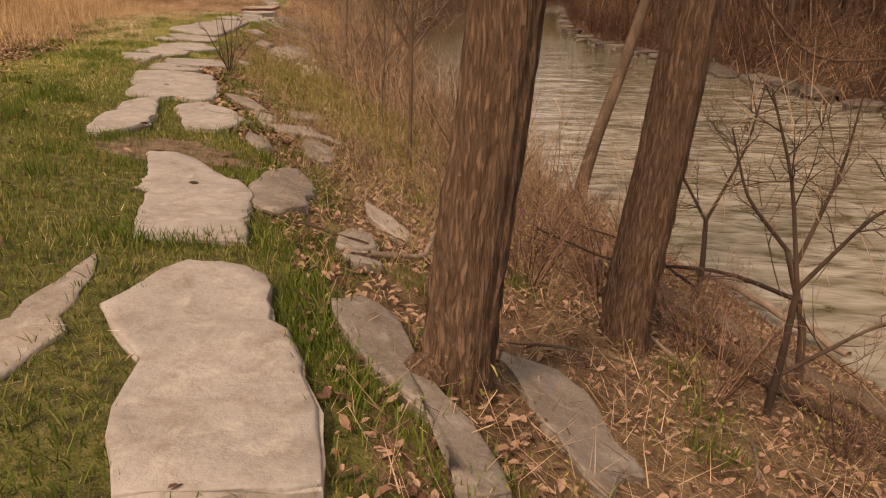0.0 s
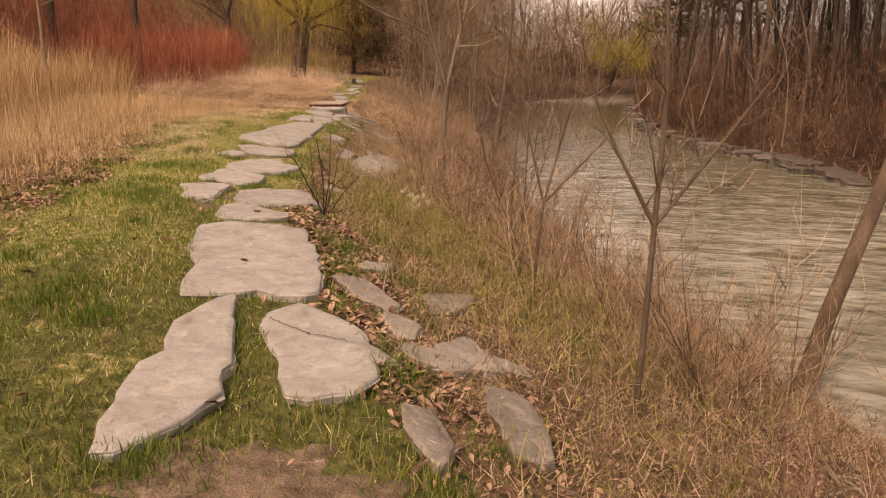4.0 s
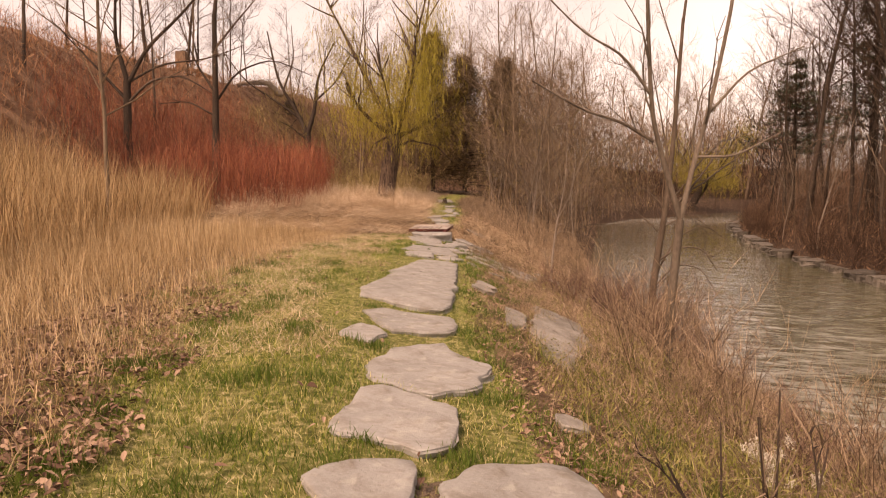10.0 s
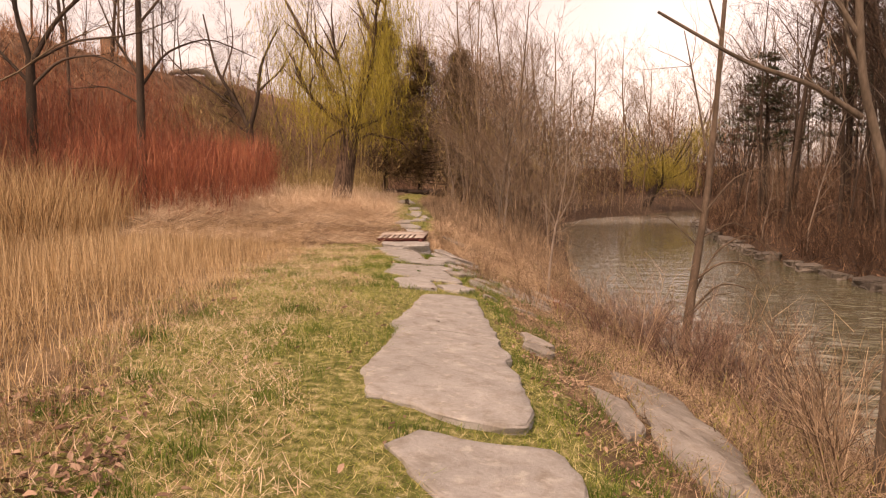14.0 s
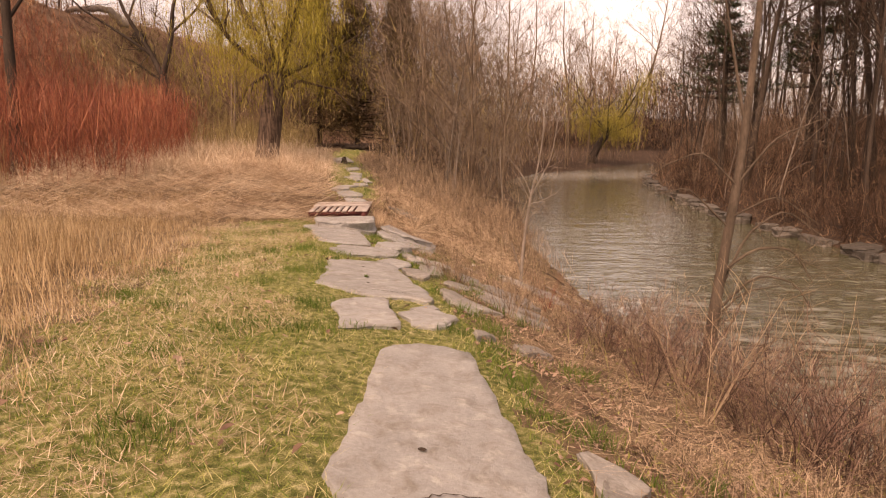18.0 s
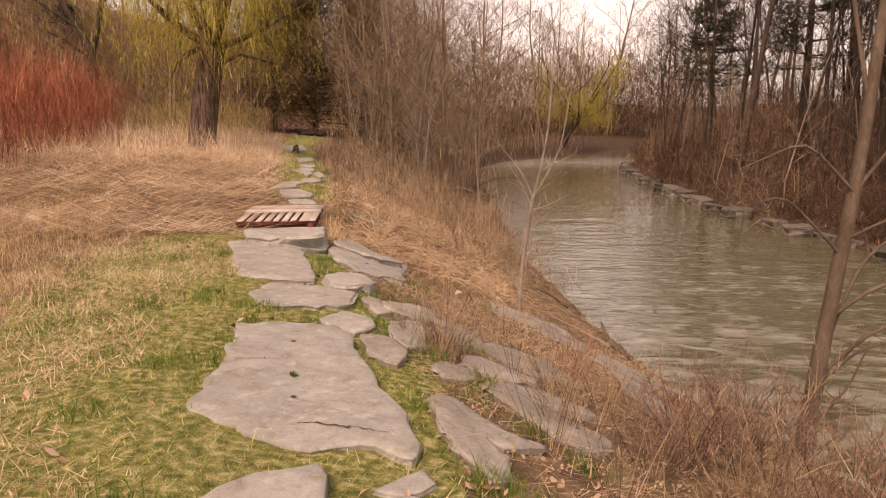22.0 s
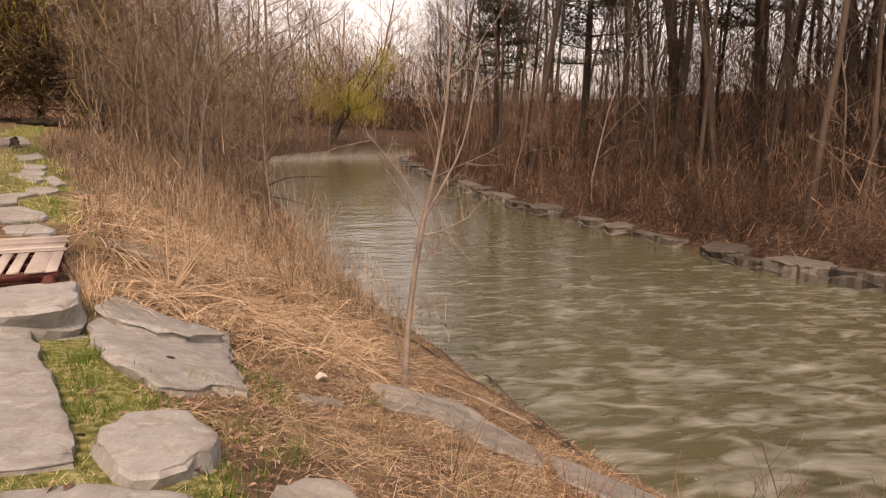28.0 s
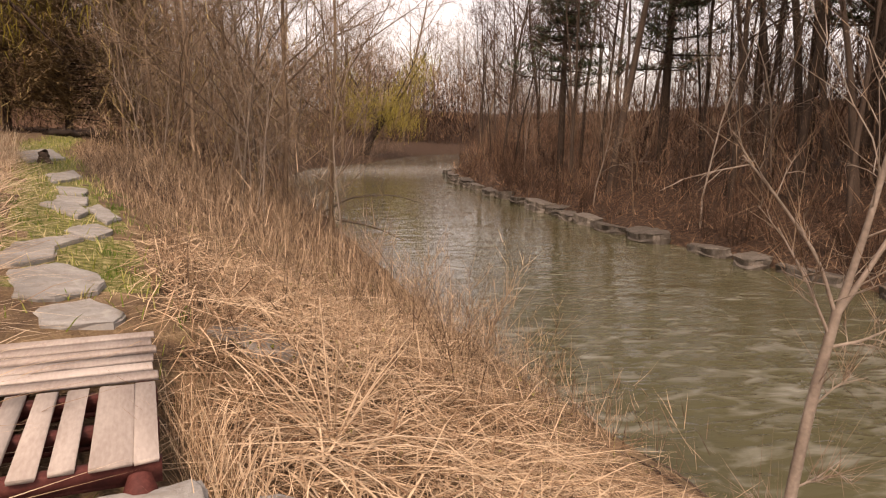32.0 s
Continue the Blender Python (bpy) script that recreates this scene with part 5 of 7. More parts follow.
for k in range(44):
    a, el, ln = rng.uniform(0, 2 * math.pi), rng.uniform(0.0, 1.0) ** 2.2 * 1.1 - 0.15, rng.uniform(0.45, 1.0)
    if k < 6:
        el, ln = rng.uniform(0.9, 1.35), rng.uniform(0.8, 1.05)
    way = np.array([math.cos(a) * math.cos(el), math.sin(a) * math.cos(el), math.sin(el)])
    g = Geo()
    bend = rng.normal(0, 0.05, 3)
    tube(g, [way * 0.02, way * ln * 0.55 + bend * 0.5, way * ln + bend + np.array([0, 0, -0.1 * math.cos(el)])], [0.007, 0.0055, 0.0025], 4)
    part("stalk", g, PALE, burst)
x, y = scatter(rng, 420, -0.42, -0.1, 30.4, 31.9)
keep = off_stones(x, y) & (x > -0.4)
blades("pallet_reeds", STRAW, "upright dry reeds beside the pallets", rng, x[keep], y[keep], rng.uniform(0.2, 0.62, keep.sum()), 0.0045, 0.7)

# straw on the upper bank
rng = np.random.default_rng(127)
x, y = scatter(rng, 42000, -0.3, 5, 16, 33)
d = x - edge(y)
keep = (d > 0.12) & (d < 5) & (rng.uniform(0, 1, len(x)) < np.where(y > 27, 0.95, 0.6 - 0.35 * np.exp(-((y - 24) / 3) ** 2) + 0.5 * wave(x, y, 1.6))) & off_stones(x, y)
x, y = x[keep], y[keep]
base = on_land(x, y, 0.01)
a, ln = rng.normal(-1.0, 0.9, len(x)), rng.uniform(0.12, 0.4, len(x))
g = Geo()
strips(g, base, base + np.stack([np.cos(a) * ln, np.sin(a) * ln, rng.uniform(-0.25, 0.35, len(x)) * ln], -1), rng.uniform(0.004, 0.008, len(x)), rng)
tagged(part("bank_straw", g, STRAW, smooth=False), "matted tan straw on the bank", "grass", kind="stuff")

# brambles, weeds and shoots on the bank
def specks(name, material, label, rng, x, y, h, size):
    """Small leaves held at random heights up to h."""
    n = len(x)
    c = on_land(x, y) + np.array([0, 0, 1]) * (h * rng.uniform(0.05, 1, n))[:, None]
    v = np.stack([c, c + rng.normal(0, 1, (n, 3)) * size, c + rng.normal(0, 1, (n, 3)) * size], 1)
    g = Geo().add(v.reshape(-1, 3), np.arange(n * 3).reshape(n, 3))
    return tagged(part(name, g, material, smooth=False), label, "leaves", kind="stuff")


rng = np.random.default_rng(28)
x, y = scatter(rng, 150000, -0.2, 10, -3, 46)
d, run = x - edge(y), np.interp(y, *NEAR) - edge(y)
bare = np.exp(-((y - 23.8) / 6.3) ** 2)
early = np.clip((6 - y) / 6, 0, 1)
keep = (d > 0.3) & (d < run - 0.1) & (rng.uniform(0, 1, len(x)) < (0.12 + 0.5 * np.clip((d - 0.3) / 1.2, 0, 1)) * (1 - 0.72 * bare) + 0.32 * wave(x, y, 1.3)) & (rng.uniform(0, 1, len(x)) < np.where(y < 20, 1.0, 0.6))
keep &= off_stones(x, y) & ((y < 21) | (d < run - 1.2)) & ((y > 5.5) | (x < 4.9) | (rng.uniform(0, 1, len(x)) < 0.2))
x, y, d, bare, early = x[keep], y[keep], d[keep], bare[keep], early[keep]
h = np.clip(0.06 + 0.34 * np.clip((d - 0.3) / 1.5, 0, 1) * (0.9 + 0.6 * wave(x, y, 1.6)), 0.04, 1) * (1 - 0.62 * bare) * (1 - 0.6 * early)
tangle("brambles", TANGLE, "fine pinkish brown bramble twigs covering the bank", rng, x, y, h, rng.uniform(0.1, 0.34, len(x)), rng.uniform(0.003, 0.007, len(x)), simple=True)
x, y = scatter(rng, 40000, 0.2, 9, -2, 40)
d, run = x - edge(y), np.interp(y, *NEAR) - edge(y)
keep = (d > 0.35) & (d < run - 0.4) & off_stones(x, y) & (rng.uniform(0, 1, len(x)) < np.clip(0.75 * np.exp(-((y - 10) / 6) ** 2) * np.exp(-((d - 1.6) / 1.3) ** 2) + 0.06, 0, 1) * (0.55 + 0.9 * wave(x, y, 1.9)))
x, y, d = x[keep], y[keep], d[keep]
blades("olive_shoots", OLIVE, "olive green shoots among the brambles", rng, x, y, rng.uniform(0.1, 0.42, len(x)) * np.clip(0.5 + d * 0.25, 0, 1), rng.uniform(0.004, 0.008, len(x)), 0.8)
k = rng.integers(0, len(x), 16000)
sx, sy = x[k] + rng.normal(0, 0.06, len(k)), y[k] + rng.normal(0, 0.06, len(k))
specks("young_leaves", OLIVE, "small olive green leaves opening on the shoots", rng, sx, sy, 0.1 + 0.4 * np.clip((sx - edge(sy)) / 2, 0, 1), 0.011)
# the deep mat of twigs and shoots beside the second stretch of path
x, y = scatter(rng, 105000, 1.0, 7.5, 2.5, 19)
d, run = x - edge(y), np.interp(y, *NEAR) - edge(y)
keep = (d > 0.45) & (d < run - 0.3) & off_stones(x, y) & ((y > 5.5) | (x < 4.9)) & (rng.uniform(0, 1, len(x)) < np.clip((d - 0.2) * 0.8, 0, 0.85) * np.clip((y - 1) / 4, 0.2, 1))
x, y, d = x[keep], y[keep], d[keep]
hh = np.clip(0.08 + 0.26 * (d - 0.3), 0.05, 0.5) * (0.85 + 0.5 * wave(x, y, 1.9)) * np.clip((y - 1) / 5, 0.25, 1)
green = rng.uniform(0, 1, len(x)) < np.clip(0.95 * np.exp(-((y - 9) / 6.0) ** 2) * np.exp(-((d - 1.5) / 1.7) ** 2) * (0.9 + 1.2 * wave(x, y, 1.4)), 0, 0.85)
tangle("bank_mat", TANGLE, "deep mat of tan weeds and twigs on the bank", rng, x[~green], y[~green], hh[~green], rng.uniform(0.08, 0.3, (~green).sum()), rng.uniform(0.004, 0.008, (~green).sum()), 0.6, simple=True)
tangle("green_mat", OLIVE, "olive green shoots in the bank weeds", rng, x[green], y[green], hh[green], rng.uniform(0.06, 0.2, green.sum()), rng.uniform(0.006, 0.012, green.sum()), 0.8, simple=True)
x, y = scatter(rng, 42000, 1.0, 9, -3, 9)
d, run = x - edge(y), np.interp(y, *NEAR) - edge(y)
keep = (d > 0.15) & (d < run) & (rng.uniform(0, 1, len(x)) < 0.75 + 0.4 * wave(x, y, 2))
x, y = x[keep], y[keep]
tangle("twig_litter", TANGLE, "broken twigs strewn over the leaf litter", rng, x, y, 0.09, rng.uniform(0.06, 0.3, len(x)), rng.uniform(0.003, 0.007, len(x)), 0.1, simple=True)
x, y = scatter(rng, 60000, 0.2, 7, 9, 31)
d, run = x - edge(y), np.interp(y, *NEAR) - edge(y)
keep = (d > 0.3) & (d < run - 0.2) & off_stones(x, y) & (rng.uniform(0, 1, len(x)) < 0.75 + 0.5 * wave(x, y, 1.8))
x, y = x[keep], y[keep]
tangle("bank_twigs", TANGLE, "fine twigs and dead stems littering the lower bank", rng, x, y, 0.1, rng.uniform(0.06, 0.26, len(x)), rng.uniform(0.003, 0.007, len(x)), 0.15, simple=True)
# fresh green clumps low on the bank
spots = [(edge(q) + rng.uniform(0.15, 2.4), q) for q in rng.uniform(-1, 16, 64)] + [(edge(q) + rng.uniform(0.2, 1.2), q) for q in rng.uniform(18, 30, 30)]
x, y, h = clumps(rng, spots, 90, 0.09, 0.06, 0.22)
keep = off_stones(x, y)
x, y, h = x[keep], y[keep], h[keep]
blades("bank_tufts", LUSH, "fresh green clumps on the bank", rng, x, y, h, 0.006, 0.8)
# taller single stems
x, y = scatter(rng, 3600, 0.2, 9, -2, 40)
d, run = x - edge(y), np.interp(y, *NEAR) - edge(y)
keep = (d > 0.8) & (d < run - 0.3) & off_stones(x, y) & ((y > 5.5) | (x < 4.6)) & (rng.uniform(0, 1, len(x)) < (0.5 + 0.5 * wave(x, y, 1.1)) * (1 - 0.93 * np.exp(-((y - 26) / 6) ** 2)))
x, y = x[keep], y[keep]
blades("weed_stems", TWIG, "thin upright weed stems on the bank", rng, x, y, rng.uniform(0.25, 0.75, len(x)), rng.uniform(0.003, 0.007, len(x)), 0.45)


def litter(name, label, rng, x, y, size=0.022, up=0.012):
    """Curled dead leaves: two halves folded along the middle."""
    n = len(x)
    c = on_land(x, y, up) + np.array([0, 0, 1]) * rng.uniform(0, 0.03, n)[:, None]
    a, s = rng.uniform(0, 2 * math.pi, n), size * rng.uniform(0.6, 1.4, n)
    u = np.stack([np.cos(a), np.sin(a), rng.uniform(-0.6, 0.6, n)], -1) * s[:, None]
    w = np.stack([-np.sin(a), np.cos(a), rng.uniform(-0.4, 0.6, n)], -1) * s[:, None] * 0.5
    lift = np.array([0, 0, 1]) * (s * rng.uniform(0.05, 0.55, n))[:, None]
    curl = np.array([0, 0, 1]) * (s * rng.uniform(-0.3, 0.5, n))[:, None]
    v = np.stack([c - u, c - u * 0.35 + w + lift, c + u * 0.4 + w * 0.85 + lift * 0.8, c + u + curl, c + u * 0.35 - w * 0.9 + lift, c - u * 0.4 - w * 0.8 + lift * 0.6], 1)
    f = (np.arange(n)[:, None, None] * 6 + np.array([[0, 3, 1], [1, 3, 2], [0, 5, 3], [5, 4, 3]])[None]).reshape(-1, 3)
    g = Geo().add(v.reshape(-1, 3), f)
    return tagged(part(name, g, LEAF, smooth=False), label, "leaves", kind="stuff")


rng = np.random.default_rng(29)
x, y = scatter(rng, 105000, -0.5, 9, -3, 32)
d, run = x - edge(y), np.interp(y, *NEAR) - edge(y)
keep = (d > 0.05) & (d < run) & (rng.uniform(0, 1, len(x)) < np.clip(np.exp(-((d - 0.6) / 0.5) ** 2) * (1.0 * (y < 14) + 0.25) + 0.2 + 0.55 * (y < 7) + 0.3 * wave(x, y, 1.7), 0, 1))
litter("leaf_litter", "brown dead leaves along the edge of the path", rng, x[keep], y[keep])
x, y = scatter(rng, 26000, -3.6, 0, 5, 15)
d = np.interp(y, *REEDX) - x
keep = (d > -0.45) & (d < 1.3) & (rng.uniform(0, 1, len(x)) < 0.55 + 0.8 * wave(x, y, 1.8))
litter("meadow_litter", "dead leaves at the edge of the meadow", rng, x[keep], y[keep], 0.026, 0.03)
x, y = scatter(rng, 900, -3.4, 3.2, -2, 30)
keep = (x < edge(y)) & off_stones(x, y) & (x > np.interp(y, *REEDX))
litter("stray_leaves", "a few stray leaves on the grass", rng, x[keep], y[keep], 0.03, 0.04)

rng = np.random.default_rng(129)
x, y = scatter(rng, 9000, 0.2, 3.4, 4.2, 9.8)
d = x - edge(y)
keep = off_stones(x, y) & (d > -0.15) & (d < 0.62) & (rng.uniform(0, 1, len(x)) < np.clip(0.75 + 0.6 * wave(x, y, 1.9), 0, 1))
litter("leaf_drift", "drift of brown curled leaves beside the slabs", rng, x[keep], y[keep], 0.034, 0.014)

# hillside and far-bank brush
rng = np.random.default_rng(30)
x, y = scatter(rng, 52000, -34, -7, 12, 110)
keep = x < np.interp(y, *FOOT) + 1
x, y = x[keep], y[keep]
tangle("hill_brush", SLOPE, "brown brush and dead stems on the hillside", rng, x, y, 0.9 + 0.6 * wave(x, y, 0.5), rng.uniform(0.4, 1.4, len(x)), rng.uniform(0.02, 0.05, len(x)), 0.5, simple=True)
x, y = scatter(rng, 120000, 16, 62, 4, 118)
u = x - np.interp(y, *FAR)
keep = (u > -0.05) & (u < 26) & (rng.uniform(0, 1, len(x)) < np.clip(1.2 - u * 0.05, 0.1, 1) * (0.7 + 0.5 * wave(x, y, 0.6)))
x, y = x[keep], y[keep]
u = x - np.interp(y, *FAR)
tangle("far_bank_brush", FARTWIG, "dense brown brush on the far bank", rng, x, y, (0.55 + 0.7 * np.clip(wave(x, y, 1.1), -0.5, 1)) + 2.4 * np.clip(u / 4.5, 0, 1.1) * (0.8 + 0.6 * wave(x, y, 0.8)), rng.uniform(0.3, 1.1, len(x)), rng.uniform(0.012, 0.035, len(x)), 0.5, simple=True)
x, y = scatter(rng, 150000, 16, 50, 8, 92)
u = x - np.interp(y, *FAR)
keep = (u > 0.6) & (u < 15) & (rng.uniform(0, 1, len(x)) < np.clip(0.55 + 0.75 * wave(x, y, 0.7), 0.05, 1))
x, y, u = x[keep], y[keep], u[keep]
tangle("far_bank_thicket", FARTWIG, "fine warm brown thicket under the far trees", rng, x, y, (1.2 + 2.6 * np.clip(u / 5, 0, 1)) * (1 + 0.4 * wave(x, y, 0.9)), rng.uniform(0.5, 1.4, len(x)), rng.uniform(0.006, 0.014, len(x)), 0.8, simple=True, taper=1.0)
x, y = scatter(rng, 30000, 28, 52, 0, 70)
u = x - np.interp(y, *FAR)
keep = (u > 13) & (u < 30)
x, y = x[keep], y[keep]
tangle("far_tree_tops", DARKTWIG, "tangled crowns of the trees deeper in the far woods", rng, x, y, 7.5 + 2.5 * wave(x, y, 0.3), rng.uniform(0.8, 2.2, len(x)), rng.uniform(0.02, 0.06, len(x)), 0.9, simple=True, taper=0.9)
x, y = scatter(rng, 46000, -3, 40, 42, 140)
d = np.interp(y, *NEAR) - x
keep = (d > -0.3) & (x > edge(y) + 0.6) & (x > np.interp(y, *FOOT) + 1.5) & (d < 16)
x, y = x[keep], y[keep]
tangle("near_bank_brush", TANGLE, "brown brush between the path and the river", rng, x, y, 1.7 + 1.1 * wave(x, y, 0.7), rng.uniform(0.4, 1.2, len(x)), rng.uniform(0.008, 0.02, len(x)), 0.7, simple=True)
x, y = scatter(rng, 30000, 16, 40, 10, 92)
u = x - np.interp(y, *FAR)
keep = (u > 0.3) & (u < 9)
specks("far_litter", DARKLEAF, "dead leaves under the trees of the far bank", rng, x[keep], y[keep], 0.12, 0.045)
x, y = scatter(rng, 15000, 2, 62, 134, 152)
tangle("bend_trees", FARTWIG, "twiggy tree tops behind the far willow", rng, x, y, 13.0 + 4.0 * wave(x, y, 0.2), rng.uniform(1.0, 3.0, len(x)), rng.uniform(0.06, 0.12, len(x)), 0.7, simple=True, taper=0.8)
# thickets of twigs that close the view deep in the woods
x, y = scatter(rng, 38000, -12, 95, 132, 170)
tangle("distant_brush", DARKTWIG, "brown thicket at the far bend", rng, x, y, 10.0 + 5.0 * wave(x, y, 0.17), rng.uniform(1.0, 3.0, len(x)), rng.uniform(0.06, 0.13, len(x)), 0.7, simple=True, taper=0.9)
x, y = scatter(rng, 60000, 26, 84, 5, 132)
u = x - np.interp(y, *FAR)
keep = u > 9
x, y, u = x[keep], y[keep], u[keep]
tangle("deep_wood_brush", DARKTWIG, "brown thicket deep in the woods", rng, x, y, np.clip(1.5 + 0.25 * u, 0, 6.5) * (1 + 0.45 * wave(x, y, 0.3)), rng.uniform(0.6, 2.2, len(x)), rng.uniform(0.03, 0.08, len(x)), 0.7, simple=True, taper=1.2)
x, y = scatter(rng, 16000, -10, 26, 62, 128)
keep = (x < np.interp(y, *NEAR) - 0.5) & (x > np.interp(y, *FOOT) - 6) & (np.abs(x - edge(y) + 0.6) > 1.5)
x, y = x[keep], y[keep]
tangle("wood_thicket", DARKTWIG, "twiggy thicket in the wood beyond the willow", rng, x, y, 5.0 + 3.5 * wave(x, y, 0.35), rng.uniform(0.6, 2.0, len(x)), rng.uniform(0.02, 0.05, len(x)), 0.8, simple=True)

rng = np.random.default_rng(131)
x, y = scatter(rng, 22000, -0.5, 6, 32.5, 58)
d, run = x - edge(y), np.interp(y, *NEAR) - edge(y)
keep = (d > 0.15 + 0.2 * wave(x, y, 2)) & (d < run) & off_stones(x, y)
x, y, d = x[keep], y[keep], d[keep]
tangle("path_brambles", TANGLE, "brown twiggy weeds between the path and the river", rng, x, y, np.clip(0.15 + 0.5 * d, 0.1, 1.0) * (0.8 + 0.5 * wave(x, y, 1.2)), rng.uniform(0.2, 0.55, len(x)), rng.uniform(0.005, 0.011, len(x)), 0.9)
x, y = scatter(rng, 15000, -3, 1.5, 32, 66)
keep = (np.abs(x - edge(y) + 0.55) < 0.75 + 0.2 * wave(x, y, 2)) & off_stones(x, y) & (rng.uniform(0, 1, len(x)) < 0.55 + 0.7 * wave(x, y, 1.4))
blades("path_tufts", LAWN, "green and brown tufts along the far path", rng, x[keep], y[keep], rng.uniform(0.06, 0.2, keep.sum()), 0.012, 0.8)

# yellowish buds that tint the near wood
x, y = scatter(rng, 19000, -8, 24, 50, 122)
keep = (x < np.interp(y, *NEAR) - 0.5) & (x > np.interp(y, *FOOT) - 4) & (np.abs(x - edge(y) + 0.6) > 1.5)
x, y = x[keep], y[keep]
tangle("budding_twigs", WEED, "olive brown budding twigs in the wood", rng, x, y, 8.0 + 3.0 * wave(x, y, 0.3), rng.uniform(0.4, 1.5, len(x)), rng.uniform(0.02, 0.045, len(x)), 0.5, simple=True, taper=0.8)
a = rng.uniform(0, 6.28, 70)
blades("moss_tuft", LUSH, "tuft of grass growing in a hole of the slab", rng, -0.67 + 0.03 * np.cos(a) * rng.uniform(0, 1, 70), 23.05 + 0.03 * np.sin(a) * rng.uniform(0, 1, 70), rng.uniform(0.02, 0.05, 70), 0.005, 1.0, up=0.06)

# dead straw-coloured grass toward the meadow
x, y = scatter(rng, 42000, -4.2, -0.8, 12, 30)
d = x - np.interp(y, *REEDX)
keep = (d < 1.5 + 0.8 * wave(x, y, 1.2)) & (d > -0.6) & off_stones(x, y)
x, y = x[keep], y[keep]
tangle("dead_lawn", PALE, "straw-coloured dead grass along the meadow edge", rng, x, y, 0.05, rng.uniform(0.06, 0.2, len(x)), rng.uniform(0.004, 0.008, len(x)), 0.35, "grass", simple=True)


# ---- trees and shrubs ----
def twiggy(rng, geo_limbs, tri, ends, n, ln, w):
    """Fine twigs about the ends of limbs, a triangle each."""
    k = np.repeat(np.arange(len(ends)), n)
    p, way = np.array([e[0] for e in ends])[k], np.array([e[1] for e in ends])[k]
    t = rng.uniform(0.1, 1, len(k))[:, None]
    base = p + way * t
    unit = way / (np.linalg.norm(way, axis=1)[:, None] + 1e-9)
    tip = base + (unit + rng.normal(0, 0.6, base.shape) + np.array([0, 0, 0.25])) * (ln * rng.uniform(0.4, 1, len(k)))[:, None]
    strips(tri, base, tip, w, rng)


def sprout(rng, geos, ends, p, d, length, r, level, depth, kids, wander, lift, spread, shrink, start, sides, seg):
    k = max(3, int(length / seg) + 1)
    pts, d = [np.array(p, float)], np.array(d, float) / np.linalg.norm(d)
    ways = [d]
    for _ in range(k - 1):
        d = d + rng.normal(0, wander * (0.5 if level == 0 else 1), 3) + np.array([0, 0, lift])
        d /= np.linalg.norm(d)
        pts.append(pts[-1] + d * length / (k - 1))
        ways.append(d)
    rad = r * np.linspace(1, 0.28, k)
    tube(geos[min(level, 1)], pts, rad, sides[min(level, len(sides) - 1)])
    if level >= depth:
        ends.append((pts[0], pts[-1] - pts[0]))
        return
    n = max(1, int(kids * rng.uniform(0.8, 1.2)))
    for f in start + (0.98 - start) * (np.arange(n) + rng.uniform(0, 1, n)) / n:
        q = min(k - 2, int(f * (k - 1)))
        a = rng.normal(0, 1, 3)
        a -= a.dot(ways[q]) * ways[q]
        a /= np.linalg.norm(a)
        sprout(rng, geos, ends, pts[q] + (pts[q + 1] - pts[q]) * (f * (k - 1) - q), ways[q] * 0.75 + a * spread * rng.uniform(0.5, 1.1), length * shrink * rng.uniform(0.6, 1.2) * (1.2 - 0.55 * f),
               max(0.004, rad[q] * 0.5), level + 1, depth, max(3, int(kids * 0.62)), wander * 1.1, lift, spread, shrink, 0.25, sides, seg * 0.75)


def tree_meshes(seed, height, r, kids=14, depth=2, wander=0.2, lift=0.025, spread=1.15, shrink=0.38, start=0.3, twigs=6, lean=(0, 0), bark=GREYBARK, twig_len=1.1, seg=1.5, sides=(7, 3, 3)):
    rng = np.random.default_rng(seed)
    geos, ends = (Geo(), Geo()), []
    sprout(rng, geos, ends, (0, 0, -0.15), (lean[0], lean[1], 1), height, r, 0, depth, kids, wander, lift, spread, shrink, start, sides, seg)
    tri = Geo()
    twiggy(rng, None, tri, ends, twigs, twig_len, 0.014 * max(1, height / 12))
    return geos[0].mesh("trunk", bark), geos[1].mesh("limbs", bark), tri.mesh("twigs", DARKTWIG if bark is DARKBARK else TWIG, False)


def plant(meshes, x, y, label, name="bare_tree", category="tree", group="", scale=1.0, turn=0.0, sink=0.0):
    top = thing(name, x, y, float(land(x, y)) - sink, label, category, group)
    top.matrix_basis = pose(x, y, float(land(x, y)) - sink, 2.2 * math.sin(x * 7.1 + y * 3.3), 2.2 * math.sin(x * 3.7 - y * 5.9), turn)
    top.scale = (scale, scale, scale)
    holder = top
    for nm, me in zip(("trunk", "crown", "twig_haze"), meshes):
        ob = tagged(part(nm, me, None, holder), kind="stuff" if nm == "twig_haze" else "")
        holder = ob if nm == "crown" else top
    return top


WOODS = [tree_meshes(200 + k, h, r, kids=kd, bark=bk, lean=(ln[0] * 0.3, ln[1] * 0.3), start=st, wander=0.1) for k, (h, r, kd, bk, ln, st) in enumerate((
    (15, 0.11, 16, DARKBARK, (0.03, 0.02), 0.35), (13, 0.08, 14, DARKBARK, (-0.1, 0.03), 0.3), (17, 0.15, 17, DARKBARK, (0.04, -0.08), 0.4), (11, 0.06, 13, DARKBARK, (0.15, 0.0), 0.25),
    (14, 0.09, 15, WOODBARK, (-0.05, -0.08), 0.3), (9, 0.045, 13, GREYBARK, (0.3, 0.16), 0.15), (12, 0.07, 14, WOODBARK, (-0.2, 0.2), 0.2), (10, 0.05, 14, WOODBARK, (0.1, -0.3), 0.15)))]
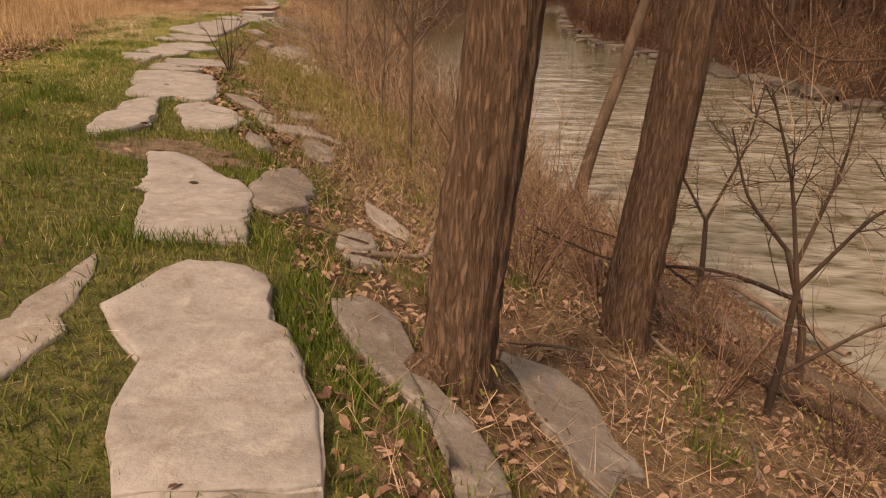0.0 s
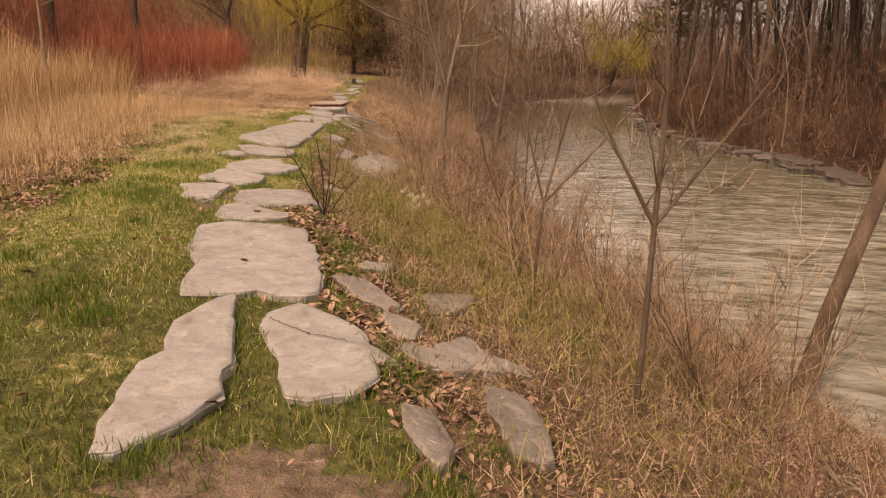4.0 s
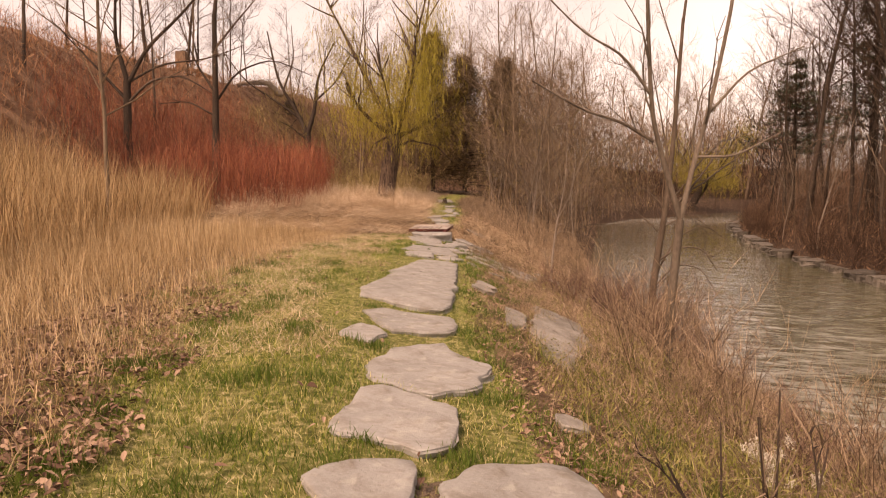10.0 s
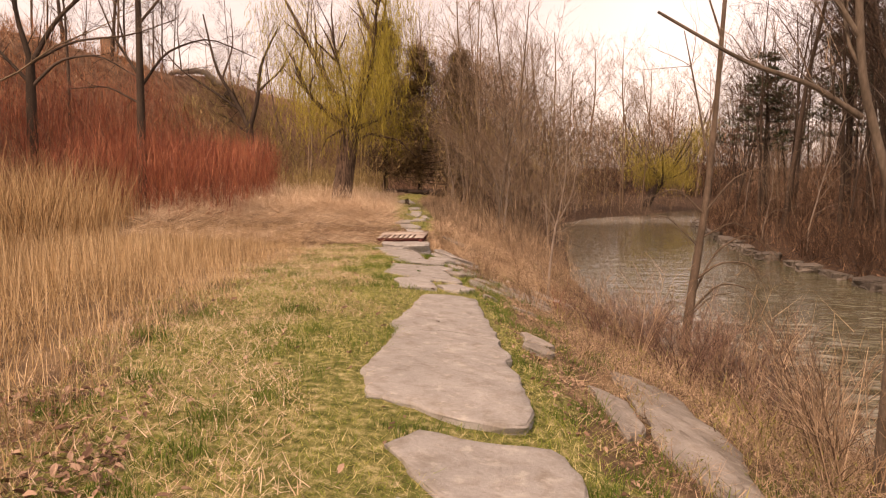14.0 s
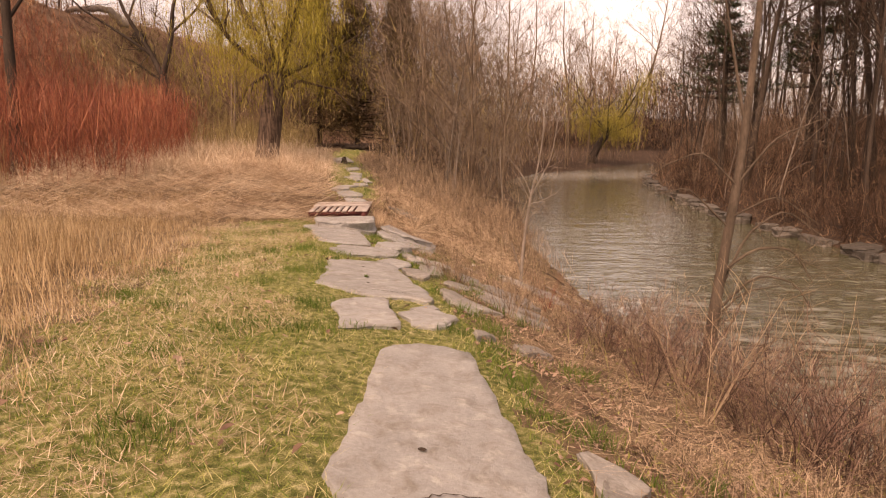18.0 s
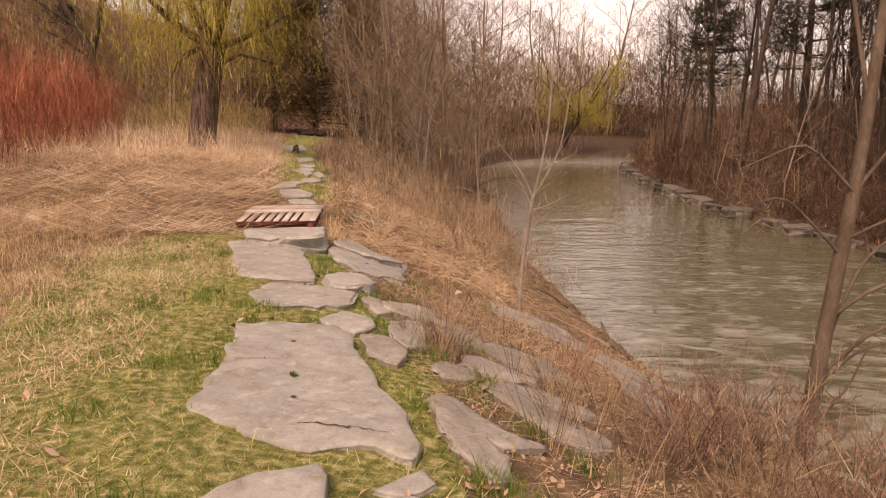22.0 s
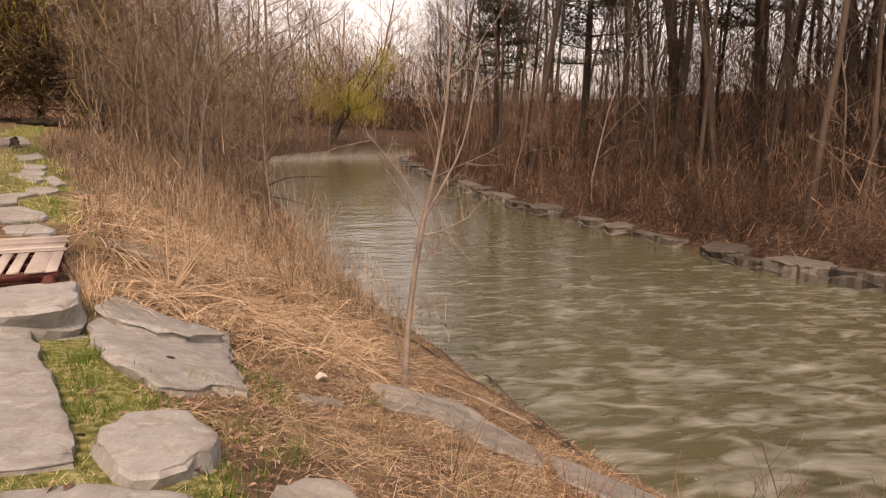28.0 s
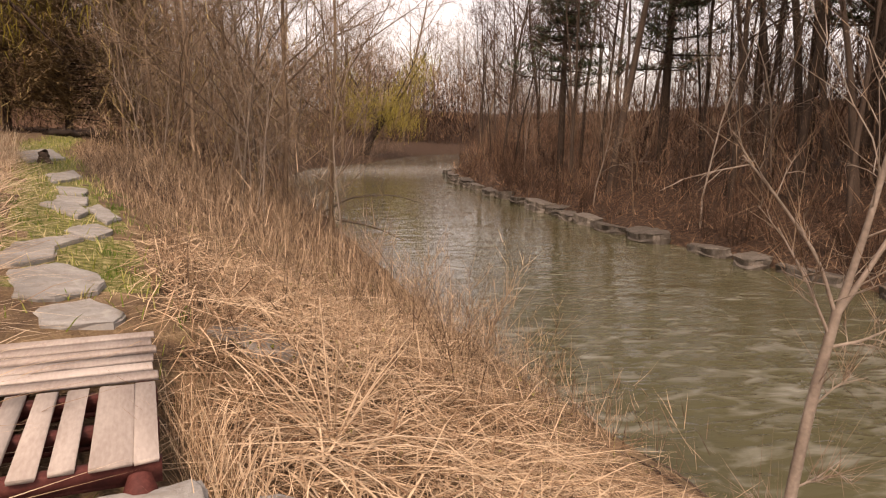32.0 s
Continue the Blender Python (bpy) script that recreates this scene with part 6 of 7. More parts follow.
YOUNG = [tree_meshes(260 + k, h, r, kids=kd, bark=bk, lean=ln, start=0.25, twigs=3, twig_len=0.6, seg=1.0, sides=(5, 3, 3), spread=1.2, lift=0.02, wander=0.16) for k, (h, r, kd, bk, ln) in enumerate((
    (6.5, 0.035, 10, PALEBARK, (0.1, 0.05)), (5.0, 0.024, 10, WOODBARK, (-0.22, 0.05)), (7.5, 0.036, 12, WOODBARK, (0.16, -0.1)), (5.8, 0.03, 10, PALEBARK, (-0.06, -0.04))))]
SHRUBS, DARKSHRUBS = [], []
for k in range(5):
    rng = np.random.default_rng(300 + k)
    geos, ends, tri = (Geo(), Geo()), [], Geo()
    for q in range(9):
        a = rng.uniform(0, 2 * math.pi)
        sprout(rng, geos, ends, (0.06 * math.cos(a), 0.06 * math.sin(a), -0.05), (0.45 * math.cos(a), 0.45 * math.sin(a), 1), rng.uniform(0.7, 1.6), 0.008, 0, 1, 7, 0.16, 0.03, 0.7, 0.42, 0.25, (3, 3), 0.4)
    twiggy(rng, None, tri, ends, 6, 0.26, 0.005)
    SHRUBS.append((geos[0].mesh("stems", TANGLE), geos[1].mesh("branches", TANGLE), tri.mesh("twigs", TANGLE, False)))
    DARKSHRUBS.append((geos[0].mesh("stems", DARKTWIG), geos[1].mesh("branches", DARKTWIG), tri.mesh("twigs", DARKTWIG, False)))

# the far bank's woods
rng = np.random.default_rng(41)
count = 0
while count < 215:
    yy = rng.uniform(14, 105)
    if count >= 115:
        yy = rng.uniform(18, 52)
    if 58 < yy < 80 and rng.uniform() < 0.35:
        continue
    u = (3.2 if yy < 36 else 1.8) + 26 * rng.uniform(0, 1) ** (1.4 if count < 115 else 0.8)
    xx = float(np.interp(yy, *FAR)) + u
    plant(WOODS[rng.integers(0, 4)], xx, yy, "bare dark tree in the woods across the river", group="trees of the far bank", scale=rng.uniform(0.85, 1.3), turn=rng.uniform(0, 360))
    count += 1
# woods beyond the willow and along the near bank
count = 0
while count < 80:
    yy = rng.uniform(46, 125)
    lo, hi = max(edge(yy) + 1.6, float(np.interp(yy, *FOOT)) - 16), float(np.interp(yy, *NEAR)) - 0.8
    if rng.uniform() < 0.45 and yy > 58:
        lo, hi = float(np.interp(yy, *FOOT)) - 10, edge(yy) - 3
    if hi <= lo:
        continue
    plant(WOODS[rng.integers(4, 8)], rng.uniform(lo, hi), yy, "bare grey-brown tree in the wood by the river", group="trees of the near wood", scale=rng.uniform(0.75, 1.25), turn=rng.uniform(0, 360))
    count += 1
for k in range(85):
    yy = rng.uniform(45, 97)
    lo, hi = edge(yy) + 1.8, float(np.interp(yy, *NEAR)) - 0.4
    plant(YOUNG[k % 4], lo + (hi - lo) * rng.uniform(0, 1), yy, "slim bare sapling in the thicket by the river", "sapling", "sapling", "saplings of the near wood", rng.uniform(0.6, 1.1), rng.uniform(0, 360))
for k in range(22):
    yy = rng.uniform(15, 90)
    plant(YOUNG[k % 4], float(np.interp(yy, *FAR)) + rng.uniform(1.0, 9), yy, "slim bare sapling above the far bank", "sapling", "sapling", "saplings of the far bank", rng.uniform(0.6, 1.2), rng.uniform(0, 360))
# along the crest and slope of the hill
for k in range(30):
    yy = rng.uniform(26, 112)
    plant(WOODS[rng.integers(0, 5)], rng.uniform(-36, -20), yy, "bare tree on the hillside", group="trees of the hill", scale=rng.uniform(0.5, 0.8), turn=rng.uniform(0, 360))
for xx, yy, k, s in ((-8.8, 24.0, 4, 0.7), (-16.5, 44.0, 0, 0.7), (-19.0, 37.0, 2, 0.6)):
    plant(WOODS[k], xx, yy, "bare slender tree rising from the reeds", group="trees of the meadow", scale=s, turn=70 * k)
for k in range(16):
    yy = rng.uniform(44, 104)
    plant(WOODS[rng.integers(0, 4)], float(np.interp(yy, *FOOT)) - rng.uniform(8.5, 12), yy, "bare dark tree on the crest of the hill", group="trees of the hill", scale=rng.uniform(0.55, 0.85), turn=rng.uniform(0, 360))
# distant woods as one mass
far_wood = Geo()
far_twig = Geo()
src = []
for m3 in WOODS[:5]:
    arrs = []
    for me in m3:
        v = np.empty(len(me.vertices) * 3, np.float32)
        me.vertices.foreach_get("co", v)
        k = len(me.polygons[0].vertices)
        f = np.empty(len(me.polygons) * k, np.int32)
        me.polygons.foreach_get("vertices", f)
        arrs.append((v.reshape(-1, 3), f.reshape(-1, k)))
    src.append(arrs)
rng = np.random.default_rng(43)
for q in range(86):
    if q < 72:
        xx, yy = rng.uniform(-30, 90), rng.uniform(134, 175)
    else:
        xx, yy = rng.uniform(46, 75), rng.uniform(15, 130)
    a, s = rng.uniform(0, 6.28), rng.uniform(1.2, 1.7) if 10 < xx < 70 and yy > 130 else rng.uniform(0.9, 1.3)
    rot = np.array([[math.cos(a), -math.sin(a), 0], [math.sin(a), math.cos(a), 0], [0, 0, 1]]) * s
    at = np.array([xx, yy, float(land(xx, yy))])
    for idx, (v, f) in enumerate(src[rng.integers(0, 5)]):
        (far_twig if idx == 2 else far_wood).add(v @ rot.T + at, f)
woods = part("far_woods", far_wood, WOODBARK)
tagged(woods, "bare woods in the distance", "woods", kind="stuff")
tagged(part("far_wood_twigs", far_twig, TWIG, smooth=False), "haze of fine twigs in the distant woods", "woods", kind="stuff")

# shrubs
rng = np.random.default_rng(44)
for k in range(120):
    yy = rng.uniform(0, 30) if k < 90 else rng.uniform(30, 62)
    e, r2 = edge(yy), float(np.interp(yy, *NEAR))
    f = rng.uniform(0.35, 0.97)
    xx = e + (r2 - e) * f
    if xx > 4.8 and yy < 5.5 or xx < 1.1 + e and yy < 32 or 21 < yy < 33 and (k % 3 or yy > 27):
        continue
    plant(SHRUBS[k % 5], xx, yy, "leafless shrub with thin reddish stems", "shrub", "shrub", "shrubs of the river bank", rng.uniform(0.5, 1.1), rng.uniform(0, 360))
for k in range(110):
    yy = rng.uniform(12, 85)
    plant(DARKSHRUBS[k % 5], float(np.interp(yy, *FAR)) + rng.uniform(0.3, 6), yy, "leafless brown shrub above the far bank", "shrub", "shrub", "shrubs of the far bank", rng.uniform(0.9, 1.7), rng.uniform(0, 360))
for k in range(46):
    yy = rng.uniform(14, 70)
    plant(DARKSHRUBS[k % 5], float(np.interp(yy, *FAR)) + rng.uniform(0.1, 1.4), yy, "dark leafless brush overhanging the far bank stones", "shrub", "shrub", "shrubs of the far bank", rng.uniform(0.7, 1.2), rng.uniform(0, 360))
rng = np.random.default_rng(46)
for xx, yy in ((0.5, 24.35), (0.62, 24.6), (1.35, 24.7), (1.75, 24.95), (2.1, 24.3), (0.75, 25.3), (1.4, 25.9), (2.3, 25.6), (1.0, 22.6), (1.5, 23.2), (2.6, 26.6), (1.9, 27.2), (1.2, 21.9), (2.9, 24.0)):
    clump = thing("stem_clump", xx, yy, float(land(xx, yy)), "clump of thin upright reddish stems between slabs", "shrub", "stem clumps of the bank")
    g = Geo()
    for k in range(16):
        a, ln = rng.uniform(0, 6.28), rng.uniform(0.35, 0.85)
        o = np.array([math.cos(a), math.sin(a), 0]) * rng.uniform(0, 0.09)
        tip = o + np.array([math.cos(a) * 0.4 * ln, math.sin(a) * 0.4 * ln, ln * 0.9]) + rng.normal(0, 0.03, 3)
        tube(g, [o - np.array([0, 0, 0.05]), (o + tip) / 2 + rng.normal(0, 0.012, 3), tip], [0.0034, 0.0024, 0.001], 3)
    tagged(part("stem", g, DRED if xx > 2.2 else TANGLE, clump), kind="stuff")
for xx, yy, s in ((0.55, 23.9, 0.45), (0.75, 24.6, 0.5), (0.35, 24.9, 0.4), (1.2, 23.2, 0.5), (1.6, 24.2, 0.55), (2.4, 23.4, 0.6), (3.0, 22.8, 0.7), (3.4, 24.2, 0.55), (2.8, 25.2, 0.5), (3.9, 23.2, 0.65), (2.2, 22.2, 0.6), (3.5, 21.6, 0.75), (4.3, 22.4, 0.7)):
    plant(SHRUBS[int(s * 100) % 5], xx, yy, "low reddish shrub between the bank slabs", "shrub", "shrub", "shrubs between the slabs", s, xx * 300)

# thick reddish shrubs low on the bank, in front of the water
RUDDY = mat("ruddy_twig", [(0.06, 0.034, 0.026), (0.17, 0.1, 0.075), (0.32, 0.2, 0.15)], 0.8, 0.8, 8, 0, island=0.6)
THICK = []
for k in range(3):
    rng = np.random.default_rng(330 + k)
    geos, ends, tri = (Geo(), Geo()), [], Geo()
    for q in range(17):
        a = rng.uniform(0, 2 * math.pi)
        sprout(rng, geos, ends, (0.1 * math.cos(a), 0.1 * math.sin(a), -0.05), (0.5 * math.cos(a), 0.5 * math.sin(a), 1), rng.uniform(0.6, 1.5), 0.009, 0, 2, 6, 0.2, 0.02, 0.75, 0.45, 0.15, (4, 3, 3), 0.3)
    twiggy(rng, None, tri, ends, 3, 0.16, 0.0035)
    THICK.append((geos[0].mesh("stems", RUDDY), geos[1].mesh("branches", RUDDY), tri.mesh("twigs", RUDDY, False)))
for k, (xx, yy, sc) in enumerate(((2.9, 19.7, 0.8), (3.5, 19.9, 1.0), (3.9, 20.3, 1.1), (3.1, 20.7, 0.75), (4.4, 19.6, 1.0), (2.4, 21.6, 0.6), (3.2, 22.4, 0.8), (4.1, 22.0, 0.9), (4.6, 23.2, 0.9), (2.6, 23.6, 0.65),
                                  (3.6, 23.9, 0.8), (4.1, 25.0, 0.8), (4.5, 26.0, 0.75), (2.9, 24.5, 0.55), (4.7, 21.2, 1.0), (1.9, 22.9, 0.5), (3.4, 18.3, 0.7), (4.3, 17.4, 0.8), (3.1, 12.4, 0.6), (3.9, 13.4, 0.8), (4.5, 1.9, 0.6), (5.2, 2.3, 0.7), (4.7, 2.9, 0.7), (5.7, 1.7, 0.6), (5.35, 0.75, 0.5), (5.5, 3.2, 0.75), (4.2, 3.9, 0.6), (6.1, 0.5, 0.55))):
    plant(THICK[k % 3], xx, yy, "dense ruddy leafless shrub low on the bank", "shrub", "shrub", "ruddy shrubs of the bank", sc, 77 * k)


def limb_tree(name, x, y, label, trunk, r0, r1, limbs, bark, seed, ridges=0.0, sides=10, twigs=3, side_kids=4, twig_len=0.35, category="tree"):
    """A tree whose trunk and main limbs follow given lines; the finer branches grow from them."""
    rng = np.random.default_rng(seed)
    top = thing(name, x, y, float(land(x, y)), label, category)

    def smooth_line(pts, n):
        pts = np.asarray(pts, float)
        s = np.linspace(0, len(pts) - 1, n)
        line = np.stack([np.interp(s, np.arange(len(pts)), pts[:, c]) for c in range(3)], -1)
        line[1:-1] = (line[:-2] + 2 * line[1:-1] + line[2:]) / 4
        return line

    g = Geo()
    n = 44 if ridges else 12
    line = smooth_line(trunk, n)
    rad = np.interp(np.linspace(0, 1, n), [0, 0.06, 0.16, 1], [r0 * 1.5, r0 * 1.18, r0, r1])
    if ridges:
        tube(g, line, rad, sides, ridges, rng)
    else:
        tube(g, line, rad, sides)
    part("trunk", g, bark, top)
    ends, geos = [], (Geo(), Geo())
    for pts, a, b2 in limbs:
        ln = smooth_line(pts, max(5, len(pts) * 3))
        lg = Geo()
        tube(lg, ln, np.linspace(a, b2, len(ln)), 7)
        limb = part("limb", lg, bark, top)
        total = np.linalg.norm(np.diff(ln, axis=0), axis=1).sum()
        for q in range(int(side_kids * rng.uniform(0.8, 1.3))):
            k = rng.integers(1, len(ln) - 1)
            way = (ln[k + 1] - ln[k]) / np.linalg.norm(ln[k + 1] - ln[k]) * 0.7 + rng.normal(0, 0.5, 3)
            sprout(rng, geos, ends, ln[k], way, total * rng.uniform(0.2, 0.42), max(0.005, b2 * 0.8), 1, 2, 4, 0.18, 0.03, 0.8, 0.5, 0.2, (5, 4, 3), 0.22)
    if geos[1].v:
        tagged(part("crown", geos[1], bark, top), kind="stuff")
    if ends and twigs:
        tri = Geo()
        twiggy(rng, None, tri, ends, twigs, twig_len, 0.006)
        tagged(part("twig_haze", tri, TWIG, top, smooth=False), kind="stuff")
    return top


# two stout trees at the start of the walk
t1 = limb_tree("leaning_tree", 3.72, -0.2, "stout tree with deeply furrowed brown bark", [(0, 0, -0.3), (0.03, 0.02, 0.2), (0.17, 0.06, 1.2), (0.34, 0.12, 2.6), (0.5, 0.2, 5)], 0.145, 0.11,
               [([(0.5, 0.2, 5), (0.9, 0.3, 7), (1.1, 0.8, 9)], 0.1, 0.04), ([(0.5, 0.2, 5), (0.1, 0.2, 7.2), (-0.5, 0.7, 9.2)], 0.09, 0.03)], BARK, 501, 0.06, 54)
t2 = limb_tree("leaning_tree", 4.97, 1.25, "furrowed brown tree leaning over the bank", [(0, 0, -0.3), (0.05, 0.05, 0.3), (0.22, 0.1, 1.4), (0.4, 0.15, 2.8), (0.65, 0.3, 5)], 0.155, 0.12,
               [([(0.8, 0.3, 5), (1.3, 0.6, 7), (1.9, 0.7, 9)], 0.1, 0.04), ([(0.8, 0.3, 5), (0.4, 0.9, 7.2), (0.4, 1.2, 9)], 0.1, 0.04),
                ([(0.4, 0.15, 2.9), (0.7, 0.7, 2.5), (1.08, 0.54, 1.85), (1.32, 0.38, 1.69), (1.7, 0.16, 1.74), (1.54, 0.22, 1.67), (1.4, 0.31, 1.57), (1.3, 0.36, 1.42), (1.32, 0.34, 1.32)], 0.014, 0.004)], BARK, 502, 0.06, 54)
knot = Geo()
tube(knot, [(-0.24, -0.1, -0.12), (-0.17, -0.08, 0.02), (-0.1, -0.04, 0.1), (-0.02, 0, 0.14)], [0.06, 0.11, 0.1, 0.05], 12, 0.05, np.random.default_rng(5))
part("root_burl", knot, BARK, t1, "rounded burl at the foot")
limb_tree("leaning_tree", 6.75, 8.4, "slim trunk leaning out over the river", [(0, 0, -0.3), (0.25, 0.1, 0.8), (0.75, 0.2, 2.2), (1.4, 0.3, 4.5), (1.9, 0.4, 7)], 0.105, 0.06,
          [([(1.4, 0.3, 4.5), (1.0, 0.8, 6), (1.2, 1.3, 7.5)], 0.05, 0.02), ([(1.9, 0.4, 7), (2.5, 0.5, 8.6)], 0.06, 0.02)], BROWNBARK, 503, twigs=4)
limb_tree("sapling", 3.87, 5.42, "thin forked sapling with a brown stem", [(0, 0, -0.1), (0.03, 0, 0.6), (0.06, 0.02, 1.35)], 0.024, 0.018,
          [([(0.06, 0.02, 1.35), (-0.22, 0.02, 1.85), (-0.5, 0.1, 2.5)], 0.016, 0.006), ([(0.06, 0.02, 1.35), (0.08, 0.0, 2.2), (0.02, 0, 3.1)], 0.02, 0.008), ([(0.06, 0.02, 1.35), (0.45, 0.05, 1.85), (0.8, 0.1, 2.3)], 0.016, 0.006)], BROWNBARK, 504, twigs=3, side_kids=7)
limb_tree("sapling", 3.68, 9.6, "multi-stemmed sapling with fine reddish twigs", [(0, 0, -0.1), (0.0, 0, 0.5), (0.04, 0.02, 1.1)], 0.015, 0.01,
          [([(0, 0, 0.4), (-0.35, 0.1, 1.2), (-0.6, 0.1, 2.2)], 0.009, 0.004), ([(0.04, 0, 1.1), (0.1, 0.1, 2.2), (0.2, 0, 3.2)], 0.01, 0.004), ([(0, 0, 0.7), (0.3, 0.1, 1.5), (0.5, 0.1, 2.5)], 0.009, 0.004)], BROWNBARK, 505, twigs=5, side_kids=9)
limb_tree("sapling", 3.75, 11.0, "slim sapling with several upright stems", [(0, 0, -0.1), (0.0, 0, 0.9), (0.1, 0, 2.4)], 0.018, 0.008,
          [([(0, 0, 0.1), (0.3, 0.1, 1.1), (0.4, 0.1, 2.4)], 0.011, 0.004), ([(0, 0, 0.1), (-0.25, 0, 1.1), (-0.3, 0.1, 2.5)], 0.011, 0.004)], BROWNBARK, 506, twigs=4, side_kids=7)
limb_tree("sapling", 3.6, 8.2, "forked sapling above the water", [(0, 0, -0.1), (0.05, 0, 0.7), (0.1, 0.0, 1.1)], 0.02, 0.014,
          [([(0.1, 0, 1.1), (0.7, 0.1, 1.7), (1.2, 0.2, 2.2)], 0.013, 0.005), ([(0.1, 0, 1.1), (-0.1, 0.1, 2), (-0.35, 0.2, 3.0)], 0.014, 0.005), ([(0.1, 0, 1.1), (0.4, 0.1, 2.2), (0.9, 0.1, 3.4)], 0.014, 0.005)], BROWNBARK, 507, twigs=4, side_kids=7)
limb_tree("dead_stalk", 1.37, 8.62, "bare upright stalk among dead leaves", [(0, 0, -0.05), (0.02, 0, 0.45), (-0.03, 0, 0.9)], 0.009, 0.005,
          [([(0, 0, 0.1), (-0.2, 0.05, 0.5), (-0.3, 0.1, 0.7)], 0.009, 0.004), ([(0, 0, 0.0), (0.15, 0, 0.5), (0.2, 0, 0.8)], 0.008, 0.003), ([(0, 0, 0), (0.08, 0.1, 0.5), (0.1, 0.15, 0.95)], 0.008, 0.003), ([(0, 0, 0), (-0.1, 0.1, 0.4), (-0.12, 0.1, 0.85)], 0.007, 0.003), ([(0, 0, 0), (0.25, -0.05, 0.35), (0.4, -0.1, 0.5)], 0.006, 0.003)], DARKBARK, 508, twigs=4, side_kids=3, category="shrub")
limb_tree("shrub", 6.7, 1.9, "dark crooked shrub leaning over the water", [(0, 0, -0.1), (-0.05, 0, 0.5), (-0.25, 0.05, 1.1)], 0.035, 0.022,
          [([(-0.25, 0.05, 1.1), (-0.6, 0.1, 1.5), (-0.75, 0.15, 2.0)], 0.018, 0.006), ([(-0.1, 0, 0.7), (-0.7, 0.1, 0.95), (-1.5, 0.2, 1.0), (-2.1, 0.2, 1.3)], 0.02, 0.006), ([(-0.2, 0, 1.0), (0.1, 0.1, 1.7), (0.15, 0.1, 2.3)], 0.018, 0.005)], DARKBARK, 531, twigs=3, side_kids=8, category="shrub")
limb_tree("shrub", 6.2, 2.9, "dark branching shrub on the bank", [(0, 0, -0.1), (0.1, 0, 0.4), (0.1, 0.05, 0.9)], 0.03, 0.02,
          [([(0.1, 0.05, 0.9), (-0.2, 0.1, 1.4), (-0.5, 0.15, 1.7)], 0.015, 0.005), ([(0.1, 0.05, 0.9), (0.4, 0.1, 1.5), (0.5, 0.1, 2.1)], 0.016, 0.005), ([(0.05, 0, 0.3), (-0.5, 0.1, 0.7), (-1.1, 0.2, 0.9)], 0.014, 0.005)], DARKBARK, 532, twigs=3, side_kids=7, category="shrub")
limb_tree("shrub", 5.6, 0.6, "tangled dark shrub beside the leaning tree", [(0, 0, -0.1), (0.05, 0, 0.4), (0.1, 0.05, 0.8)], 0.025, 0.018,
          [([(0.1, 0.05, 0.8), (0.5, 0.1, 1.2), (0.9, 0.15, 1.3)], 0.014, 0.005), ([(0.1, 0.05, 0.8), (0.0, 0.1, 1.4), (-0.2, 0.1, 1.9)], 0.014, 0.005), ([(0.05, 0, 0.3), (0.6, 0.1, 0.5), (1.2, 0.2, 0.6)], 0.014, 0.005)], DARKBARK, 533, twigs=3, side_kids=7, category="shrub")
# the forked tree on the bank
limb_tree("forked_tree", 2.9, 15.6, "forked grey tree on the bank", [(0, 0, -0.25), (0.02, 0, 0.4), (0.06, 0.0, 1.3), (0.14, 0, 2.2)], 0.06, 0.05,
          [([(0.14, 0, 2.2), (-0.05, 0.05, 2.85), (-0.22, 0.1, 3.5), (-0.3, 0.1, 4.6), (-0.35, 0.2, 7)], 0.042, 0.02),
           ([(0.14, 0, 2.2), (0.3, 0.05, 2.9), (0.5, 0.1, 3.6), (0.8, 0.2, 5), (1.0, 0.2, 7)], 0.038, 0.018),
           ([(-0.2, 0.1, 3.2), (-0.6, 0.1, 3.45), (-1.1, 0.1, 3.6), (-1.75, 0.2, 4.0)], 0.026, 0.011),
           ([(-0.25, 0.1, 3.8), (-0.6, 0.1, 4.3), (-1.1, 0.2, 4.6), (-1.7, 0.2, 5.2)], 0.022, 0.009),
           ([(0.35, 0.05, 3.0), (0.8, 0.0, 3.0), (1.4, 0.1, 3.3)], 0.02, 0.008),
           ([(0.45, 0.1, 3.5), (1.0, 0.2, 4.1), (1.7, 0.2, 4.4)], 0.022, 0.008)], GREYBARK, 509, twigs=3, side_kids=5)
# a dark spreading tree on the slope above the thicket
limb_tree("spreading_tree", -12.6, 62.0, "dark bare tree with wide curving limbs", [(0, 0, -0.3), (0.1, 0, 0.6), (0.1, 0, 1.6)], 0.3, 0.24,
          [([(0.1, 0, 1.4), (-0.7, 0.2, 3.2), (-2.2, 0.3, 5.6), (-3.0, 0.4, 9.5)], 0.2, 0.05), ([(0.1, 0, 1.6), (0.7, 0.1, 3.6), (0.9, 0.2, 6.0), (2.2, 0.2, 8.5)], 0.2, 0.05), ([(-0.5, 0.1, 2.8), (-2.4, -0.2, 4.2), (-4.6, -0.3, 5.6), (-6.4, 0, 8)], 0.1, 0.03),
           ([(0.8, 0.1, 4.2), (2.3, 0.4, 5.6), (3.6, 0.6, 8.0)], 0.09, 0.03), ([(0.0, 0, 1.2), (-1.6, 0.5, 2.4), (-3.0, 0.6, 2.9), (-4.6, 0.6, 3.9)], 0.08, 0.02), ([(-1.8, 0.3, 5.0), (-1.0, 0.6, 7.4), (-1.2, 0.8, 10)], 0.08, 0.02)], DARKBARK, 521, sides=9, twigs=4, side_kids=7, twig_len=0.8)
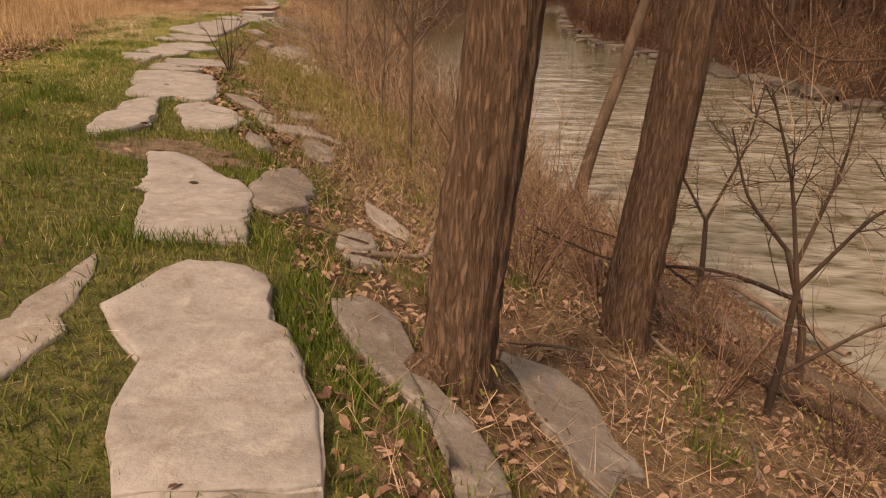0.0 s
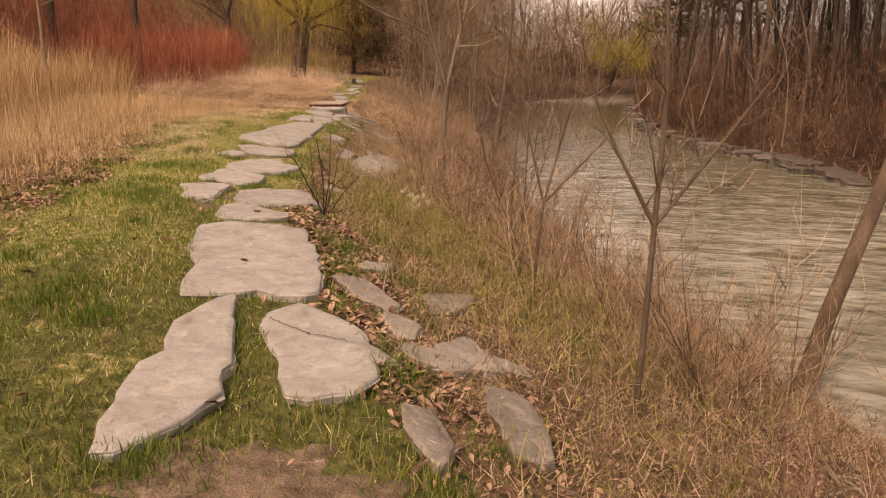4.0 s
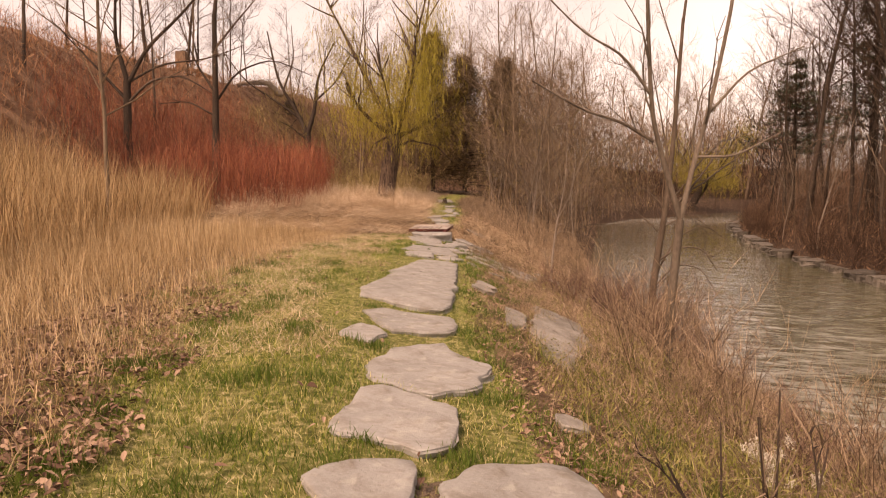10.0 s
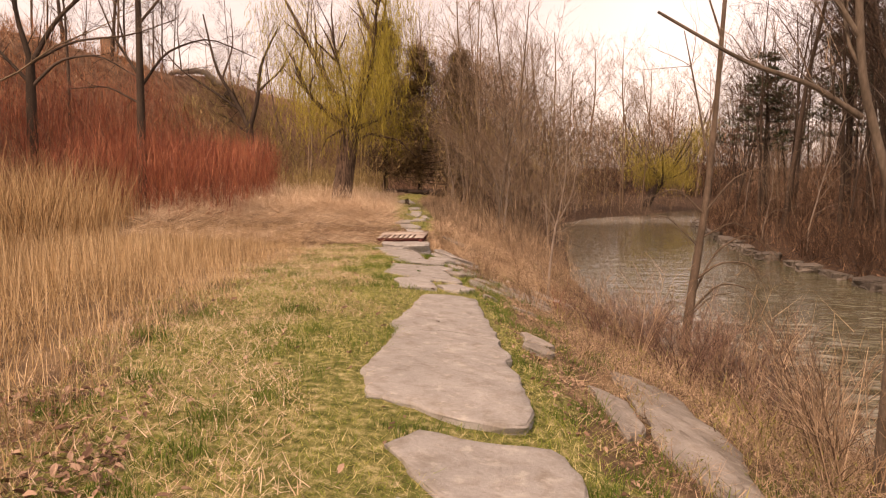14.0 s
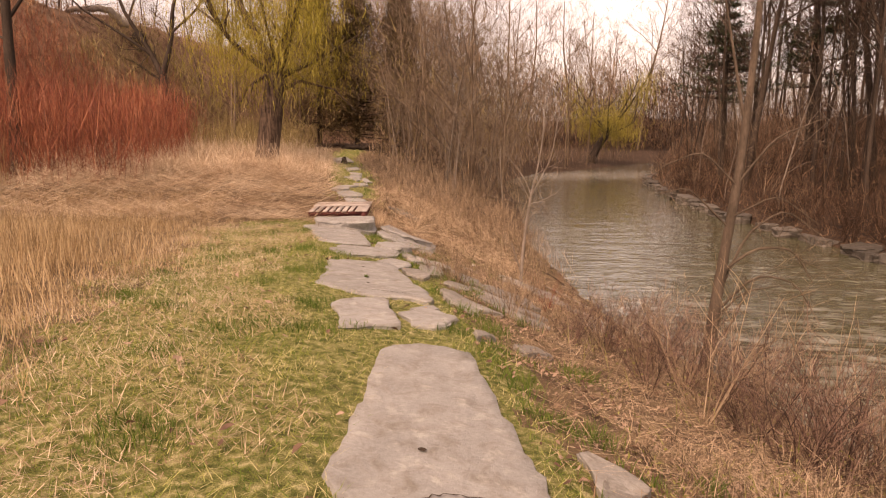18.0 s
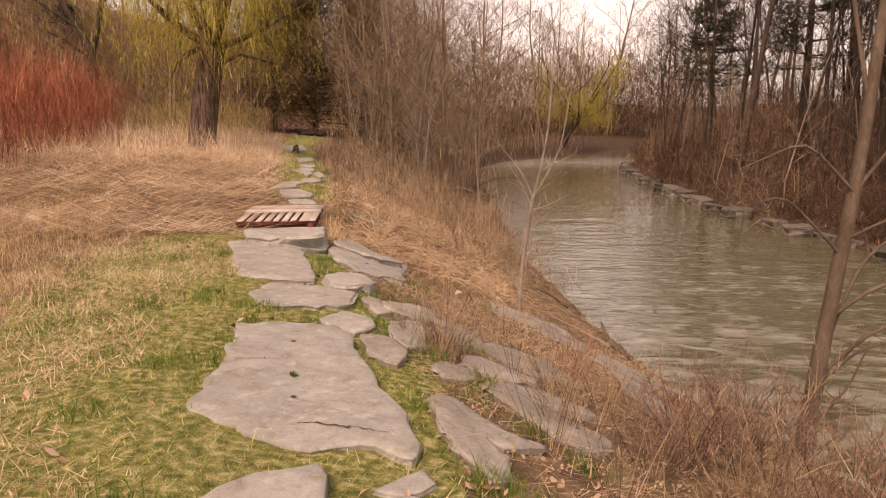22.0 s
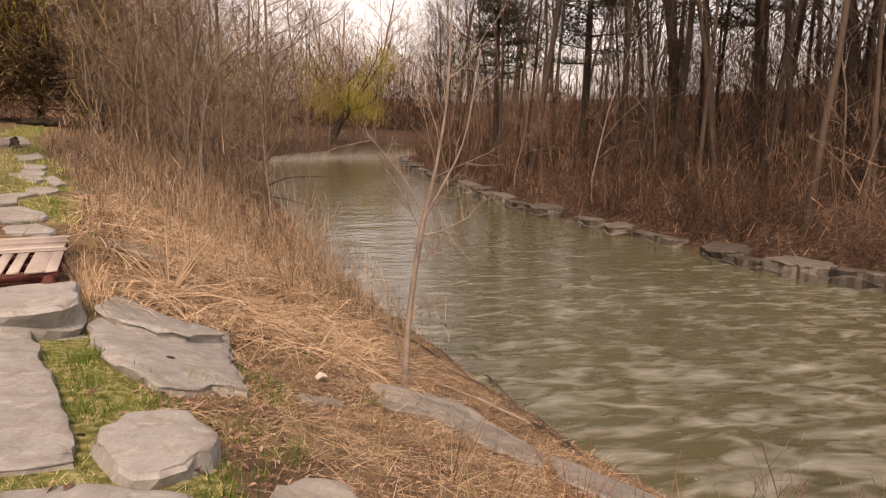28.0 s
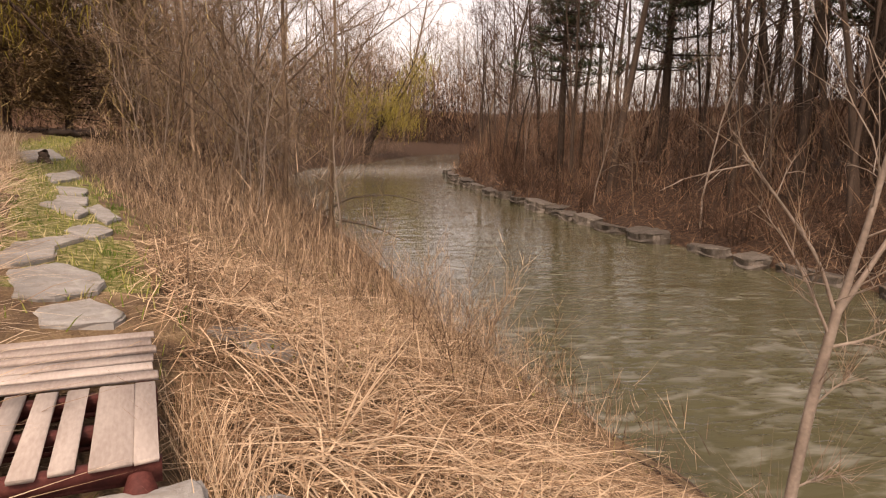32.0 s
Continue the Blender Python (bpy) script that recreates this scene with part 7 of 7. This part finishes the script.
limb_tree("meadow_tree", -14.6, 37.0, "dark bare tree with crooked spreading limbs", [(0, 0, -0.3), (0.05, 0, 2.0), (0.1, 0, 4.2)], 0.2, 0.15,
          [([(0.1, 0, 4.0), (0.9, 0.2, 5.6), (2.6, 0.4, 7.2), (4.0, 0.5, 9)], 0.1, 0.03), ([(0.1, 0, 4.2), (-0.4, 0.1, 6), (-0.3, 0.2, 9)], 0.11, 0.04), ([(0.05, 0, 3.2), (1.2, -0.2, 4.2), (2.6, -0.2, 4.4), (3.9, -0.2, 3.6)], 0.07, 0.015), ([(0.05, 0, 3.4), (-1.3, 0.2, 4.8), (-2.8, 0.2, 6.4)], 0.07, 0.02), ([(0.1, 0, 4.1), (1.4, 0.5, 5.0), (3.4, 0.7, 5.2), (5.0, 0.8, 5.8)], 0.06, 0.015)], DARKBARK, 522, sides=9, twigs=4, side_kids=6, twig_len=0.6)
limb_tree("meadow_tree", -11.3, 38.5, "straight dark bare tree rising from the reeds", [(0, 0, -0.3), (0.05, 0, 2.5), (0.1, 0, 5.0), (0.15, 0, 8.5)], 0.19, 0.1,
          [([(0.15, 0, 8.3), (0.35, 0.1, 10.5), (0.2, 0.2, 13)], 0.1, 0.012), ([(0.1, 0, 4.6), (1.0, 0.2, 6.0), (2.6, 0.4, 6.6), (4.4, 0.5, 5.8)], 0.06, 0.015), ([(0.1, 0, 5.0), (-0.8, 0.1, 6.4), (-1.6, 0.2, 8.4)], 0.06, 0.02), ([(0.15, 0, 7.0), (1.3, -0.2, 8.2), (2.6, -0.2, 9.6)], 0.06, 0.02), ([(0.08, 0, 4.0), (-1.2, 0.2, 4.7), (-2.6, 0.2, 4.6)], 0.045, 0.012)], DARKBARK, 523, sides=9, twigs=4, side_kids=6, twig_len=0.6)
HIGH_LIMBS = [([(0.75, 0.1, 7.9), (0.95, 0.2, 9.5), (0.9, 0.3, 11.5)], 0.04, 0.006), ([(0.68, 0.1, 6.8), (0.2, 0.3, 8.4), (-0.2, 0.4, 10)], 0.025, 0.006), ([(0.12, 0, 1.0), (0.6, -0.3, 1.7), (1.2, -0.5, 1.6), (1.6, -0.6, 0.9)], 0.026, 0.008), ([(0.15, 0, 1.3), (0.7, 0.2, 2.3), (1.5, 0.4, 2.7), (2.2, 0.4, 2.2)], 0.028, 0.008), ([(0.3, 0, 2.6), (0.9, -0.3, 3.0), (1.6, -0.4, 2.5)], 0.02, 0.006), ([(0.03, 0, 0.35), (0.35, -0.2, 0.9), (0.5, -0.3, 1.5)], 0.022, 0.008)]
LOW_LIMBS = [([(0.2, 0, 1.7), (0.7, -0.1, 2.1), (1.3, -0.2, 2.1), (1.7, -0.2, 1.5)], 0.03, 0.01), ([(0.4, 0, 3.1), (-0.2, 0.1, 3.7), (-0.9, 0.2, 3.4)], 0.022, 0.008), ([(0.42, 0, 3.2), (1.0, 0, 3.9), (1.9, 0.1, 4.2)], 0.025, 0.008), ([(0.3, 0, 2.4), (-0.4, 0.1, 3.1), (-0.9, 0.1, 3.0)], 0.018, 0.007), ([(0.5, 0.05, 4), (0.3, 0.3, 5.5), (0.0, 0.4, 7)], 0.03, 0.01), ([(0.1, 0, 0.9), (0.5, -0.2, 1.4), (1.1, -0.3, 1.5)], 0.02, 0.007)]
limb_tree("broken_tree", 5.02, 25.35, "slim brown tree leaning toward the river", [(0, 0, -0.25), (0.06, 0, 0.6), (0.2, 0.02, 1.8), (0.45, 0.05, 3.4), (0.6, 0.1, 5.2), (0.75, 0.1, 8)], 0.105, 0.04, HIGH_LIMBS + LOW_LIMBS, BROWNBARK, 510, twigs=4, side_kids=6)
limb_tree("slender_tree", 2.95, 30.2, "slender pale young tree near the water", [(0, 0, -0.2), (0.04, -0.03, 0.8), (0.12, -0.06, 1.5), (0.2, -0.11, 2.08)], 0.038, 0.029,
          [([(0.2, -0.11, 2.05), (0.31, -0.17, 2.6), (0.42, -0.22, 3.3), (0.47, -0.25, 4.8)], 0.025, 0.008), ([(0.2, -0.11, 2.05), (0.35, -0.19, 2.35), (0.6, -0.32, 2.9), (0.73, -0.39, 3.9)], 0.02, 0.006),
           ([(0.2, -0.11, 2.02), (0.07, -0.04, 2.4), (-0.2, 0.1, 2.78), (-0.36, 0.18, 2.97)], 0.014, 0.005), ([(0.18, -0.1, 1.9), (0.01, -0.01, 2.28), (-0.15, 0.07, 2.56)], 0.011, 0.004),
           ([(0.18, -0.1, 1.85), (0.36, -0.2, 1.9), (0.64, -0.33, 2.06)], 0.012, 0.004), ([(0.14, -0.08, 1.5), (0.25, -0.13, 1.62), (0.42, -0.2, 1.66)], 0.007, 0.003), ([(0.06, -0.04, 0.95), (0.2, -0.1, 1.02), (0.34, -0.16, 1.14)], 0.008, 0.003),
           ([(0.02, 0, 0.2), (-0.12, -0.05, 0.6), (-0.22, -0.1, 0.95)], 0.014, 0.006)], PALEBARK, 511, twigs=3, side_kids=6)


# ---- willows ----
def willow(x, y, label, height, trunk_h, r, crown, strands, seed, lean=(0.1, 0), droop=4.0, wide=1.0, low=1.2, bark=BARK, leaves=None):
    rng = np.random.default_rng(seed)
    top = thing("willow_tree", x, y, float(land(x, y)), label, "tree")
    g = Geo()
    line = [(0, 0, -0.3), (0.02, 0, 0.5), (lean[0] * 0.4, lean[1] * 0.4, trunk_h * 0.55), (lean[0], lean[1], trunk_h)]
    tube(g, line, [r * 1.5, r * 1.1, r, r * 0.95], 18, 0.06, rng)
    part("trunk", g, bark, top)
    fork = np.array([lean[0], lean[1], trunk_h - 0.1])
    leaf = Geo()
    for k in range(9):
        a = k * 0.7 + rng.uniform(-0.2, 0.2)
        out = crown * rng.uniform(0.4, 1.0)
        end = fork + np.array([math.cos(a) * out, math.sin(a) * out, (height - trunk_h) * (1.0 if k % 4 == 0 else rng.uniform(0.12, 0.62))])
        midp = fork + (end - fork) * 0.5 + np.array([math.cos(a), math.sin(a), 0]) * out * 0.15 + rng.normal(0, 0.3, 3)
        lg = Geo()
        ts = np.linspace(0, 1, 9)[:, None]
        cur = fork * (1 - ts) ** 2 + 2 * midp * ts * (1 - ts) + end * ts ** 2
        tube(lg, cur, np.linspace(r * 0.34, 0.02, 9) * rng.uniform(0.6, 1.2), 7)
        limb = part("limb", lg, bark, top)
        for q in range(5):
            tt = rng.uniform(0.45, 0.95)
            p0 = fork * (1 - tt) ** 2 + 2 * midp * tt * (1 - tt) + end * tt ** 2
            way = rng.normal(0, 1, 3) * crown * 0.2 + np.array([0, 0, crown * 0.35])
            bg = Geo()
            tube(bg, [p0, p0 + way * 0.6 + rng.normal(0, 0.1, 3), p0 + way], [0.05, 0.03, 0.012], 4)
            part("branch", bg, bark, limb)
        n = strands // 9
        if k % 3 == 0:
            stub = Geo()
            z0 = trunk_h * rng.uniform(0.5, 0.95)
            p0 = np.array([lean[0] * z0 / trunk_h, lean[1], z0])
            tube(stub, [p0, p0 + np.array([math.cos(a) * 0.9, math.sin(a) * 0.5, 0.5]), p0 + np.array([math.cos(a) * 2.2, math.sin(a), 0.2]), p0 + np.array([math.cos(a) * 3.0, math.sin(a), -0.6])], [r * 0.22, r * 0.15, 0.04, 0.015], 6)
            part("dead_branch", stub, bark, top, "broken dead branch")
        t = rng.uniform(0.3, 0.95, n)[:, None]
        st = fork * (1 - t) ** 2 + 2 * midp * t * (1 - t) + end * t ** 2 + rng.normal(0, crown * 0.16, (n, 3)) * np.array([1, 1, 0.6])
        ln = np.minimum(droop * rng.uniform(0.3, 1, n), np.maximum(0.3, st[:, 2] - rng.uniform(low, low + 3.5, n)))
        drift = rng.normal(0, 0.18, (n, 2))
        steps = 9
        for q in range(steps):
            p = st + np.column_stack([drift * (q / steps), -ln * q / steps])
            p = p + rng.normal(0, 0.05, p.shape)
            tip = p + np.column_stack([rng.normal(0, 0.12, (n, 2)), -ln / steps * rng.uniform(0.9, 1.5, n)])
            strips(leaf, p, tip, 0.034 * wide, rng)
    part("hanging_leaves", leaf, leaves or WILLOW, top, "yellow-green hanging shoots", smooth=False)
    return top


willow(-4.07, 42.5, "old willow with a broken trunk and yellow-green shoots", 11.0, 3.4, 0.38, 4.6, 2300, 61, (0.5, 0), 4.6, 0.6, 1.8, WILLOWBARK)
willow(30.3, 107.0, "yellow willow leaning over the far bend of the river", 12.5, 4.0, 0.5, 6.4, 1700, 62, (2.2, 0), 3.0, 1.9, 0.8, DARKBARK, OLDWILLOW)


# ---- conifers ----
def conifer(x, y, label, height, r, crown, needle, seed, bare=0.2, dense=26):
    rng = np.random.default_rng(seed)
    top = thing("pine_tree", x, y, float(land(x, y)), label, "tree", "conifers")
    g, lg, leaf = Geo(), Geo(), Geo()
    tube(g, [(0, 0, -0.2), (0.05, 0, height * 0.5), (0, 0, height)], [r, r * 0.65, 0.03], 9)
    z = height * bare
    while z < height * 0.98:
        f = (z / height - bare) / (1 - bare)
        for k in range(4):
            a = rng.uniform(0, 6.28)
            ln = crown * (1 - f * 0.8) * rng.uniform(0.45, 1.15)
            way = np.array([math.cos(a), math.sin(a), rng.uniform(-0.12, 0.14)])
            p0 = np.array([0, 0, z + rng.uniform(-0.2, 0.2)])
            tube(lg, [p0, p0 + way * ln * 0.6, p0 + way * ln + np.array([0, 0, 0.1 * ln])], [0.05, 0.03, 0.012], 3)
            n = int(dense * (2.2 if needle is NEEDLE else 5))
            t = rng.uniform(0.35, 1.05, n)[:, None]
            base = p0 + way * ln * t + np.array([0, 0, 1]) * 0.1 * ln * t * t + rng.normal(0, 0.16 * ln ** 0.5, (n, 3)) * np.array([1.4, 1.4, 0.4 if needle is NEEDLE else 1.6])
            tip = base + rng.normal(0, 0.36, (n, 3)) * np.array([1, 1, 0.35]) + np.array([0, 0, 0.1])
            strips(leaf, base, tip, 0.11 if needle is NEEDLE else 0.09, rng)
        z += height * (0.05 if needle is NEEDLE else 0.024) * rng.uniform(0.6, 1.4)
    part("trunk", g, DARKBARK, top)
    tagged(part("bough", lg, DARKBARK, top), kind="stuff")
    part("needles", leaf, needle, top, smooth=False)


conifer(27.0, 56.0, "tall dark green pine across the river", 15, 0.28, 4.2, NEEDLE, 71, 0.35, 52)
conifer(23.8, 60.5, "dark green pine with bare lower trunk", 12, 0.22, 3.4, NEEDLE, 72, 0.45, 46)
conifer(30.0, 47.0, "tall dark pine among bare trees", 16, 0.28, 4.2, NEEDLE, 73, 0.4, 52)
conifer(25.5, 31.0, "dark pine standing near the far bank", 14, 0.26, 4.0, NEEDLE, 74, 0.3, 52)
conifer(-0.5, 73.0, "brownish cedar behind the willow", 12.5, 0.22, 3.9, SCRUB, 75, 0.08, 40)
conifer(-3.6, 76.0, "brownish olive cedar beside another", 15.0, 0.22, 4.2, SCRUB, 76, 0.1, 40)
conifer(3.2, 78.0, "brownish cedar among bare trees", 13.5, 0.2, 3.8, SCRUB, 77, 0.08, 36)


# ---- fallen wood and small things ----
def log(name, pts, r, material, label, seed, sides=9):
    rng = np.random.default_rng(seed)
    g = Geo()
    pts = np.array(pts, float)
    s = np.linspace(0, len(pts) - 1, 12)
    line = np.stack([np.interp(s, np.arange(len(pts)), pts[:, c]) for c in range(3)], -1)
    line[1:-1] += rng.normal(0, r * 0.25, line[1:-1].shape)
    tube(g, line, np.linspace(r, r * 0.6, 12), sides, 0.05, rng)
    return tagged(part(name, g, material), label, "log")


def lz(x, y, up):
    return (x, y, float(land(x, y)) + up)


log("driftwood_log", [(7.55, 5.6, WATER + 0.12), (7.75, 4.3, WATER + 0.18), (7.95, 3.0, WATER + 0.2)], 0.06, PALEBARK, "bleached driftwood pole at the water's edge", 81)
log("fallen_log", [lz(5.6, 3.6, 0.06), lz(6.4, 2.6, 0.08), lz(7.2, 1.4, 0.06)], 0.1, GREYBARK, "grey fallen trunk lying on the bank", 82)
log("fallen_log", [lz(5.3, 2.6, 0.05), lz(6.0, 1.7, 0.06), lz(6.7, 0.6, 0.05)], 0.06, DARKBARK, "dark fallen pole beside another log", 83)
log("fallen_log", [(-1.6, 67.6, 0.95), (-0.4, 68, 0.9), (0.8, 68.2, 0.85)], 0.2, DARKBARK, "dark log lying across the end of the path", 84)
log("fallen_branch", [lz(3.4, 1.3, 0.05), lz(3.75, 1.58, 0.08), lz(3.85, 1.9, 0.2), lz(4.1, 2.4, 0.34)], 0.022, PALEBARK, "crooked dead branch on the leaf litter", 85, 6)
log("fallen_branch", [lz(2.76, 1.62, 0.04), lz(3.0, 1.47, 0.05), lz(3.4, 1.4, 0.08)], 0.012, DARKBARK, "thin dead stick across the grass", 86, 5)
limb_tree("fallen_branch", 5.4, 49.0, "broken dead limb reaching down into the river", [(-0.6, 0.3, 0.2), (0.3, 0, 0.5), (1.0, -0.5, 0.3)], 0.07, 0.05,
          [([(1.0, -0.5, 0.3), (2.0, -1.0, 0.1), (3.1, -1.2, -0.4)], 0.045, 0.012), ([(0.6, -0.2, 0.4), (1.8, 0.2, 0.9), (3.4, 0.3, 0.9), (4.6, 0.2, 0.5)], 0.04, 0.01), ([(0.2, 0, 0.4), (0.8, 0.6, 1.3), (1.8, 0.8, 1.9)], 0.03, 0.008)], GREYBARK, 587, twigs=3, side_kids=6, category="log")
log("stump", [(-1.25, 45.8, 0.4), (-1.24, 45.8, 0.6), (-1.2, 45.8, 0.78)], 0.16, DARKBARK, "short dark stump beside the path", 90)
log("hill_stump", [lz(-15.1, 65.6, -0.3), lz(-14.9, 65.4, 0.6), lz(-14.3, 65.0, 1.3)], 0.45, DARKBARK, "dark uprooted stump on the hillside", 91, 12)
log("fallen_log", [lz(-15.3, 65.4, 1.2), lz(-16.6, 64.6, 1.0), lz(-18.4, 63.5, 0.2)], 0.28, PALEBARK, "pale fallen trunk below the stump", 92, 10)
rng = np.random.default_rng(94)
for k in range(16):
    yy = rng.uniform(26.5, 36)
    xx = float(np.interp(yy, *NEAR)) - rng.uniform(0.02, 0.4)
    a, ln = rng.normal(1.75, 0.35), rng.uniform(0.5, 1.5)
    log("driftwood_stick", [lz(xx, yy, 0.05), lz(xx + math.cos(a) * ln / 2, yy + math.sin(a) * ln / 2, 0.09), (xx + math.cos(a) * ln + 0.05, yy + math.sin(a) * ln, max(WATER + 0.02, float(land(xx + math.cos(a) * ln, yy + math.sin(a) * ln)) + 0.05))], rng.uniform(0.008, 0.022), (GREYBARK, DARKBARK, PALEBARK)[k % 3], "thin driftwood stick washed up along the waterline", 300 + k, 5)
scrap = Geo()
z0 = float(land(1.77, 29.7)) + 0.05
scrap.add(np.array([[-0.05, -0.03, 0.0], [0.0, -0.045, 0.035], [0.055, -0.02, 0.012], [0.045, 0.03, 0.03], [0.0, 0.05, 0.05], [-0.05, 0.03, 0.02], [0.0, 0.0, 0.015]]) * 1.1 + np.array([1.77, 29.7, z0]), np.array([[0, 1, 6], [1, 2, 6], [2, 3, 6], [3, 4, 6], [4, 5, 6], [5, 0, 6]]))
tagged(part("curled_leaf", scrap, SEED, smooth=False), "large pale curled dead leaf on the bank", "leaf")
rng = np.random.default_rng(93)
for k in range(40):
    yy = rng.uniform(-1.5, 8)
    xx = edge(yy) + rng.uniform(0.8, 4.5)
    a, ln = rng.uniform(0, 3.14), rng.uniform(0.3, 0.9)
    log("dead_stick", [lz(xx, yy, 0.03), lz(xx + math.cos(a) * ln / 2, yy + math.sin(a) * ln / 2, 0.08), lz(xx + math.cos(a) * ln, yy + math.sin(a) * ln, 0.05)], rng.uniform(0.005, 0.014), GREYBARK if k % 3 else PALEBARK, "thin dead stick on the bank", 200 + k, 5)
seed_heads = thing("dried_flower", 2.35, 10.95, float(land(2.35, 10.95)), "pale dried seed heads on thin stems among the weeds", "plant")
rng = np.random.default_rng(97)
for k in range(16):
    tip = np.array([rng.normal(0, 0.12), rng.normal(0, 0.12), rng.uniform(0.3, 0.55)])
    g = Geo()
    tube(g, [(tip[0] * 0.3, tip[1] * 0.3, -0.02), tip * np.array([0.8, 0.8, 0.6]), tip], [0.003, 0.003, 0.002], 3)
    stalk = part("stem", g, TWIG, seed_heads)
    g = Geo()
    c = tip + rng.normal(0, 0.02, (60, 3))
    strips(g, c, c + rng.normal(0, 0.014, (60, 3)), 0.009, rng)
    part("seed_head", g, SEED, stalk, smooth=False)

# house on the hill
house = thing("house", -29.5, 79, float(land(-29.5, 79)), "white house with a brown chimney above the hill", "house")
for nm, box, m in (("wall", (0, 0, 1.0, 5, 6, 3.4), HOUSEWALL), ("chimney", (1.2, -2.0, 3.6, 1.0, 0.8, 2.2), ROOFING), ("roof", (0, 0, 2.8, 5.6, 6.6, 0.25), ROOFING)):
    g = Geo()
    cuboid(g, *box, 0.05)
    part(nm, g, m, house, smooth=False)
